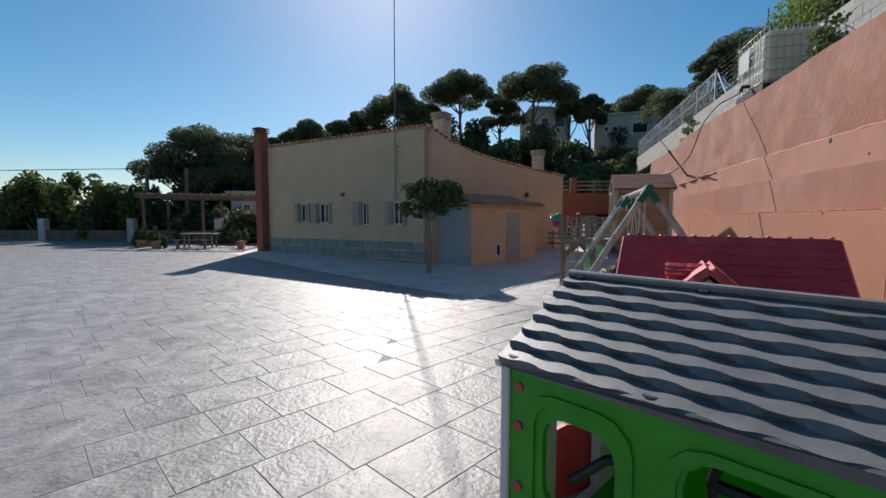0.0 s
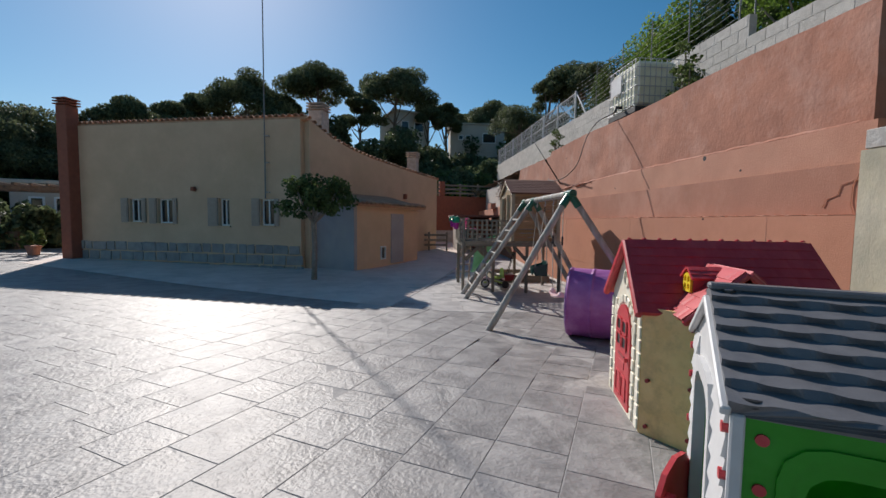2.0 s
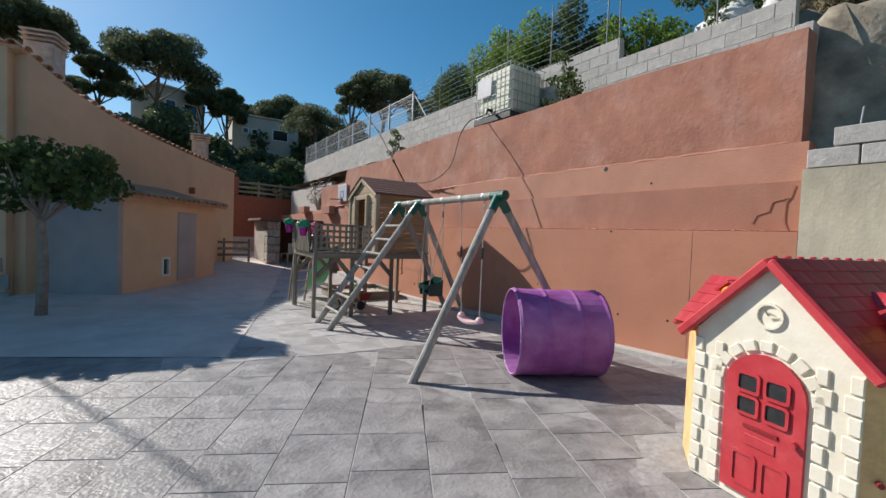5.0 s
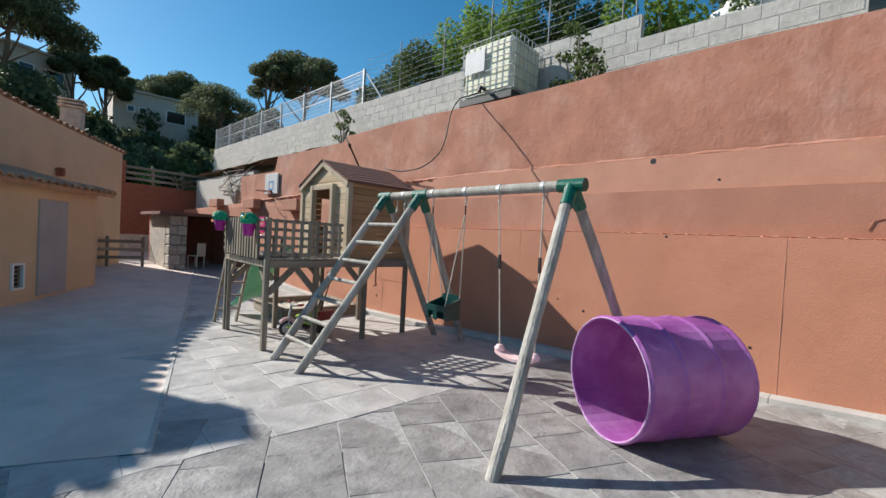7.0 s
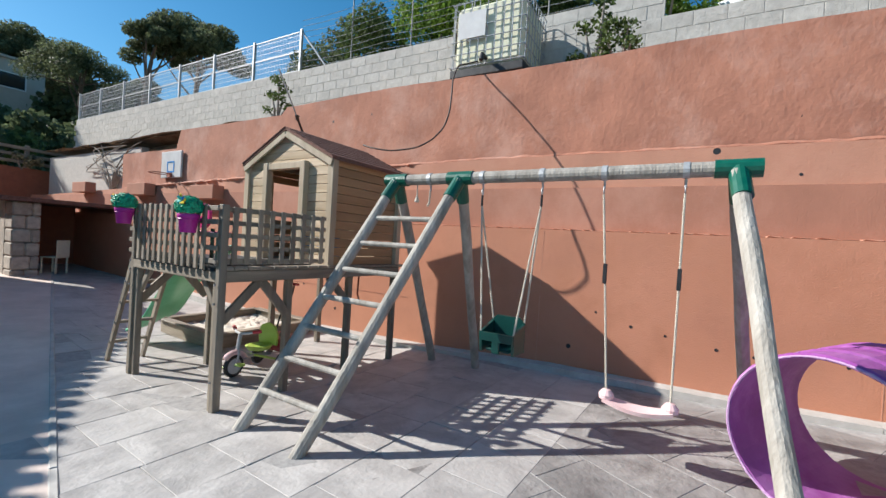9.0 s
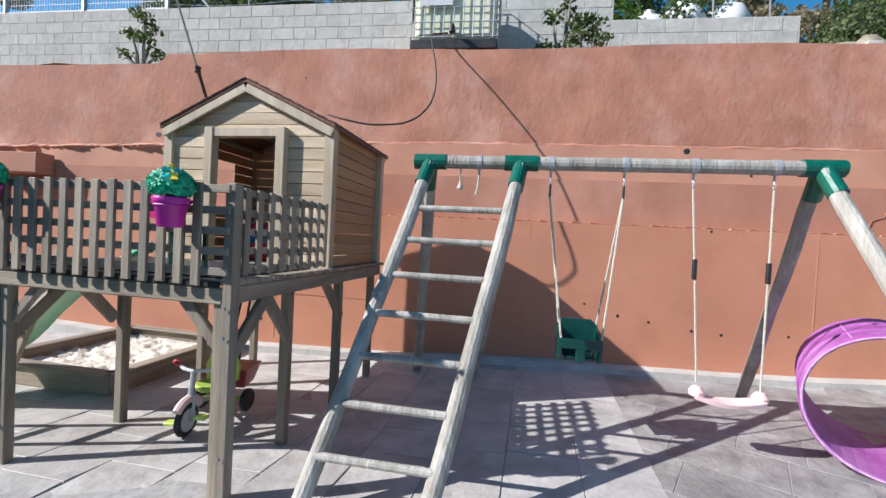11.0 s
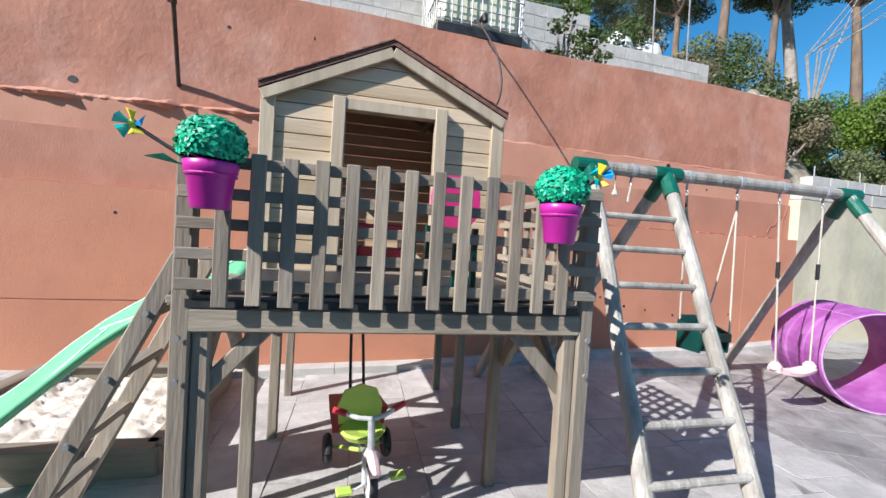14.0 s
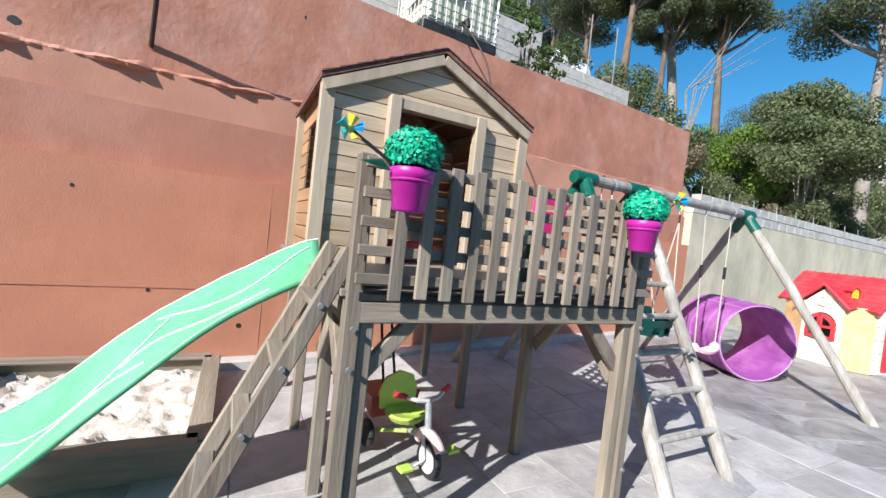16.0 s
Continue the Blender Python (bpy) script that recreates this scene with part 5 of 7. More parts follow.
half.matrix_local = pose(0.93, -0.02, -0.06, 0, 0, 160)
hdk = part("door_latch", tube([(0.34, 0.012, 0.33), (0.34, 0.05, 0.33)], 0.02, 10), "red_plastic", half)
part("push_rod", tube([(0.16, -0.30, 0.50), (0.20, -0.42, 0.62), (0.24, -0.52, 0.66)], 0.02, 8), "black", gh)
part("steering_wheel", tube([(0.30 + 0.02 * math.sin(a), -0.86 + 0.12 * math.cos(a), 0.64 + 0.12 * math.sin(a)) for a in (2 * math.pi * k6 / 16 for k6 in range(17))], 0.018, 8, caps=False), "black", gh)
part("steering_hub", tube([(0.30, -0.97, 0.64), (0.30, -0.75, 0.64)], 0.022, 8), "black", gh)
part("floor_pan", box(0.08, 1.12, -GL + 0.03, -0.08, 0.0, 0.02), "green_plastic", gh)
for s in (-1, 1):
    rows, cols = 7, 72
    vs, fs = [], []
    ev = GE - 0.02
    prev_rows = []
    for i in range(rows):
        for e in (0, 1):
            f = (i + e) / rows
            for c in range(cols + 1):
                y = -0.035 - (GL - 0.0) * c / cols
                ph = c / cols * 6.5 + 0.5 * (i % 2)
                wav = 0.5 + 0.5 * math.tanh(1.6 * math.sin(2 * math.pi * ph))
                x = 0.6 + s * (GW / 2 + 0.004) * (f + 0.03 * (wav - 0.5) * (f > 0.01))
                z = GA + (ev - GA) * f + (0.025 if e else 0.0) - 0.004 * (wav - 0.5)
                vs.append((x, y, z))
    w = cols + 1
    for i in range(2 * rows - 1):
        for c in range(cols):
            fs.append((i * w + c, i * w + c + 1, (i + 1) * w + c + 1, (i + 1) * w + c))
    base = len(vs)
    low = [(0.6, -0.035, GA - 0.03), (0.6 + s * (GW / 2 - 0.02), -0.035, ev - 0.03), (0.6 + s * (GW / 2 - 0.02), -GL - 0.03, ev - 0.03), (0.6, -GL - 0.04, GA - 0.03)]
    vs += low
    fs.append((base, base + 1, base + 2, base + 3))
    last = (2 * rows - 1) * w
    fs.append([last + c for c in range(w)] + [base + 2, base + 1])
    fs.append([i * w for i in range(2 * rows)] + [base + 1, base])
    fs.append([i * w + cols for i in range(2 * rows)] + [base + 2, base + 3])
    rp = part("roof_panel", (vs, fs), "roof_plastic", gh, "dark grey moulded roof tiles")
    for y in (-0.10, -0.62, -1.16):
        for f in (0.05, 0.95):
            px, pz = 0.6 + s * (GW / 2) * f, GA + (ev - GA) * f + (0.012 if f > 0.5 else 0.010)
            part("roof_plug", tube([(px, y, pz - 0.02), (px, y, pz + 0.004)], 0.026, 12), "black", rp)
            if f < 0.5:
                part("roof_screw", tube([(px, y, pz), (px, y, pz + 0.007)], 0.017, 10), "swing_pink", rp)
part("ridge_cap", bar((0.6, -0.03, GA + 0.008), (0.6, -GL - 0.05, GA + 0.008), 0.07, 0.03, 0.008), "roof_plastic", gh)
toyt = thing("toy_truck", pose(2.25, 2.1, gz(2.2, 2.1), 0, 0, 30), "yellow toy digger with black wheels", "toy")
part("body", prism([(-0.2, 0.1), (0.2, 0.1), (0.2, 0.2), (0.05, 0.24), (-0.02, 0.42), (-0.2, 0.42)], "y", -0.09, 0.09), "yellow", toyt)
for x in (-0.13, 0.13):
    for y in (-0.12, 0.09):
        part("wheel", tube([(x, y, 0.09), (x, y + 0.04, 0.09)], 0.09, 14), "black", toyt)

# ---- red-roofed playhouse ----
rh = thing("cottage_playhouse", pose(1.56, 3.44, gz(1.5, 3.4), 0, 0, 60.6), "cream and yellow plastic cottage playhouse with a red roof", "playhouse")


def panel(name, p0, p1, outer, holes, mat, th=0.03, label=""):
    """A wall panel standing on the line p0-p1; outline in metres from p0."""
    d = Vector((p1[0] - p0[0], p1[1] - p0[1], 0)).normalized()
    R = Matrix((d, Vector((-d.y, d.x, 0)), Vector((0, 0, 1)))).transposed().to_4x4()
    bm = holed(outer, holes, "y", 0.0, th)
    bm.transform(Matrix.Translation((p0[0], p0[1], 0)) @ R)
    return part(name, bm, mat, rh, label), Matrix.Translation((p0[0], p0[1], 0)) @ R


def fit(name, bm, mat, T, parent, label=""):
    bm.transform(T)
    return part(name, bm, mat, parent, label)


FW = 0.42
# door face: x from +FW to -FW so that the outer side faces +y
dw = arch(0.40, 0.40, 0.05, 0.86)
pn, T = panel("door_wall", (FW, 0), (-FW, 0), [(0, 0), (0.84, 0), (0.84, 0.95), (0.42, 1.40), (0, 0.95)], [], "cream_plastic")
PY = 0.0
dr = part("door", prism(arch(0.0, 0.42, 0.05, 0.88, 10), "y", 0.002, 0.022), "red_plastic", rh, "red arched door with window and letter slot")
for cx, cz in ((-0.075, 0.70), (0.075, 0.70), (-0.075, 0.57), (0.075, 0.57)):
    part("door_pane", box(cx - 0.055, cx + 0.055, 0.023, 0.026, cz - 0.045, cz + 0.05, 0.001), "black", dr)
    part("pane_rim", holed(rrect(cx - 0.066, cx + 0.066, cz - 0.058, cz + 0.062, 0.02), [rrect(cx - 0.05, cx + 0.05, cz - 0.042, cz + 0.046, 0.015)], "y", 0.024, 0.034), "red_plastic", dr)
part("letter_slot", box(-0.09, 0.09, 0.022, 0.03, 0.445, 0.465), "dark_red", dr)
part("door_plate", box(-0.08, 0.08, 0.022, 0.028, 0.35, 0.41, 0.002), "red_plastic", dr)
for x0, x1, z0, z1 in ((-0.15, -0.01, 0.10, 0.30), (0.01, 0.15, 0.10, 0.30)):
    part("door_field", holed(rrect(x0, x1, z0, z1, 0.02), [rrect(x0 + 0.018, x1 - 0.018, z0 + 0.018, z1 - 0.018, 0.012)], "y", 0.022, 0.03), "red_plastic", dr)
part("door_knob", tube([(-0.17, 0.02, 0.46), (-0.17, 0.05, 0.46)], 0.018, 10), "red_plastic", dr)
r = random.Random(5)
for s in (-1, 1):
    for i in range(9):
        z = 0.02 + i * 0.098
        wdt = 0.075 if i % 2 else 0.055
        part("quoin", box(*sorted((s * 0.235, s * (0.235 + wdt))), 0.0, 0.016, z, z + 0.088, 0.006), "cream_plastic", rh)
        part("quoin", box(*sorted((s * (0.40 - (0.05 if i % 2 else 0.03)), s * 0.425)), 0.0, 0.014, z, z + 0.088, 0.006), "cream_plastic", rh)
for i in range(9):
    a = math.pi * (i + 0.5) / 9
    c, sn = math.cos(a), math.sin(a)
    b = box(-0.035, 0.035, 0.0, 0.016, 0.225, 0.29, 0.006)
    b.transform(pose(0, 0, 0.67) @ Matrix.Rotation(-(a - math.pi / 2), 4, "Y"))
    part("arch_stone", b, "cream_plastic", rh)
part("clock_rim", holed(ring(0, 1.10, 0.075), [ring(0, 1.10, 0.06)], "y", 0.0, 0.015), "cream_plastic", rh)
part("clock_hand", prism([(-0.05, 1.10), (-0.005, 1.085), (0.03, 1.13), (0.01, 1.10)], "y", 0.0, 0.012), "cream_plastic", rh)
for s in (-1, 1):
    p0, p1 = ((-FW, 0), (-0.68, -0.25)) if s < 0 else ((0.68, -0.25), (FW, 0))
    n0 = math.hypot(p1[0] - p0[0], p1[1] - p0[1])
    panel("corner_wall", p0, p1, [(0, 0), (n0, 0), (n0, 0.95), (0, 0.95)], [], "yellow_plastic", label="faded yellow stone-pattern corner panel")
    p0, p1 = ((-0.68, -0.80), (-0.42, -1.25)) if s < 0 else ((0.42, -1.25), (0.68, -0.80))
    panel("corner_wall", p0, p1, [(0, 0), (0.52, 0), (0.52, 0.95), (0, 0.95)], [], "yellow_plastic")
    p0, p1 = ((-0.68, -0.25), (-0.68, -0.80)) if s < 0 else ((0.68, -0.80), (0.68, -0.25))
    panel("bay_wall", p0, p1, [(0, 0), (0.55, 0), (0.55, 0.93), (0.275, 1.18), (0, 0.93)], [arch(0.275, 0.40, 0.40, 0.80, 12)], "mint_plastic" if s < 0 else "cream_plastic")
    xx = s * 0.68
    part("round_window", holed(ring(-0.53, 0.98, 0.085), [ring(-0.53, 0.98, 0.055)], "x", *sorted((xx, xx + s * 0.02))), "cream_plastic", rh)
    part("window_cross", box(*sorted((xx, xx + s * 0.015)), -0.54, -0.52, 0.92, 1.04), "cream_plastic", rh)
    part("window_cross", box(*sorted((xx, xx + s * 0.015)), -0.585, -0.475, 0.97, 0.99), "cream_plastic", rh)
    for hy, sg in ((-0.325, 1), (-0.725, -1)):
        outline = [(0.0, 0.0), (0.195, 0.0), (0.195, 0.385)] + [(0.195 - 0.195 * math.sin(c), 0.19 + 0.195 * math.cos(c)) for c in (math.pi / 2 * k6 / 6 for k6 in range(1, 7))]
        sh = part("shutter", holed(outline, [[(0.05, 0.045), (0.165, 0.045), (0.165, 0.165), (0.05, 0.165)], [(0.06, 0.205), (0.165, 0.205), (0.165, 0.325), (0.11, 0.29), (0.07, 0.245)]], "y", -0.012, 0.012), "red_plastic", rh, "red window shutter standing open")
        turn = 40 if s < 0 else 8
        sh.matrix_local = pose(xx + s * 0.015, hy, 0.40, 0, 0, -90 + s * turn) if sg > 0 else pose(xx + s * 0.015, hy, 0.40, 0, 0, 90 - s * turn)
panel("back_wall", (-0.42, -1.25), (0.42, -1.25), [(0, 0), (0.84, 0), (0.84, 0.95), (0.42, 1.40), (0, 0.95)], [], "cream_plastic")


def tiled_slope(name, p, q, u, v, rows, cols, mat, parent, th=0.03):
    """A roof slope from the ridge edge p-q down to the eave edge u-v with stepped tile courses."""
    p, q, u, v = (Vector(x) for x in (p, q, u, v))
    nrm = (q - p).cross(u - p).normalized()
    if nrm.z < 0:
        nrm.negate()
    vs, fs = [], []
    for i in range(rows):
        for e in (0, 1):
            f = (i + e) / rows
            for c in range(cols + 1):
                t = c / cols
                base = p.lerp(q, t).lerp(u.lerp(v, t), f)
                vs.append(base + nrm * (th + (0.005 if e else 0.0) + (0.0 if (c + 3 * (i % 2)) % 6 == 0 else 0.003)))
    w2 = cols + 1
    for i in range(2 * rows - 1):
        for c in range(cols):
            fs.append((i * w2 + c, i * w2 + c + 1, (i + 1) * w2 + c + 1, (i + 1) * w2 + c))
    o = len(vs)
    vs += [p, q, v, u]
    fs += [(o, o + 1, o + 2, o + 3), [(2 * rows - 1) * w2 + c for c in range(w2)] + [o + 2, o + 3], [i * w2 for i in range(2 * rows)] + [o + 3, o], [i * w2 + cols for i in range(2 * rows)] + [o + 2, o + 1], [c for c in range(w2)] + [o + 1, o]]
    return part(name, (vs, fs), mat, parent)


for s in (-1, 1):
    tiled_slope("roof_slope", (0, 0.02, 1.40), (0, -1.28, 1.40), (s * 0.50, 0.04, 0.90), (s * 0.50, -1.30, 0.90), 8, 36, "red_plastic", rh)
    part("verge", bar((0, 0.03, 1.405), (s * 0.51, 0.05, 0.895), 0.05, 0.06, 0.012), "red_plastic", rh)
    part("verge", bar((0, -1.29, 1.405), (s * 0.51, -1.31, 0.895), 0.05, 0.06, 0.012), "red_plastic", rh)
    for t in (-1, 1):
        tiled_slope("bay_roof", (s * 0.05, -0.53, 1.235), (s * 0.725, -0.53, 1.235), (s * 0.05, -0.53 + t * 0.36, 0.905), (s * 0.725, -0.53 + t * 0.36, 0.905), 5, 20, "red_plastic", rh)
        part("verge", bar((s * 0.72, -0.53, 1.24), (s * 0.725, -0.53 + t * 0.37, 0.9), 0.045, 0.045, 0.012), "red_plastic", rh)
    dy, dx = -0.26, s * 0.43
    dmr = part("dormer", prism([(dx - 0.07, 1.02), (dx + 0.07, 1.02), (dx + 0.07, 1.19), (dx, 1.245), (dx - 0.07, 1.19)], "y", -0.53, -0.30), "red_plastic", rh)
    for t in (-1, 1):
        tiled_slope("dormer_roof", (dx, -0.54, 1.24), (dx, -0.275, 1.24), (dx + t * 0.095, -0.54, 1.165), (dx + t * 0.095, -0.275, 1.165), 3, 12, "red_plastic", dmr, 0.014)
    part("dormer_window", holed(arch(dx, 0.115, 1.075, 1.21, 8), [arch(dx - 0.026, 0.036, 1.09, 1.135, 4), arch(dx + 0.026, 0.036, 1.09, 1.135, 4), arch(dx - 0.026, 0.036, 1.145, 1.188, 4), arch(dx + 0.026, 0.036, 1.145, 1.188, 4)], "y", -0.298, -0.282), "yellow", dmr, "yellow dormer window frame")
    for k6 in range(5):
        part("eave_tile", lathe([(0.034, -0.012), (0.034, 0.006), (0.02, 0.016)], 10), "red_plastic", rh).location = (s * (0.50 + 0.02 * (k6 % 2)), dy - 0.12 + 0.06 * k6, 0.945 + 0.012 * (k6 % 2))
for i in range(12):
    part("ridge_stud", lathe([(0.016, 0), (0.017, 0.006), (0.01, 0.012)], 10), "red_plastic", rh).location = (0, 0.0 - i * 0.115, 1.425)
for x, z in ((-0.46, 0.08), (-0.46, 0.42), (-0.66, 0.1), (-0.66, 0.45), (-0.66, 0.85)):
    part("screw", tube([(x - 0.012, (x + 0.42) * 1.04 - 0.0, z), (x - 0.03, (x + 0.42) * 1.04 + 0.018, z)], 0.014, 8), "dark_red", rh)

# ---- tricycle ----
tk = thing("tricycle", pose(3.81, 10.68, gz(3.81, 10.68), 0, 0, 170), "child's white, lime and red push tricycle under the deck", "tricycle")
# local x points forward; origin under the front wheel


def wheel(x, y, r, w, rim):
    b = bmesh.new()
    n2 = 20
    tube([(x + (r - w / 2) * math.cos(2 * math.pi * k7 / n2), y, r + (r - w / 2) * math.sin(2 * math.pi * k7 / n2)) for k7 in range(n2 + 1)], w / 2, 8, b, caps=False)
    wh = part("wheel", b, "black", tk, "black rubber tyre", smooth=True)
    part("rim", tube([(x, y - w * 0.42, r), (x, y + w * 0.42, r)], r - w * 0.8, 16), rim, wh)


wheel(0, 0, 0.125, 0.05, "white_plastic")
wheel(-0.50, 0.20, 0.10, 0.055, "black")
wheel(-0.50, -0.20, 0.10, 0.055, "black")
part("rear_axle", tube([(-0.5, -0.2, 0.1), (-0.5, 0.2, 0.1)], 0.012, 8), "galv", tk)
for s in (-1, 1):
    part("fork_blade", tube([(0, s * 0.04, 0.125), (-0.03, s * 0.04, 0.27), (-0.05, 0, 0.31)], 0.013, 8), "white_plastic", tk)
    part("pedal_crank", tube([(0, s * 0.03, 0.125), (0.04 * s, s * 0.08, 0.125 + 0.05 * s), (0.04 * s, s * 0.10, 0.125 + 0.05 * s)], 0.009, 6), "galv", tk)
    part("pedal", box(0.04 * s - 0.035, 0.04 * s + 0.035, *sorted((s * 0.10, s * 0.19)), 0.11 + 0.05 * s, 0.135 + 0.05 * s, 0.006), "lime", tk, "lime green pedal")
    part("handlebar", tube([(-0.07, 0, 0.47), (-0.08, s * 0.08, 0.48), (-0.13, s * 0.17, 0.50)], 0.014, 8), "white_plastic", tk)
    part("grip", tube([(-0.115, s * 0.14, 0.495), (-0.155, s * 0.215, 0.51)], 0.02, 10), "red_plastic", tk)
    part("rear_stay", tube([(-0.24, s * 0.03, 0.2), (-0.50, s * 0.15, 0.11)], 0.013, 8), "lime", tk)
part("mudguard", tube([(-0.005 + 0.15 * math.cos(a), 0, 0.125 + 0.15 * math.sin(a)) for a in (radians(40 + 14 * k7) for k7 in range(9))], 0.032, 8), "swing_pink", tk)
part("stem", tube([(-0.04, 0, 0.29), (-0.07, 0, 0.47)], 0.022, 10), "galv", tk)
part("frame_tube", tube([(-0.05, 0, 0.30), (-0.2, 0, 0.2), (-0.5, 0, 0.16)], 0.02, 8), "galv", tk)
part("seat", lathe([(0.04, 0), (0.12, 0.01), (0.15, 0.05), (0.13, 0.06), (0.03, 0.035)], 18), "lime", tk, "lime seat").location = (-0.33, 0, 0.24)
bb2 = prism([(-0.14, 0.28), (0.14, 0.28), (0.15, 0.40), (0.11, 0.50), (0, 0.54), (-0.11, 0.50), (-0.15, 0.40)], "x", -0.475, -0.45)
part("backrest", bb2, "lime", tk, "lime rounded backrest")
part("basket", hull(bmesh.new(), [(x, y, z) for x, y, z in ((-0.5, -0.17, 0.2), (-0.5, 0.17, 0.2), (-0.72, -0.14, 0.2), (-0.72, 0.14, 0.2), (-0.48, -0.2, 0.36), (-0.48, 0.2, 0.36), (-0.78, -0.18, 0.36), (-0.78, 0.18, 0.36))]), "dark_red", tk, "dark red rear tub")
for s in (-1, 1):
    part("push_bar", tube([(-0.58, s * 0.05, 0.3), (-0.72, s * 0.045, 0.72), (-0.80, s * 0.04, 0.98)], 0.011, 8), "black", tk)
part("push_handle", tube([(-0.80, -0.10, 0.98), (-0.80, 0.10, 0.98)], 0.016, 8), "red_plastic", tk)

# ---- flower pots on the rail ----


def leaf_ball(r, count, size, seed, squash=0.85):
    rr = random.Random(seed)
    vs, fs = [], []
    for i in range(count):
        d = Vector((rr.gauss(0, 1), rr.gauss(0, 1), rr.gauss(0, 1))).normalized()
        if d.z < -0.55:
            continue
        p = d * r * rr.uniform(0.86, 1.04)
        p.z *= squash
        t = d.orthogonal().normalized()
        t.rotate(Matrix.Rotation(rr.uniform(0, 6.28), 3, d))
        b = d.cross(t)
        up = d * size * rr.uniform(0.1, 0.7)
        o = len(vs)
        s = size * rr.uniform(0.7, 1.3)
        vs += [p - t * s * 0.5, p + b * s * 0.35 + up * 0.5, p + t * s * 0.6 + up, p - b * s * 0.35 + up * 0.5]
        fs.append((o, o + 1, o + 2, o + 3))
    return vs, fs


for i, (u, zt) in enumerate(((1.62, 1.515), (0.337, 1.472))):
    fp = thing("flower_pot", TOWER @ pose(-0.17, u, zt - 0.185 + 0.03 * i * 0) @ Matrix.Scale(0.9, 4), "magenta pot with a ball of artificial green foliage on the rail", "flower pot", "flower pots on the rail")
    part("pot", lathe([(0.062, 0.02), (0.067, 0.025), (0.083, 0.15), (0.09, 0.155), (0.095, 0.19), (0.088, 0.195), (0.08, 0.16)], 24), "magenta", fp, "magenta plastic pot", smooth=True)
    part("pot_band", tube([(0.085 * math.cos(a), 0.085 * math.sin(a), 0.145) for a in (2 * math.pi * k8 / 20 for k8 in range(21))], 0.006, 6, caps=False), "magenta", fp)
    part("hanger", bar((0.08, 0, 0.12), (0.15, 0, 0.19), 0.03, 0.006), "magenta", fp)
    part("foliage", leaf_ball(0.112, 3400, 0.021, 3 + i), "turf_ball", fp, "dense bright green artificial leaves").location = (0, 0, 0.26)
    part("foliage_core", lathe([(0.02, -0.06), (0.07, -0.045), (0.09, 0.0), (0.07, 0.045), (0.03, 0.07)], 16), "swing_green", fp).location = (0, 0, 0.26)
    pwd = Vector((0.02, 0.24, 0.09)) if i == 0 else Vector((-0.08, -0.10, 0.10))
    pw = thing("pinwheel", TOWER @ pose(-0.18, u, zt), "small turquoise and yellow toy windmill stuck in the pot", "pinwheel", "pinwheels")
    part("stick", tube([(0, 0.05 if i == 0 else 0, -0.02), tuple(pwd)], 0.007, 6), "black", pw)
    for k8, mt in enumerate(("turquoise", "yellow", "blue", "yellow", "turquoise")):
        a = 2 * math.pi * k8 / 5
        cdir, ndir = Vector((-0.3, math.cos(a), math.sin(a))).normalized(), Vector((-0.3, math.cos(a + 0.9), math.sin(a + 0.9))).normalized()
        part("blade", hull(bmesh.new(), [pwd, pwd + cdir * 0.055, pwd + ndir * 0.042 + Vector((-0.02, 0, 0)), pwd + (cdir + ndir) * 0.022 + Vector((-0.03, 0, 0))]), mt, pw)
    part("hub", lathe([(0.012, -0.012), (0.018, 0), (0.008, 0.014)], 10), "lime" if i == 0 else "yellow", pw).location = pwd
    if i == 0:
        part("leaf", hull(bmesh.new(), [(0, 0.08, -0.03), (-0.03, 0.13, 0.0), (0.0, 0.20, -0.01), (0.02, 0.13, -0.02)]), "turf_ball", pw)

# ---- toys in the cabin ----
tc = thing("toy_chair", TOWER @ pose(0.27, 0.72, 1.042, 0, 0, 8), "pink plastic toy chair on the deck behind the rail", "chair")
part("seat", box(-0.15, 0.15, -0.15, 0.15, 0.24, 0.28, 0.01), "pink_toy", tc)
part("back", holed(rrect(-0.115, 0.115, 0.31, 0.54, 0.09, 5), [rrect(-0.075, 0.075, 0.42, 0.46, 0.018)], "x", -0.16, -0.13), "pink_toy", tc)
for x in (-0.13, 0.1):
    for y in (-0.13, 0.1):
        part("leg", box(x, x + 0.025, y, y + 0.025, 0, 0.31 if x < 0 else 0.24), "swing_green", tc, "dark green leg")
tt = thing("toy_box", TOWER @ pose(1.6, 0.9, 1.035), "low red toy crate inside the cabin", "toy box")
part("body", box(-0.12, 0.12, -0.2, 0.2, 0, 0.16, 0.01), "red_plastic", tt)
bt = thing("toy_bench", TOWER @ pose(1.75, 0.95, 1.035), "low blue and green toy table inside the cabin", "table")
part("tabletop", box(-0.2, 0.2, -0.25, 0.25, 0.3, 0.34, 0.01), "red_plastic", bt)
for y in (-0.22, 0.19):
    part("trestle", box(-0.15, 0.15, y, y + 0.03, 0, 0.3), "blue", bt)
hb3 = thing("hanging_rake", TOWER @ pose(1.9, 0.35, 0.93), "small orange garden tool hanging under the cabin", "tool")
part("handle", tube([(0, 0, 0), (0.02, 0.03, -0.3)], 0.012, 8), "brick_red", hb3)
part("tool_head", tube([(0.02, 0.03, -0.3), (0.02, 0.0, -0.36), (0.02, 0.07, -0.38)], 0.012, 6), "brick_red", hb3)

# ---- trees and shrubs ----


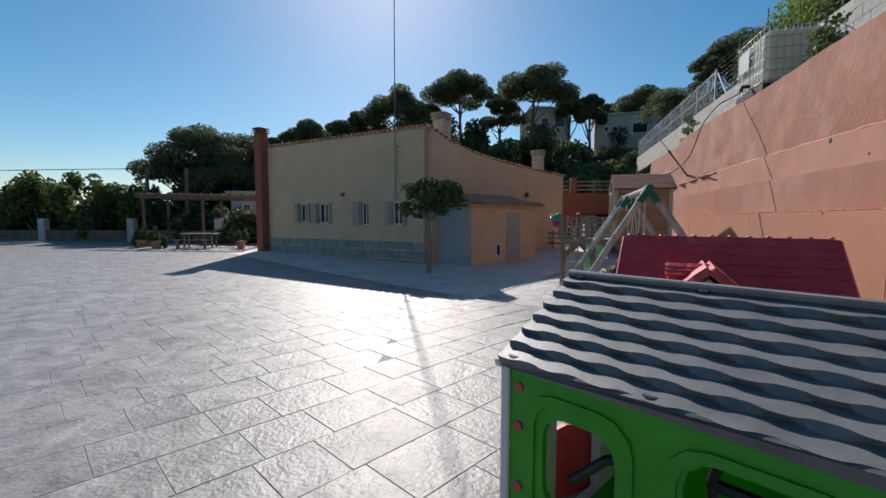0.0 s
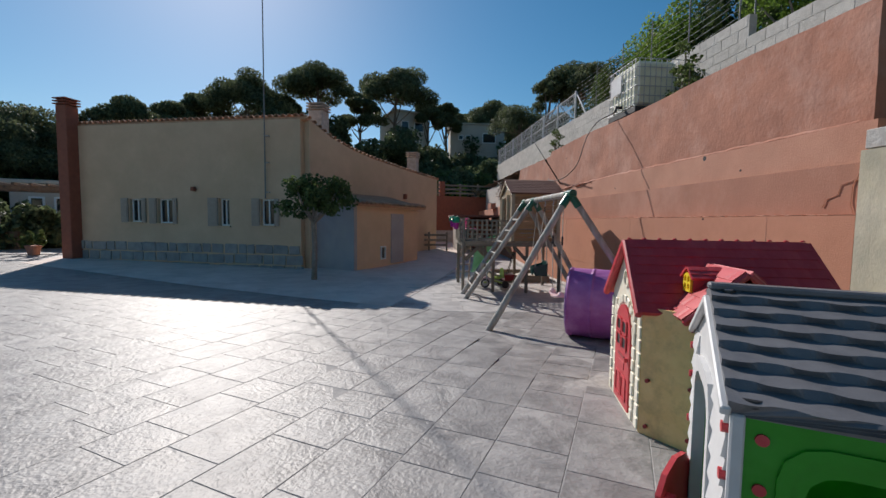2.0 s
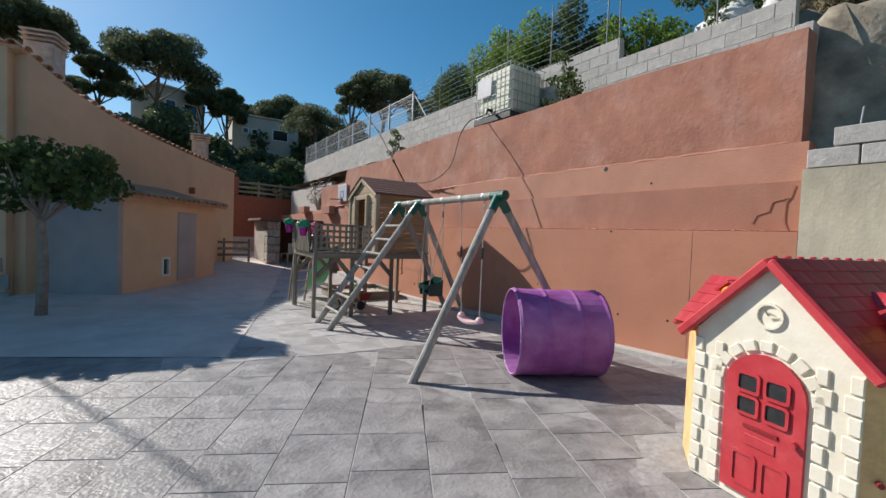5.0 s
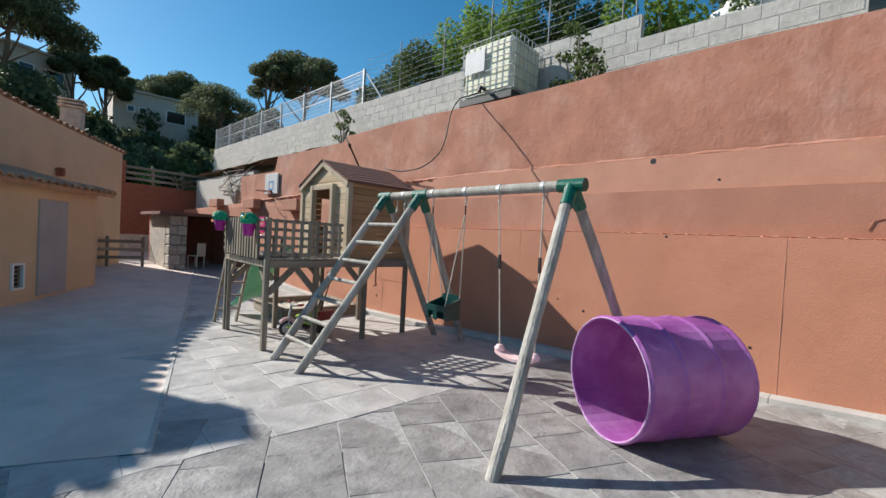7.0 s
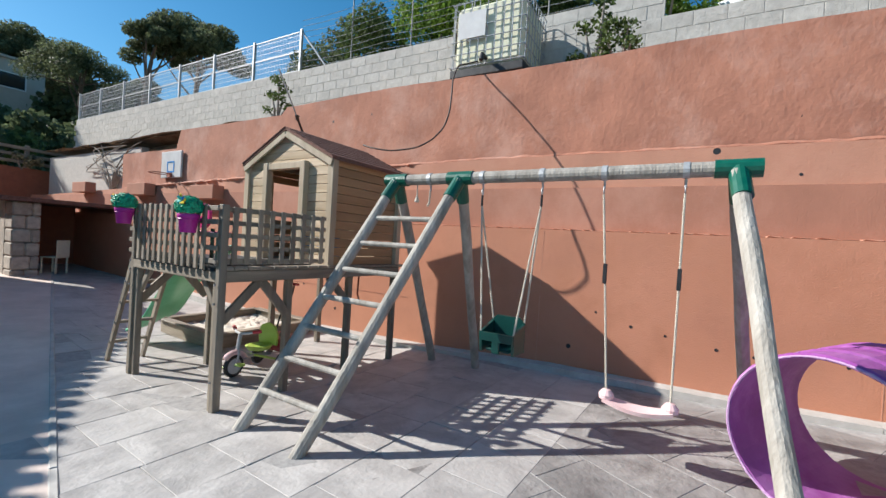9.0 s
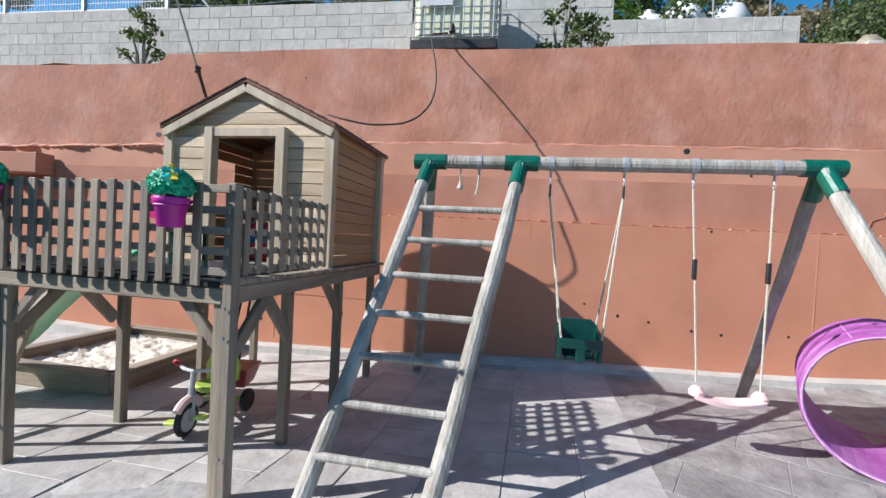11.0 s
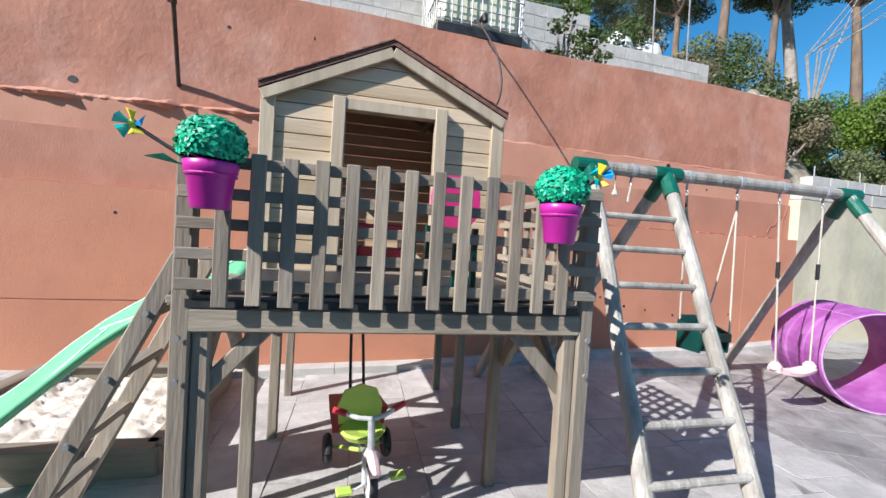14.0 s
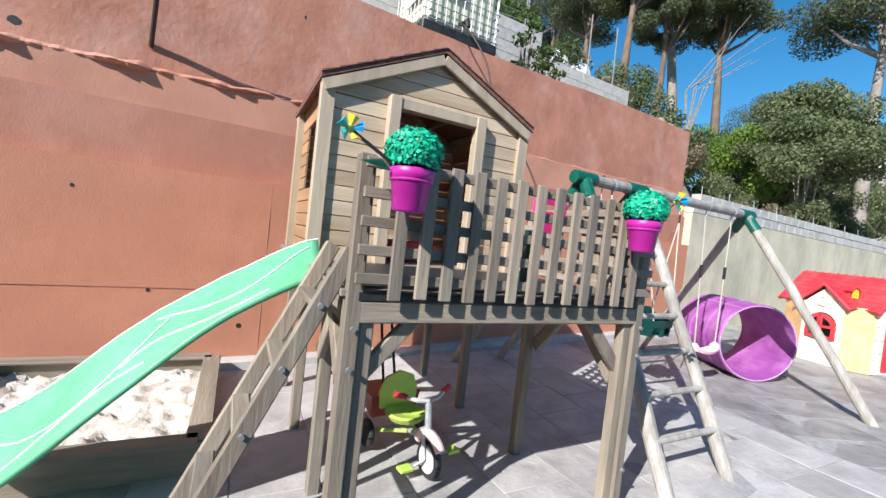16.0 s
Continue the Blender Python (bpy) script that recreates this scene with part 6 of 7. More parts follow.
def foliage(blobs, count, size, seed, flat=0.5):
    """Small leaf quads scattered on and in a set of ellipsoid clumps: (centre, radius x, radius z)."""
    rr = np.random.default_rng(seed)
    weights = np.array([b[1] ** 2 for b in blobs])
    pick = rr.choice(len(blobs), count, p=weights / weights.sum())
    c = np.array([b[0] for b in blobs], float)[pick]
    rad = np.array([(b[1], b[1], b[2]) for b in blobs], float)[pick]
    d = rr.normal(size=(count, 3))
    d /= np.linalg.norm(d, axis=1)[:, None]
    p = c + d * rad * (rr.random(count) ** 0.35)[:, None]
    t = rr.normal(size=(count, 3))
    t /= np.linalg.norm(t, axis=1)[:, None]
    b = np.cross(t, d + 0.6 * rr.normal(size=(count, 3)))
    b /= np.linalg.norm(b, axis=1)[:, None] + 1e-6
    s = (size * (0.6 + 0.8 * rr.random(count)))[:, None]
    quad = np.stack([p - t * s * 0.6, p + b * s * flat, p + t * s * 0.6, p - b * s * flat], 1).reshape(-1, 3)
    return quad.tolist(), [(4 * i, 4 * i + 1, 4 * i + 2, 4 * i + 3) for i in range(count)]


def pine(x, y, z, h, spread, seed, label="tall umbrella pine with a dark rounded crown", crown=0.45, lean=0.0, count=5200, bark="bark", leaf=1.0):
    rr = random.Random(seed)
    th = thing("pine_tree", pose(x, y, z), label, "tree", "pines")
    top = h * (1 - crown * 0.55)
    trunk = [(lean * (t ** 1.5) * h + 0.12 * math.sin(3 * t + seed), 0.1 * math.sin(2.2 * t + seed * 2), top * t - 0.5 * (1 - t)) for t in (i / 6 for i in range(7))]
    part("trunk", tube(trunk, [0.26 * h / 10 * (1 - 0.11 * i) for i in range(7)], 8), bark, th, smooth=True)
    blobs = []
    nb = 15
    for i in range(nb):
        a, rad = i * 2.4 + rr.uniform(-0.4, 0.4), spread * math.sqrt((i + 0.5) / nb) * rr.uniform(0.75, 1.0)
        zz = h * (1 - crown * (0.22 + 0.5 * (rad / spread) ** 2 + rr.uniform(-0.06, 0.14)))
        bx, by = trunk[-1][0] + rad * math.cos(a), trunk[-1][1] + rad * math.sin(a)
        sz = spread * rr.uniform(0.32, 0.48)
        blobs.append(((bx, by, zz), sz, sz * rr.uniform(0.5, 0.72)))
        if i % 2 == 0:
            st = Vector(trunk[rr.choice((3, 4, 5) if leaf == 1.0 else (5, 6))])
            e = Vector((bx, by, zz - sz * 0.2))
            part("limb", tube([st, st.lerp(e, 0.5) + Vector((0, 0, -0.05 * h * 0.3)), e], [0.09 * h / 10, 0.06 * h / 10, 0.025], 6), bark, th)
    part("crown", foliage(blobs, int(count * 3.2 / leaf ** 1.5), 0.045 * h * (0.5 if h > 7.9 else 0.56) * leaf, seed, 0.26), "pine", th)
    return th


def bush(name, x, y, z, blobs, mat, count, size, seed, label, category="shrub", stem=True, group=""):
    th = thing(name, pose(x, y, z), label, category, group)
    rr = random.Random(seed)
    part("crown", foliage(blobs, count, size, seed), mat, th)
    if stem:
        for b in blobs[:6]:
            part("stem", tube([(rr.uniform(-0.1, 0.1), rr.uniform(-0.1, 0.1), -0.15), (b[0][0] * 0.5, b[0][1] * 0.5, b[0][2] * 0.45), b[0]], [0.035, 0.025, 0.01], 6), "bark_grey", th)
    return th


def polar(az, dist, ex=0.0, ey=0.0):
    return ex + dist * math.sin(radians(az)), ey + dist * math.cos(radians(az))


rr2 = random.Random(61)
# ridge pines behind the house: bearing, distance, elevations of the crown's top and foot, half its width in degrees
for i, (az, dist, top, low, half) in enumerate([(-18.0, 46, 13.0, 8.6, 3.6), (-13.6, 50, 14.0, 9.4, 3.2), (-10.4, 53, 15.8, 11.0, 2.8), (-6.2, 50, 18.0, 12.6, 4.8), (-1.6, 56, 16.4, 12.0, 2.6), (2.4, 51, 19.7, 15.2, 4.9), (7.8, 56, 17.6, 12.8, 2.8), (12.0, 47, 20.5, 15.0, 5.3), (16.6, 56, 17.0, 13.0, 2.4), (22.0, 64, 15.0, 11.8, 2.2), (19.2, 58, 16.2, 12.6, 2.3), (25.2, 62, 16.1, 12.4, 3.5),
                                                   (29.4, 66, 14.2, 11.0, 2.4), (33.5, 60, 14.6, 11.0, 2.8), (-22.5, 44, 11.0, 7.0, 2.0)]):
    x, y = polar(az, dist)
    wide, zt, hh = dist * math.tan(radians(half)), 1.5 + dist * math.tan(radians(top)), 10.0
    deep = zt - 1.5 - dist * math.tan(radians(low))
    pine(x, y, zt - hh, hh, wide / 1.08, 10 + i, crown=max(0.24, (deep - 0.3 * wide) / (0.52 * hh)), count=7000)
    bx, by = polar(az + 1.8 * math.sin(i * 2.2), dist - 3)
    bush("bush", bx, by, 1.5 + dist * math.tan(radians(low - (2.2 if az < 5 else 3.8))) - 3.4, [((rr2.uniform(-4, 4), rr2.uniform(-2, 2), rr2.uniform(0.2, 2.4)), rr2.uniform(1.2, 1.9), rr2.uniform(1.0, 1.6)) for k9 in range(9)], "leaf_dark" if i % 2 else "pine", 6500, 0.26, 400 + i, "dense dark green bush on the hillside", group="hillside bushes")
# big pines to the west of the house
for i, (az, dist, el, sp, hh) in enumerate([(-30.6, 38, 7.0, 3.3, 8.6), (-25.8, 40, 6.6, 3.2, 8.6), (-22.5, 44, 5.0, 3.0, 7.4), (-28.2, 42, 4.6, 3.0, 7.0)]):
    x, y = polar(az, dist)
    pine(x, y, 1.5 + dist * math.tan(radians(el)) + 3.0 - hh, hh, sp * 1.1, 40 + i, crown=0.8, count=8000)
# pines on the slope to the north-east and east
pine(*polar(38.5, 33, -0.1, 6.9), 7.5, 8.2, 1.7, 60, "slim leaning pine above the mesh fence", 0.6, 0.05, 2600)
pine(*polar(43, 34, -0.1, 6.9), 7.0, 9.0, 3.0, 61, crown=0.5, count=5200)
pine(*polar(33, 46, -0.1, 6.9), 7.5, 8.0, 3.4, 62, count=4200)


def hill_z(x, y):
    p = WALL.inverted() @ Vector((x, y, 0))
    return slope(p.y, p.x)


# bearing and distance from the north end of the yard, height, spread, lean, bark
for i, (az, dist, hh, sp, ln, crown, bark) in enumerate([(156.0, 17, 9.5, 1.7, 0.02, 0.4, "bark"), (159.6, 18, 8.0, 1.3, 0.0, 0.34, "bark"), (162.2, 19, 10.5, 1.6, 0.10, 0.3, "bark_grey"), (166.2, 21, 9.6, 2.0, 0.02, 0.36, "bark"),
                                                         (179.0, 21, 10.5, 2.6, -0.03, 0.36, "bark_grey"), (151.0, 20, 9.0, 2.0, 0.0, 0.4, "bark"), (172.0, 34, 8.0, 3.0, 0.0, 0.4, "bark"), (146.0, 24, 9.0, 2.4, 0.0, 0.4, "bark"), (186.0, 30, 9.0, 2.6, 0.0, 0.4, "bark"), (138.0, 22, 8.5, 2.0, 0.0, 0.4, "bark")]):
    x, y = polar(az, dist, 2.0, 12.5)
    pine(x, y, hill_z(x, y) - 0.1, hh, sp, 70 + i, "pine with a bare trunk on the rocky slope", crown, ln, 2300, bark, 0.45)
dead = thing("dead_branch", pose(*polar(163.5, 17.5, 2.0, 12.5), 7.2), "bare grey dead branches among the pines", "branch")
for i in range(7):
    rr = random.Random(50 + i)
    part("branch", tube([(0, 0, -1.5), (rr.uniform(-0.6, 0.2), 0.2, 0.3), (rr.uniform(-2.4, -0.8), rr.uniform(-0.6, 0.6), 1.0 + 0.28 * i)], [0.03, 0.02, 0.006], 6), "bark_grey", dead)
bx, by = polar(175.0, 17.5, 2.0, 12.5)
rr = random.Random(88)
bush("round_pine", bx, by, hill_z(bx, by) - 0.2, [((1.75 * math.cos(k9 * 2.4) * math.sqrt(k9 / 32), 1.75 * math.sin(k9 * 2.4) * math.sqrt(k9 / 32), 4.3 - 2.0 * (k9 / 32) + rr.uniform(-0.6, 0.3)), rr.uniform(0.5, 0.8), rr.uniform(0.35, 0.6)) for k9 in range(33)], "scrub", 42000, 0.065, 88, "broad rounded green pine bush on the slope", "tree")
# shrubs behind the block wall and on the ledge
SH = random.Random(21)


def shrub_blobs(n, w, h, seed):
    rr = random.Random(seed)
    return [((rr.uniform(-w, w), rr.uniform(-w, w), h * rr.uniform(0.25, 0.85)), rr.uniform(0.3, 0.5) * w, rr.uniform(0.2, 0.3) * h) for _ in range(n)]


for i, (o, u, w2, h2, mt) in enumerate([(2.6, 8.6, 0.9, 2.2, "leaf"), (2.9, 7.2, 1.0, 2.6, "leaf_bright"), (2.6, 6.0, 0.9, 2.4, "leaf_bright"), (2.8, 4.8, 0.9, 2.2, "leaf"), (3.0, 3.4, 0.9, 1.7, "leaf"), (2.7, 10.0, 0.9, 1.5, "leaf_dark"), (2.6, 2.2, 0.7, 1.2, "leaf_bright"), (3.2, 0.9, 0.8, 1.6, "leaf"), (2.4, 14.0, 0.5, 0.6, "leaf"), (2.4, 17.0, 0.5, 0.6, "leaf"),
                                         (3.6, -3.4, 1.2, 1.6, "scrub"), (3.1, -4.8, 0.9, 1.5, "scrub"), (2.6, -7.0, 1.0, 1.4, "scrub"), (4.0, -9.0, 1.7, 2.9, "leaf_bright"), (2.0, -11.6, 1.4, 1.9, "scrub"), (2.2, -15.4, 1.9, 2.4, "scrub"), (2.6, -18.5, 2.2, 3.0, "scrub"), (5.0, -16, 2.4, 3.6, "leaf_dark"), (3.4, -10.2, 1.7, 3.0, "scrub"), (2.6, -13.0, 1.6, 2.2, "scrub"), (4.8, -6.2, 1.2, 1.9, "scrub"), (1.5, -4.6, 0.4, 0.5, "scrub"), (1.4, -6.4, 0.6, 1.0, "dry"), (1.3, -9.0, 0.7, 1.2, "scrub"), (5.6, -11.5, 2.0, 3.6, "leaf"), (1.9, -2.2, 0.35, 0.5, "dry"), (4.4, -0.6, 1.0, 1.5, "dry"), (2.3, -0.7, 0.5, 0.7, "dry"), (1.3, -0.85, 0.3, 0.4, "dry"), (3.8, -3.6, 1.1, 2.2, "leaf"), (3.3, -1.2, 0.8, 1.2, "dry"), (5.4, -4.6, 1.5, 2.8, "scrub"), (2.5, -4.0, 0.6, 1.0, "dry"), (2.2, -5.4, 0.6, 0.9, "scrub"), (6.2, -2.2, 1.5, 2.6, "leaf_dark")]):
    p = WALL @ Vector((o, u, slope(u, o)))
    bush("shrub", p.x, p.y, p.z - 0.1, shrub_blobs(9, w2, h2, 30 + i), mt, int(3400 * w2 * h2), 0.058, 50 + i, "leafy shrub on the terrace above the wall" if mt != "dry" else "dry scrub on the stony slope", group="terrace shrubs")
for o, u, h2 in ((0.9, 2.95, 1.15), (0.8, 9.6, 0.9), (0.75, 2.6, 0.6)):
    p = WALL @ Vector((o, u, 3.82))
    bush("sapling", p.x, p.y, p.z, [((0.12 * math.sin(k9 * 2.1) * (1.6 - k9 / 6), 0.16 * math.cos(k9 * 2.1) * (1.6 - k9 / 6), h2 * (0.25 + k9 * 0.13)), 0.16, 0.10) for k9 in range(7)], "leaf", 520, 0.05, 90 + int(h2 * 10), "small conifer sapling growing on the wall's ledge", "sapling")
# climbing bare vine on the far block wall
vine = thing("bare_vine", WALL @ pose(0.55, 17.0, 0), "leafless twisted vine on the block wall", "vine")
for i in range(9):
    rr = random.Random(i)
    part("branch", tube(spline([(0.15, 0, 2.3), (0.1, rr.uniform(-0.8, 0.8), 2.9), (0.1, rr.uniform(-1.6, 1.8), 3.3 + rr.uniform(-0.3, 0.5)), (0.08, rr.uniform(-2.2, 2.6), 3.6 + rr.uniform(-0.5, 0.6))], 4), [0.03 - 0.0018 * k9 for k9 in range(13)], 6), "bark_grey", vine)
# small tree in front of the house
tz = gz(-0.45, 13.0)
st = thing("small_tree", pose(-0.45, 13.0, tz), "small clipped tree with a rounded leafy crown before the house", "tree")
part("trunk", tube([(0, 0, -0.1), (0.03, 0.02, 0.9), (-0.02, 0, 1.7), (0.05, 0.03, 2.2)], [0.085, 0.07, 0.055, 0.03], 10), "bark_grey", st, smooth=True)
tb2 = [((0.14 + 0.86 * math.cos(k9 * 2.4) * math.sqrt(k9 / 17), 0.86 * math.sin(k9 * 2.4) * math.sqrt(k9 / 17), 2.48 + 0.34 * math.sin(k9 * 1.7) - 0.25 * k9 / 17), 0.36, 0.25) for k9 in range(18)]
for b in tb2[::2]:
    part("limb", tube([(0, 0, 1.6), (b[0][0] * 0.5, b[0][1] * 0.5, 1.95), b[0]], [0.035, 0.025, 0.01], 6), "bark_grey", st)
part("crown", foliage(tb2, 3000, 0.085, 7), "leaf", st)
# vegetation beyond the far brown wall
for i, (x, y, z, w2, h2, mt) in enumerate([(6.5, 29.5, 2.6, 1.4, 2.6, "leaf_dark"), (9.2, 30, 3.0, 1.6, 2.6, "leaf_bright"), (11.5, 31, 3.0, 1.8, 3.4, "leaf_dark"), (8.0, 34, 3.0, 2.4, 3.0, "leaf_dark"), (12.5, 35, 3.6, 2.6, 3.0, "leaf"), (5.0, 36, 3.0, 2.6, 3.4, "leaf_dark"), (1.5, 40, 4, 3.2, 5.0, "leaf_dark"), (-4, 40, 3.5, 3.4, 5.0, "leaf_dark"), (17, 38, 4.4, 3, 3.4, "leaf_dark"), (22, 44, 6, 4, 4, "leaf_dark"), (10, 44, 5, 4, 5, "leaf_dark"), (-10, 42, 1.5, 3.5, 5.0, "leaf_dark"), (16, 46, 6.0, 3.5, 4, "leaf_dark"), (26, 52, 8, 4, 6, "leaf_dark"), (4, 48, 6, 4, 6, "leaf_dark")]):
    bush("bush", x, y, z - 0.8, shrub_blobs(10, w2, h2, 130 + i), mt, int(1300 * w2), 0.08 * w2 + 0.05, 150 + i, "dense dark green bush on the hillside", group="hillside bushes")
dry = bush("dry_plant", 10.6, 26.3, 3.1, shrub_blobs(6, 0.4, 0.6, 5), "dry", 500, 0.09, 5, "dry yellowish plant on top of the garden wall")

# ---- villas on the hill ----


def villa(x, y, z, w2, d2, h2, rot, wins, label):
    th = thing("villa", pose(x, y, z, 0, 0, rot), label, "house")
    part("wall", box(0, w2, 0, d2, -3, h2), "far_wall", th)
    part("roof", box(-0.3, w2 + 0.3, -0.3, d2 + 0.3, h2, h2 + 0.22, 0.03), "far_wall", th)
    for wx, wz, ww, wh in wins:
        wn2 = part("window", holed([(wx - 0.1, wz - 0.1), (wx + ww + 0.1, wz - 0.1), (wx + ww + 0.1, wz + wh + 0.1), (wx - 0.1, wz + wh + 0.1)], [[(wx, wz), (wx + ww, wz), (wx + ww, wz + wh), (wx, wz + wh)]], "y", -0.08, 0.0), "white_frame", th)
        part("pane", box(wx, wx + ww, -0.02, -0.005, wz, wz + wh), "glass", wn2)
    return th


villa(11.6, 53.0, 9.6, 4.6, 6, 5.8, 8, [(0.8, 3.6, 0.9, 1.0), (2.6, 3.6, 1.2, 1.0), (1.8, 0.6, 1.6, 1.4)], "pale two-storey villa among pines on the hill")
villa(20.0, 55.5, 8.8, 7.6, 6, 6.2, -18, [(1.2, 4.2, 0.5, 0.5), (2.2, 4.2, 0.5, 0.5), (4.6, 3.8, 1.7, 1.2)], "pale flat-roofed villa on the wooded hill")
villa(5.6, -27.5, 6.2, 7.0, 6, 4.2, 180, [(1.2, 1.4, 1.2, 1.0), (4.2, 1.4, 1.2, 1.0)], "white house beyond the wooded slope")
villa(28.2, 57, 9.2, 4.0, 5, 3.6, -25, [(0.8, 1.4, 0.9, 1.0), (2.2, 1.4, 0.9, 1.0)], "small pale house on the hill")

# ---- west side of the yard ----
gw = thing("wall_garden", pose(-34, 24.6, 0.35, 0, 0, 0), "low dark garden wall along the yard's far edge", "wall", kind="structure")
part("wall_face", box(0, 21.5, 0, 0.2, -0.9, 0.45), "bark", gw)
for x in (9.9, 15.2, 20.4):
    part("pillar", box(x, x + 0.4, -0.08, 0.3, -0.9, 1.15, 0.02), "pale_concrete", gw)
for i in range(24):
    x = -33 + i * 0.92
    bush("hedge_bush", x, 26.6 + 0.8 * math.sin(i * 1.9), -0.4, shrub_blobs(11, 1.3, (3.6 if x < -18.5 else 2.2) + 0.8 * math.sin(i * 2.3), 200 + i), "leaf_dark" if i % 3 else "leaf", 3600, 0.2, 220 + i, "dark green hedge bush beyond the yard", group="hedge")
for i in range(20):
    bush("hedge_bush", -38 + i * 1.75, 35 + 2 * math.sin(i * 1.7), -0.5, shrub_blobs(11, 1.8, 4.4 + 1.2 * math.sin(i * 1.3), 260 + i), "leaf_dark" if i % 2 else "leaf", 2600, 0.26, 270 + i, "dark green hedge bush beyond the yard", group="hedge")
wh2 = villa(-15.6, 30.5, 0.0, 5.0, 5, 3.3, 5, [(0.9, 0.9, 0.5, 1.6), (2.0, 0.9, 0.5, 1.6)], "low white house beyond the garden")
for x, y, hh in ((-19.2, 27.0, 5.0), (-16.4, 26.6, 4.9)):
    tp = thing("wooden_pole", pose(x, y, -0.2), "dark wooden utility pole", "pole", "poles")
    part("shaft", tube([(0, 0, -0.3), (0, 0, hh)], [0.13, 0.10], 10), "bark", tp)
cb = part("overhead_cable", tube(spline([(-60, 30, 5.6), (-40, 28.4, 4.7), (-19.2, 27.0, 4.7), (-17.8, 26.8, 4.2), (-16.4, 26.6, 4.6)], 6), 0.025, 6), "black")
tagged(cb, "thin sagging overhead cable between poles", "cable")
pg = thing("pergola", pose(-16.3, 22.4, 0, 0, 0, 8), "dark timber pergola over the terrace", "pergola")
for x in (0, 3.0, 6.0):
    for y in (0, 2.6):
        part("post", box(x, x + 0.12, y, y + 0.12, -0.2, 2.6, 0.01), "bark", pg)
for y in (0, 2.6):
    part("beam", box(-0.3, 6.4, y - 0.02, y + 0.14, 2.6, 2.75, 0.01), "bark", pg)
for i in range(13):
    part("rafter", box(-0.2 + i * 0.53, -0.1 + i * 0.53, -0.3, 3.0, 2.75, 2.87, 0.01), "bark", pg)
tbx = thing("garden_table", pose(-12.6, 21.4, gz(-12.6, 21.4), 0, 0, 10), "dark garden table on the terrace", "table")
part("tabletop", box(-0.8, 0.8, -0.4, 0.4, 0.7, 0.75, 0.01), "wood_x", tbx)
for x in (-0.7, 0.62):
    for y in (-0.32, 0.26):
        part("leg", box(x, x + 0.07, y, y + 0.07, 0, 0.7), "wood", tbx)
bn = thing("garden_bench", pose(-12.6, 20.6, gz(-12.6, 20.6), 0, 0, 10), "dark wooden bench beside the garden table", "bench")
part("seat", box(-0.75, 0.75, -0.15, 0.15, 0.41, 0.45, 0.01), "wood_x", bn)
for x in (-0.65, 0.6):
    part("leg", box(x, x + 0.05, -0.13, 0.13, 0, 0.41), "wood", bn)
for i, (x, y) in enumerate(((-15.4, 21.0), (-14.2, 20.4), (-10.6, 21.6))):
    pt = thing("potted_plant", pose(x, y, gz(x, y)), "leafy plant in a terracotta pot on the terrace", "potted plant", "potted plants")
    part("pot", lathe([(0.17, 0), (0.24, 0.32), (0.27, 0.33), (0.27, 0.38), (0.22, 0.38)], 16), "terracotta_dark", pt)
    part("leaves", foliage(shrub_blobs(6, 0.3, 1.0, 300 + i), 500, 0.1, 310 + i), "leaf", pt)
cp = thing("potted_plant", T2 @ pose(4.9, -0.75, gz(4.0, 18.6)), "spiky dark plant in a dark pot beside the lean-to", "potted plant", "potted plants")
part("pot", lathe([(0.15, 0), (0.2, 0.35), (0.22, 0.4), (0.18, 0.4)], 14), "black", cp)
part("leaves", foliage([((0, 0, 0.55), 0.22, 0.25), ((0.1, 0.1, 0.75), 0.2, 0.2)], 260, 0.16, 5, 0.2), "leaf_dark", cp)

# ---- stamped paving, last: two fields of staggered rows ----
TW = 0.5
LEN = [0.42, 0.5, 0.62, 0.72]
DRIVE_IN = [(0.45, 8.95), (11.3, 26.5), (-9.0, 26.5), (-9.0, 18.75)]
rt = random.Random(77)
stone_me = {}
GAP = 0.003
PB, PN = Vector((0.97, 8.09, 0)), Vector((0.3256, 0.9455, 0))


def stone_mesh(n, mat):
    if (n, mat) not in stone_me:
        b = box(GAP, TW - GAP, GAP, n - GAP, -0.03, 0.0, 0.0025)
        me = bpy.data.meshes.new("paving_stone")
        b.to_mesh(me)
        b.free()
        me.materials.append(M[mat])
        stone_me[(n, mat)] = me
    return stone_me[(n, mat)]


def inside(p, poly):
    return all((b[0] - a[0]) * (p.y - a[1]) - (b[1] - a[1]) * (p.x - a[0]) >= 0 for a, b in zip(poly, poly[1:] + poly[:1]))


paving = thing("paving", pose(0, 0, 0), "grey stamped concrete paving laid in staggered rows", "paving", kind="structure")


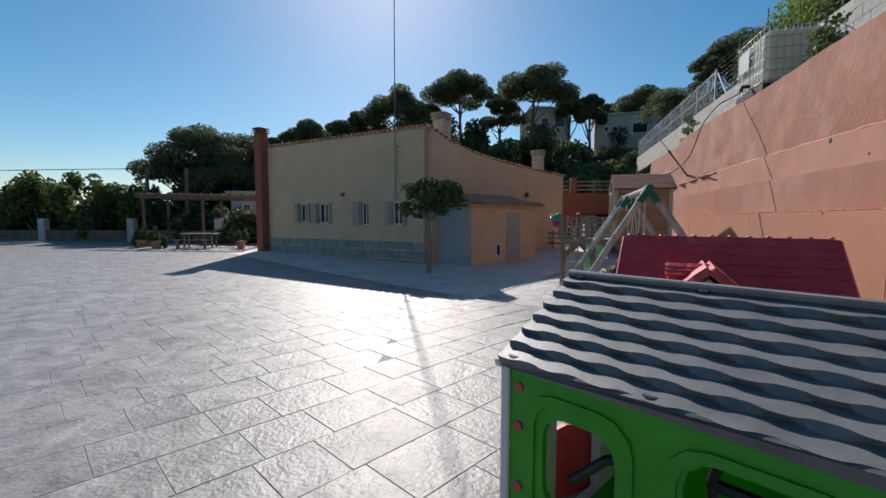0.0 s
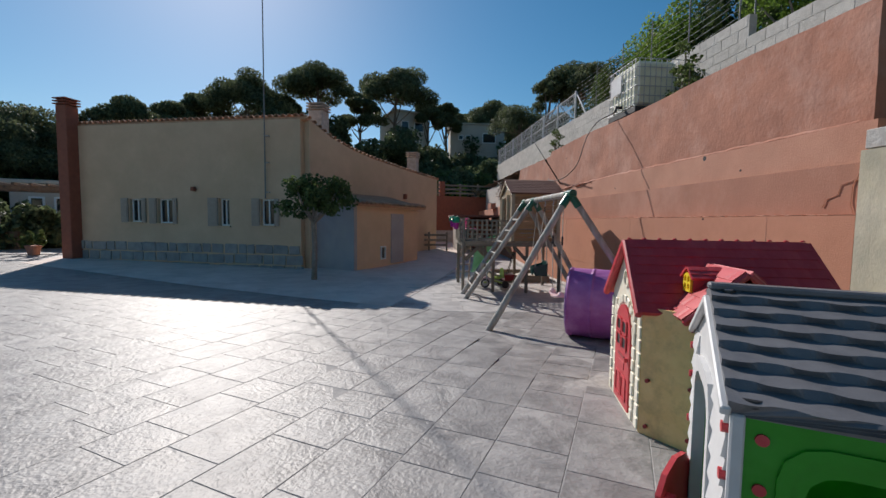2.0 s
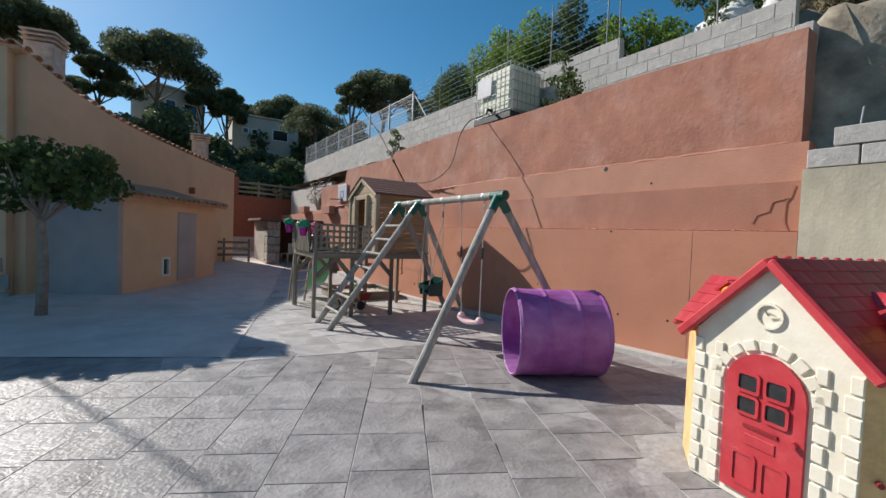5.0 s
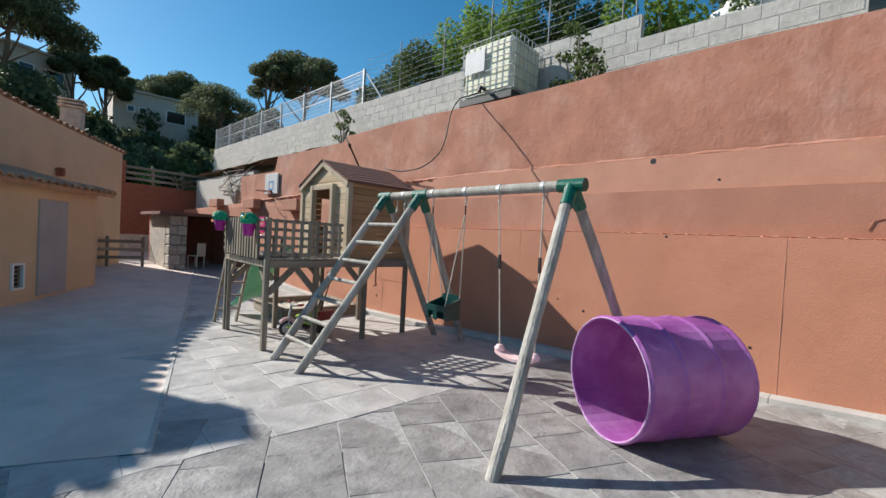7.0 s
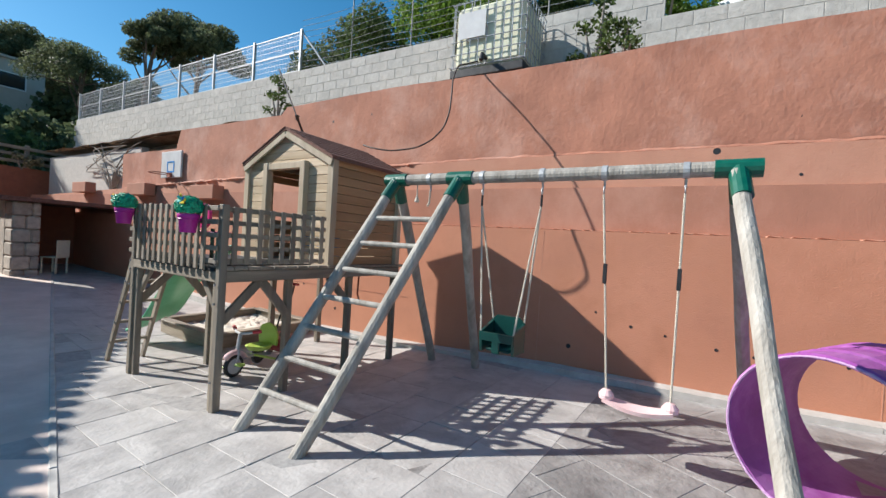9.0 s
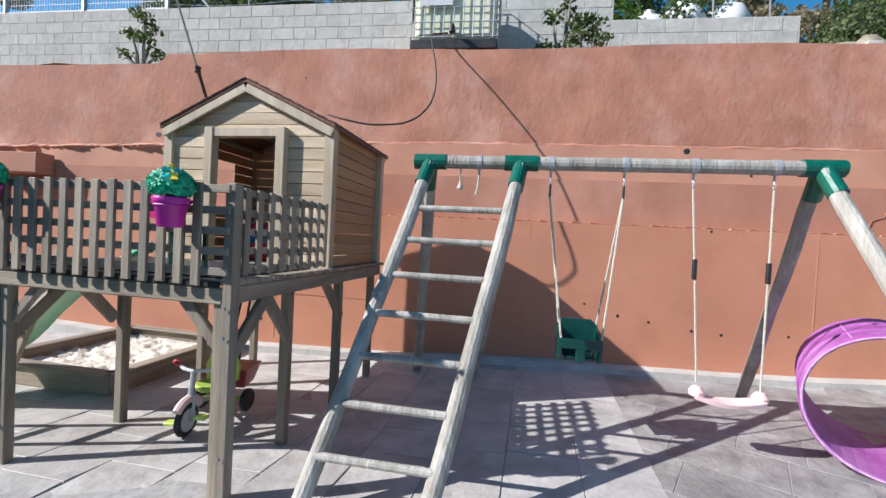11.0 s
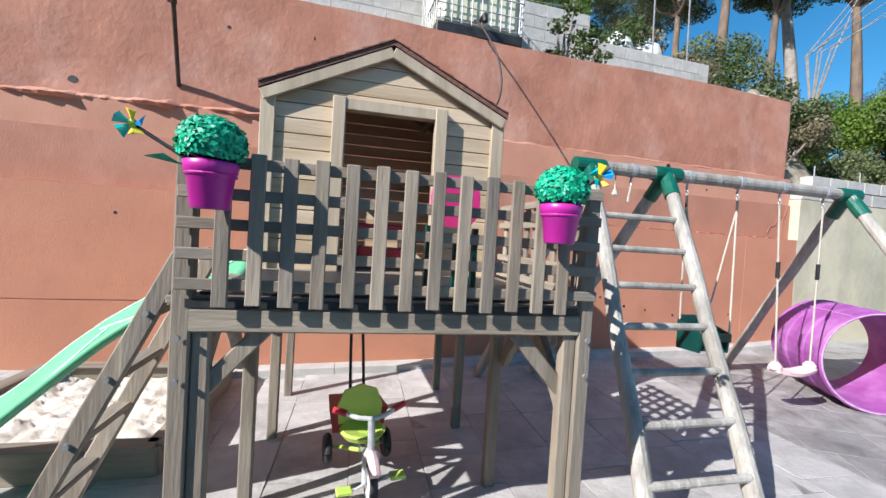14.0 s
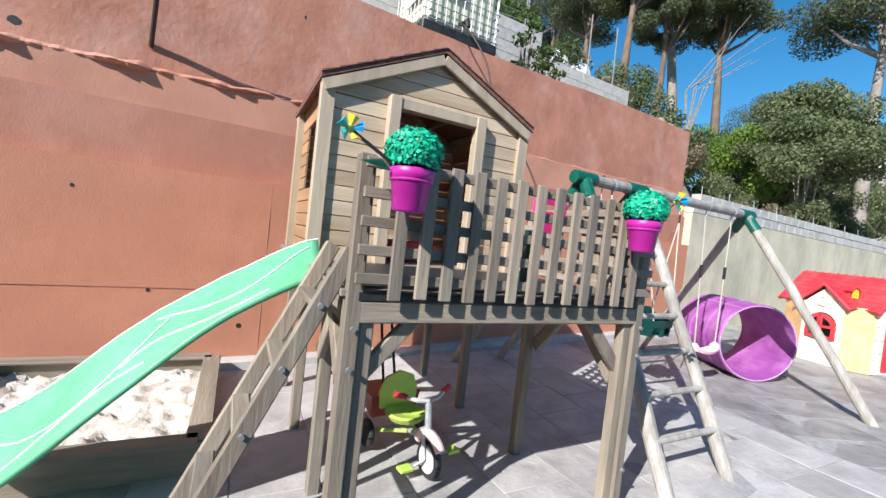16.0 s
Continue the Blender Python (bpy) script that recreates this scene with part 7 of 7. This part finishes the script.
def lay(org, du, dv, rows, mat, lift, keep, near, most):
    """Rows of stones along du, stepped by dv; those in the near stretch are stones of their own."""
    fv, ff, count = [], [], 0
    up = dv.cross(du).z
    for row in rows:
        pos = -40.0 + rt.uniform(0, 0.5)
        while pos < 34:
            n = rt.choice(LEN)
            c = org + dv * (row + 0.5) * TW + du * (pos + n / 2)
            if -33 < c.x and -13 < c.y < 25.5 and (WALL.inverted() @ c).x < -0.02 and not inside(c, DRIVE_IN) and keep(c):
                o = org + dv * row * TW + du * pos
                if near(c) and count < most:
                    count += 1
                    ob = new("paving_stone", stone_mesh(n, mat))
                    ob.parent = paving
                    h0, h1, h2 = gz(o.x, o.y), gz(o.x + dv.x * TW, o.y + dv.y * TW), gz(o.x + du.x * n, o.y + du.y * n)
                    X, Y = Vector((dv.x, dv.y, (h1 - h0) / TW)).normalized(), Vector((du.x, du.y, (h2 - h0) / n)).normalized()
                    mm = Matrix((X, Y, X.cross(Y).normalized())).transposed().to_4x4()
                    mm.translation = (o.x, o.y, h0 + lift + rt.uniform(-0.0004, 0.0004))
                    ob.matrix_world = mm
                else:
                    k0 = len(fv)
                    for dx, dy, dz in ((GAP, GAP, 0), (TW - GAP, GAP, 0), (TW - GAP, n - GAP, 0), (GAP, n - GAP, 0), (0, 0, -0.004), (TW, 0, -0.004), (TW, n, -0.004), (0, n, -0.004)):
                        p = o + dv * dx + du * dy
                        fv.append((p.x, p.y, gz(p.x, p.y) + dz + lift))
                    ff += [(k0, k0 + 3, k0 + 2, k0 + 1), (k0, k0 + 1, k0 + 5, k0 + 4), (k0 + 1, k0 + 2, k0 + 6, k0 + 5), (k0 + 2, k0 + 3, k0 + 7, k0 + 6), (k0 + 3, k0, k0 + 4, k0 + 7)]
            pos += n
    if up < 0:
        ff = [f[::-1] for f in ff]
    tagged(part("paving_field", (fv, ff), mat + "_far", paving, "grey stamped concrete stones"), kind="stuff")


def second(c):
    return (c - PB).dot(PN) > 0 and c.x > 0.3


lay(Vector((0.0, 3.0, 0)), DU, DV, range(-62, 40), "tile", 0.0, lambda c: not second(c - PN * 0.42), lambda c: -2.2 < c.x < 4.0 and 1.4 < c.y < 8.6, 170)
lay(PB, Vector((-PN.y, PN.x, 0)), PN, range(0, 40), "tile_pale", 0.003, second, lambda c: 0.5 < c.x < 5.6 and 7.0 < c.y < 14.0, 120)
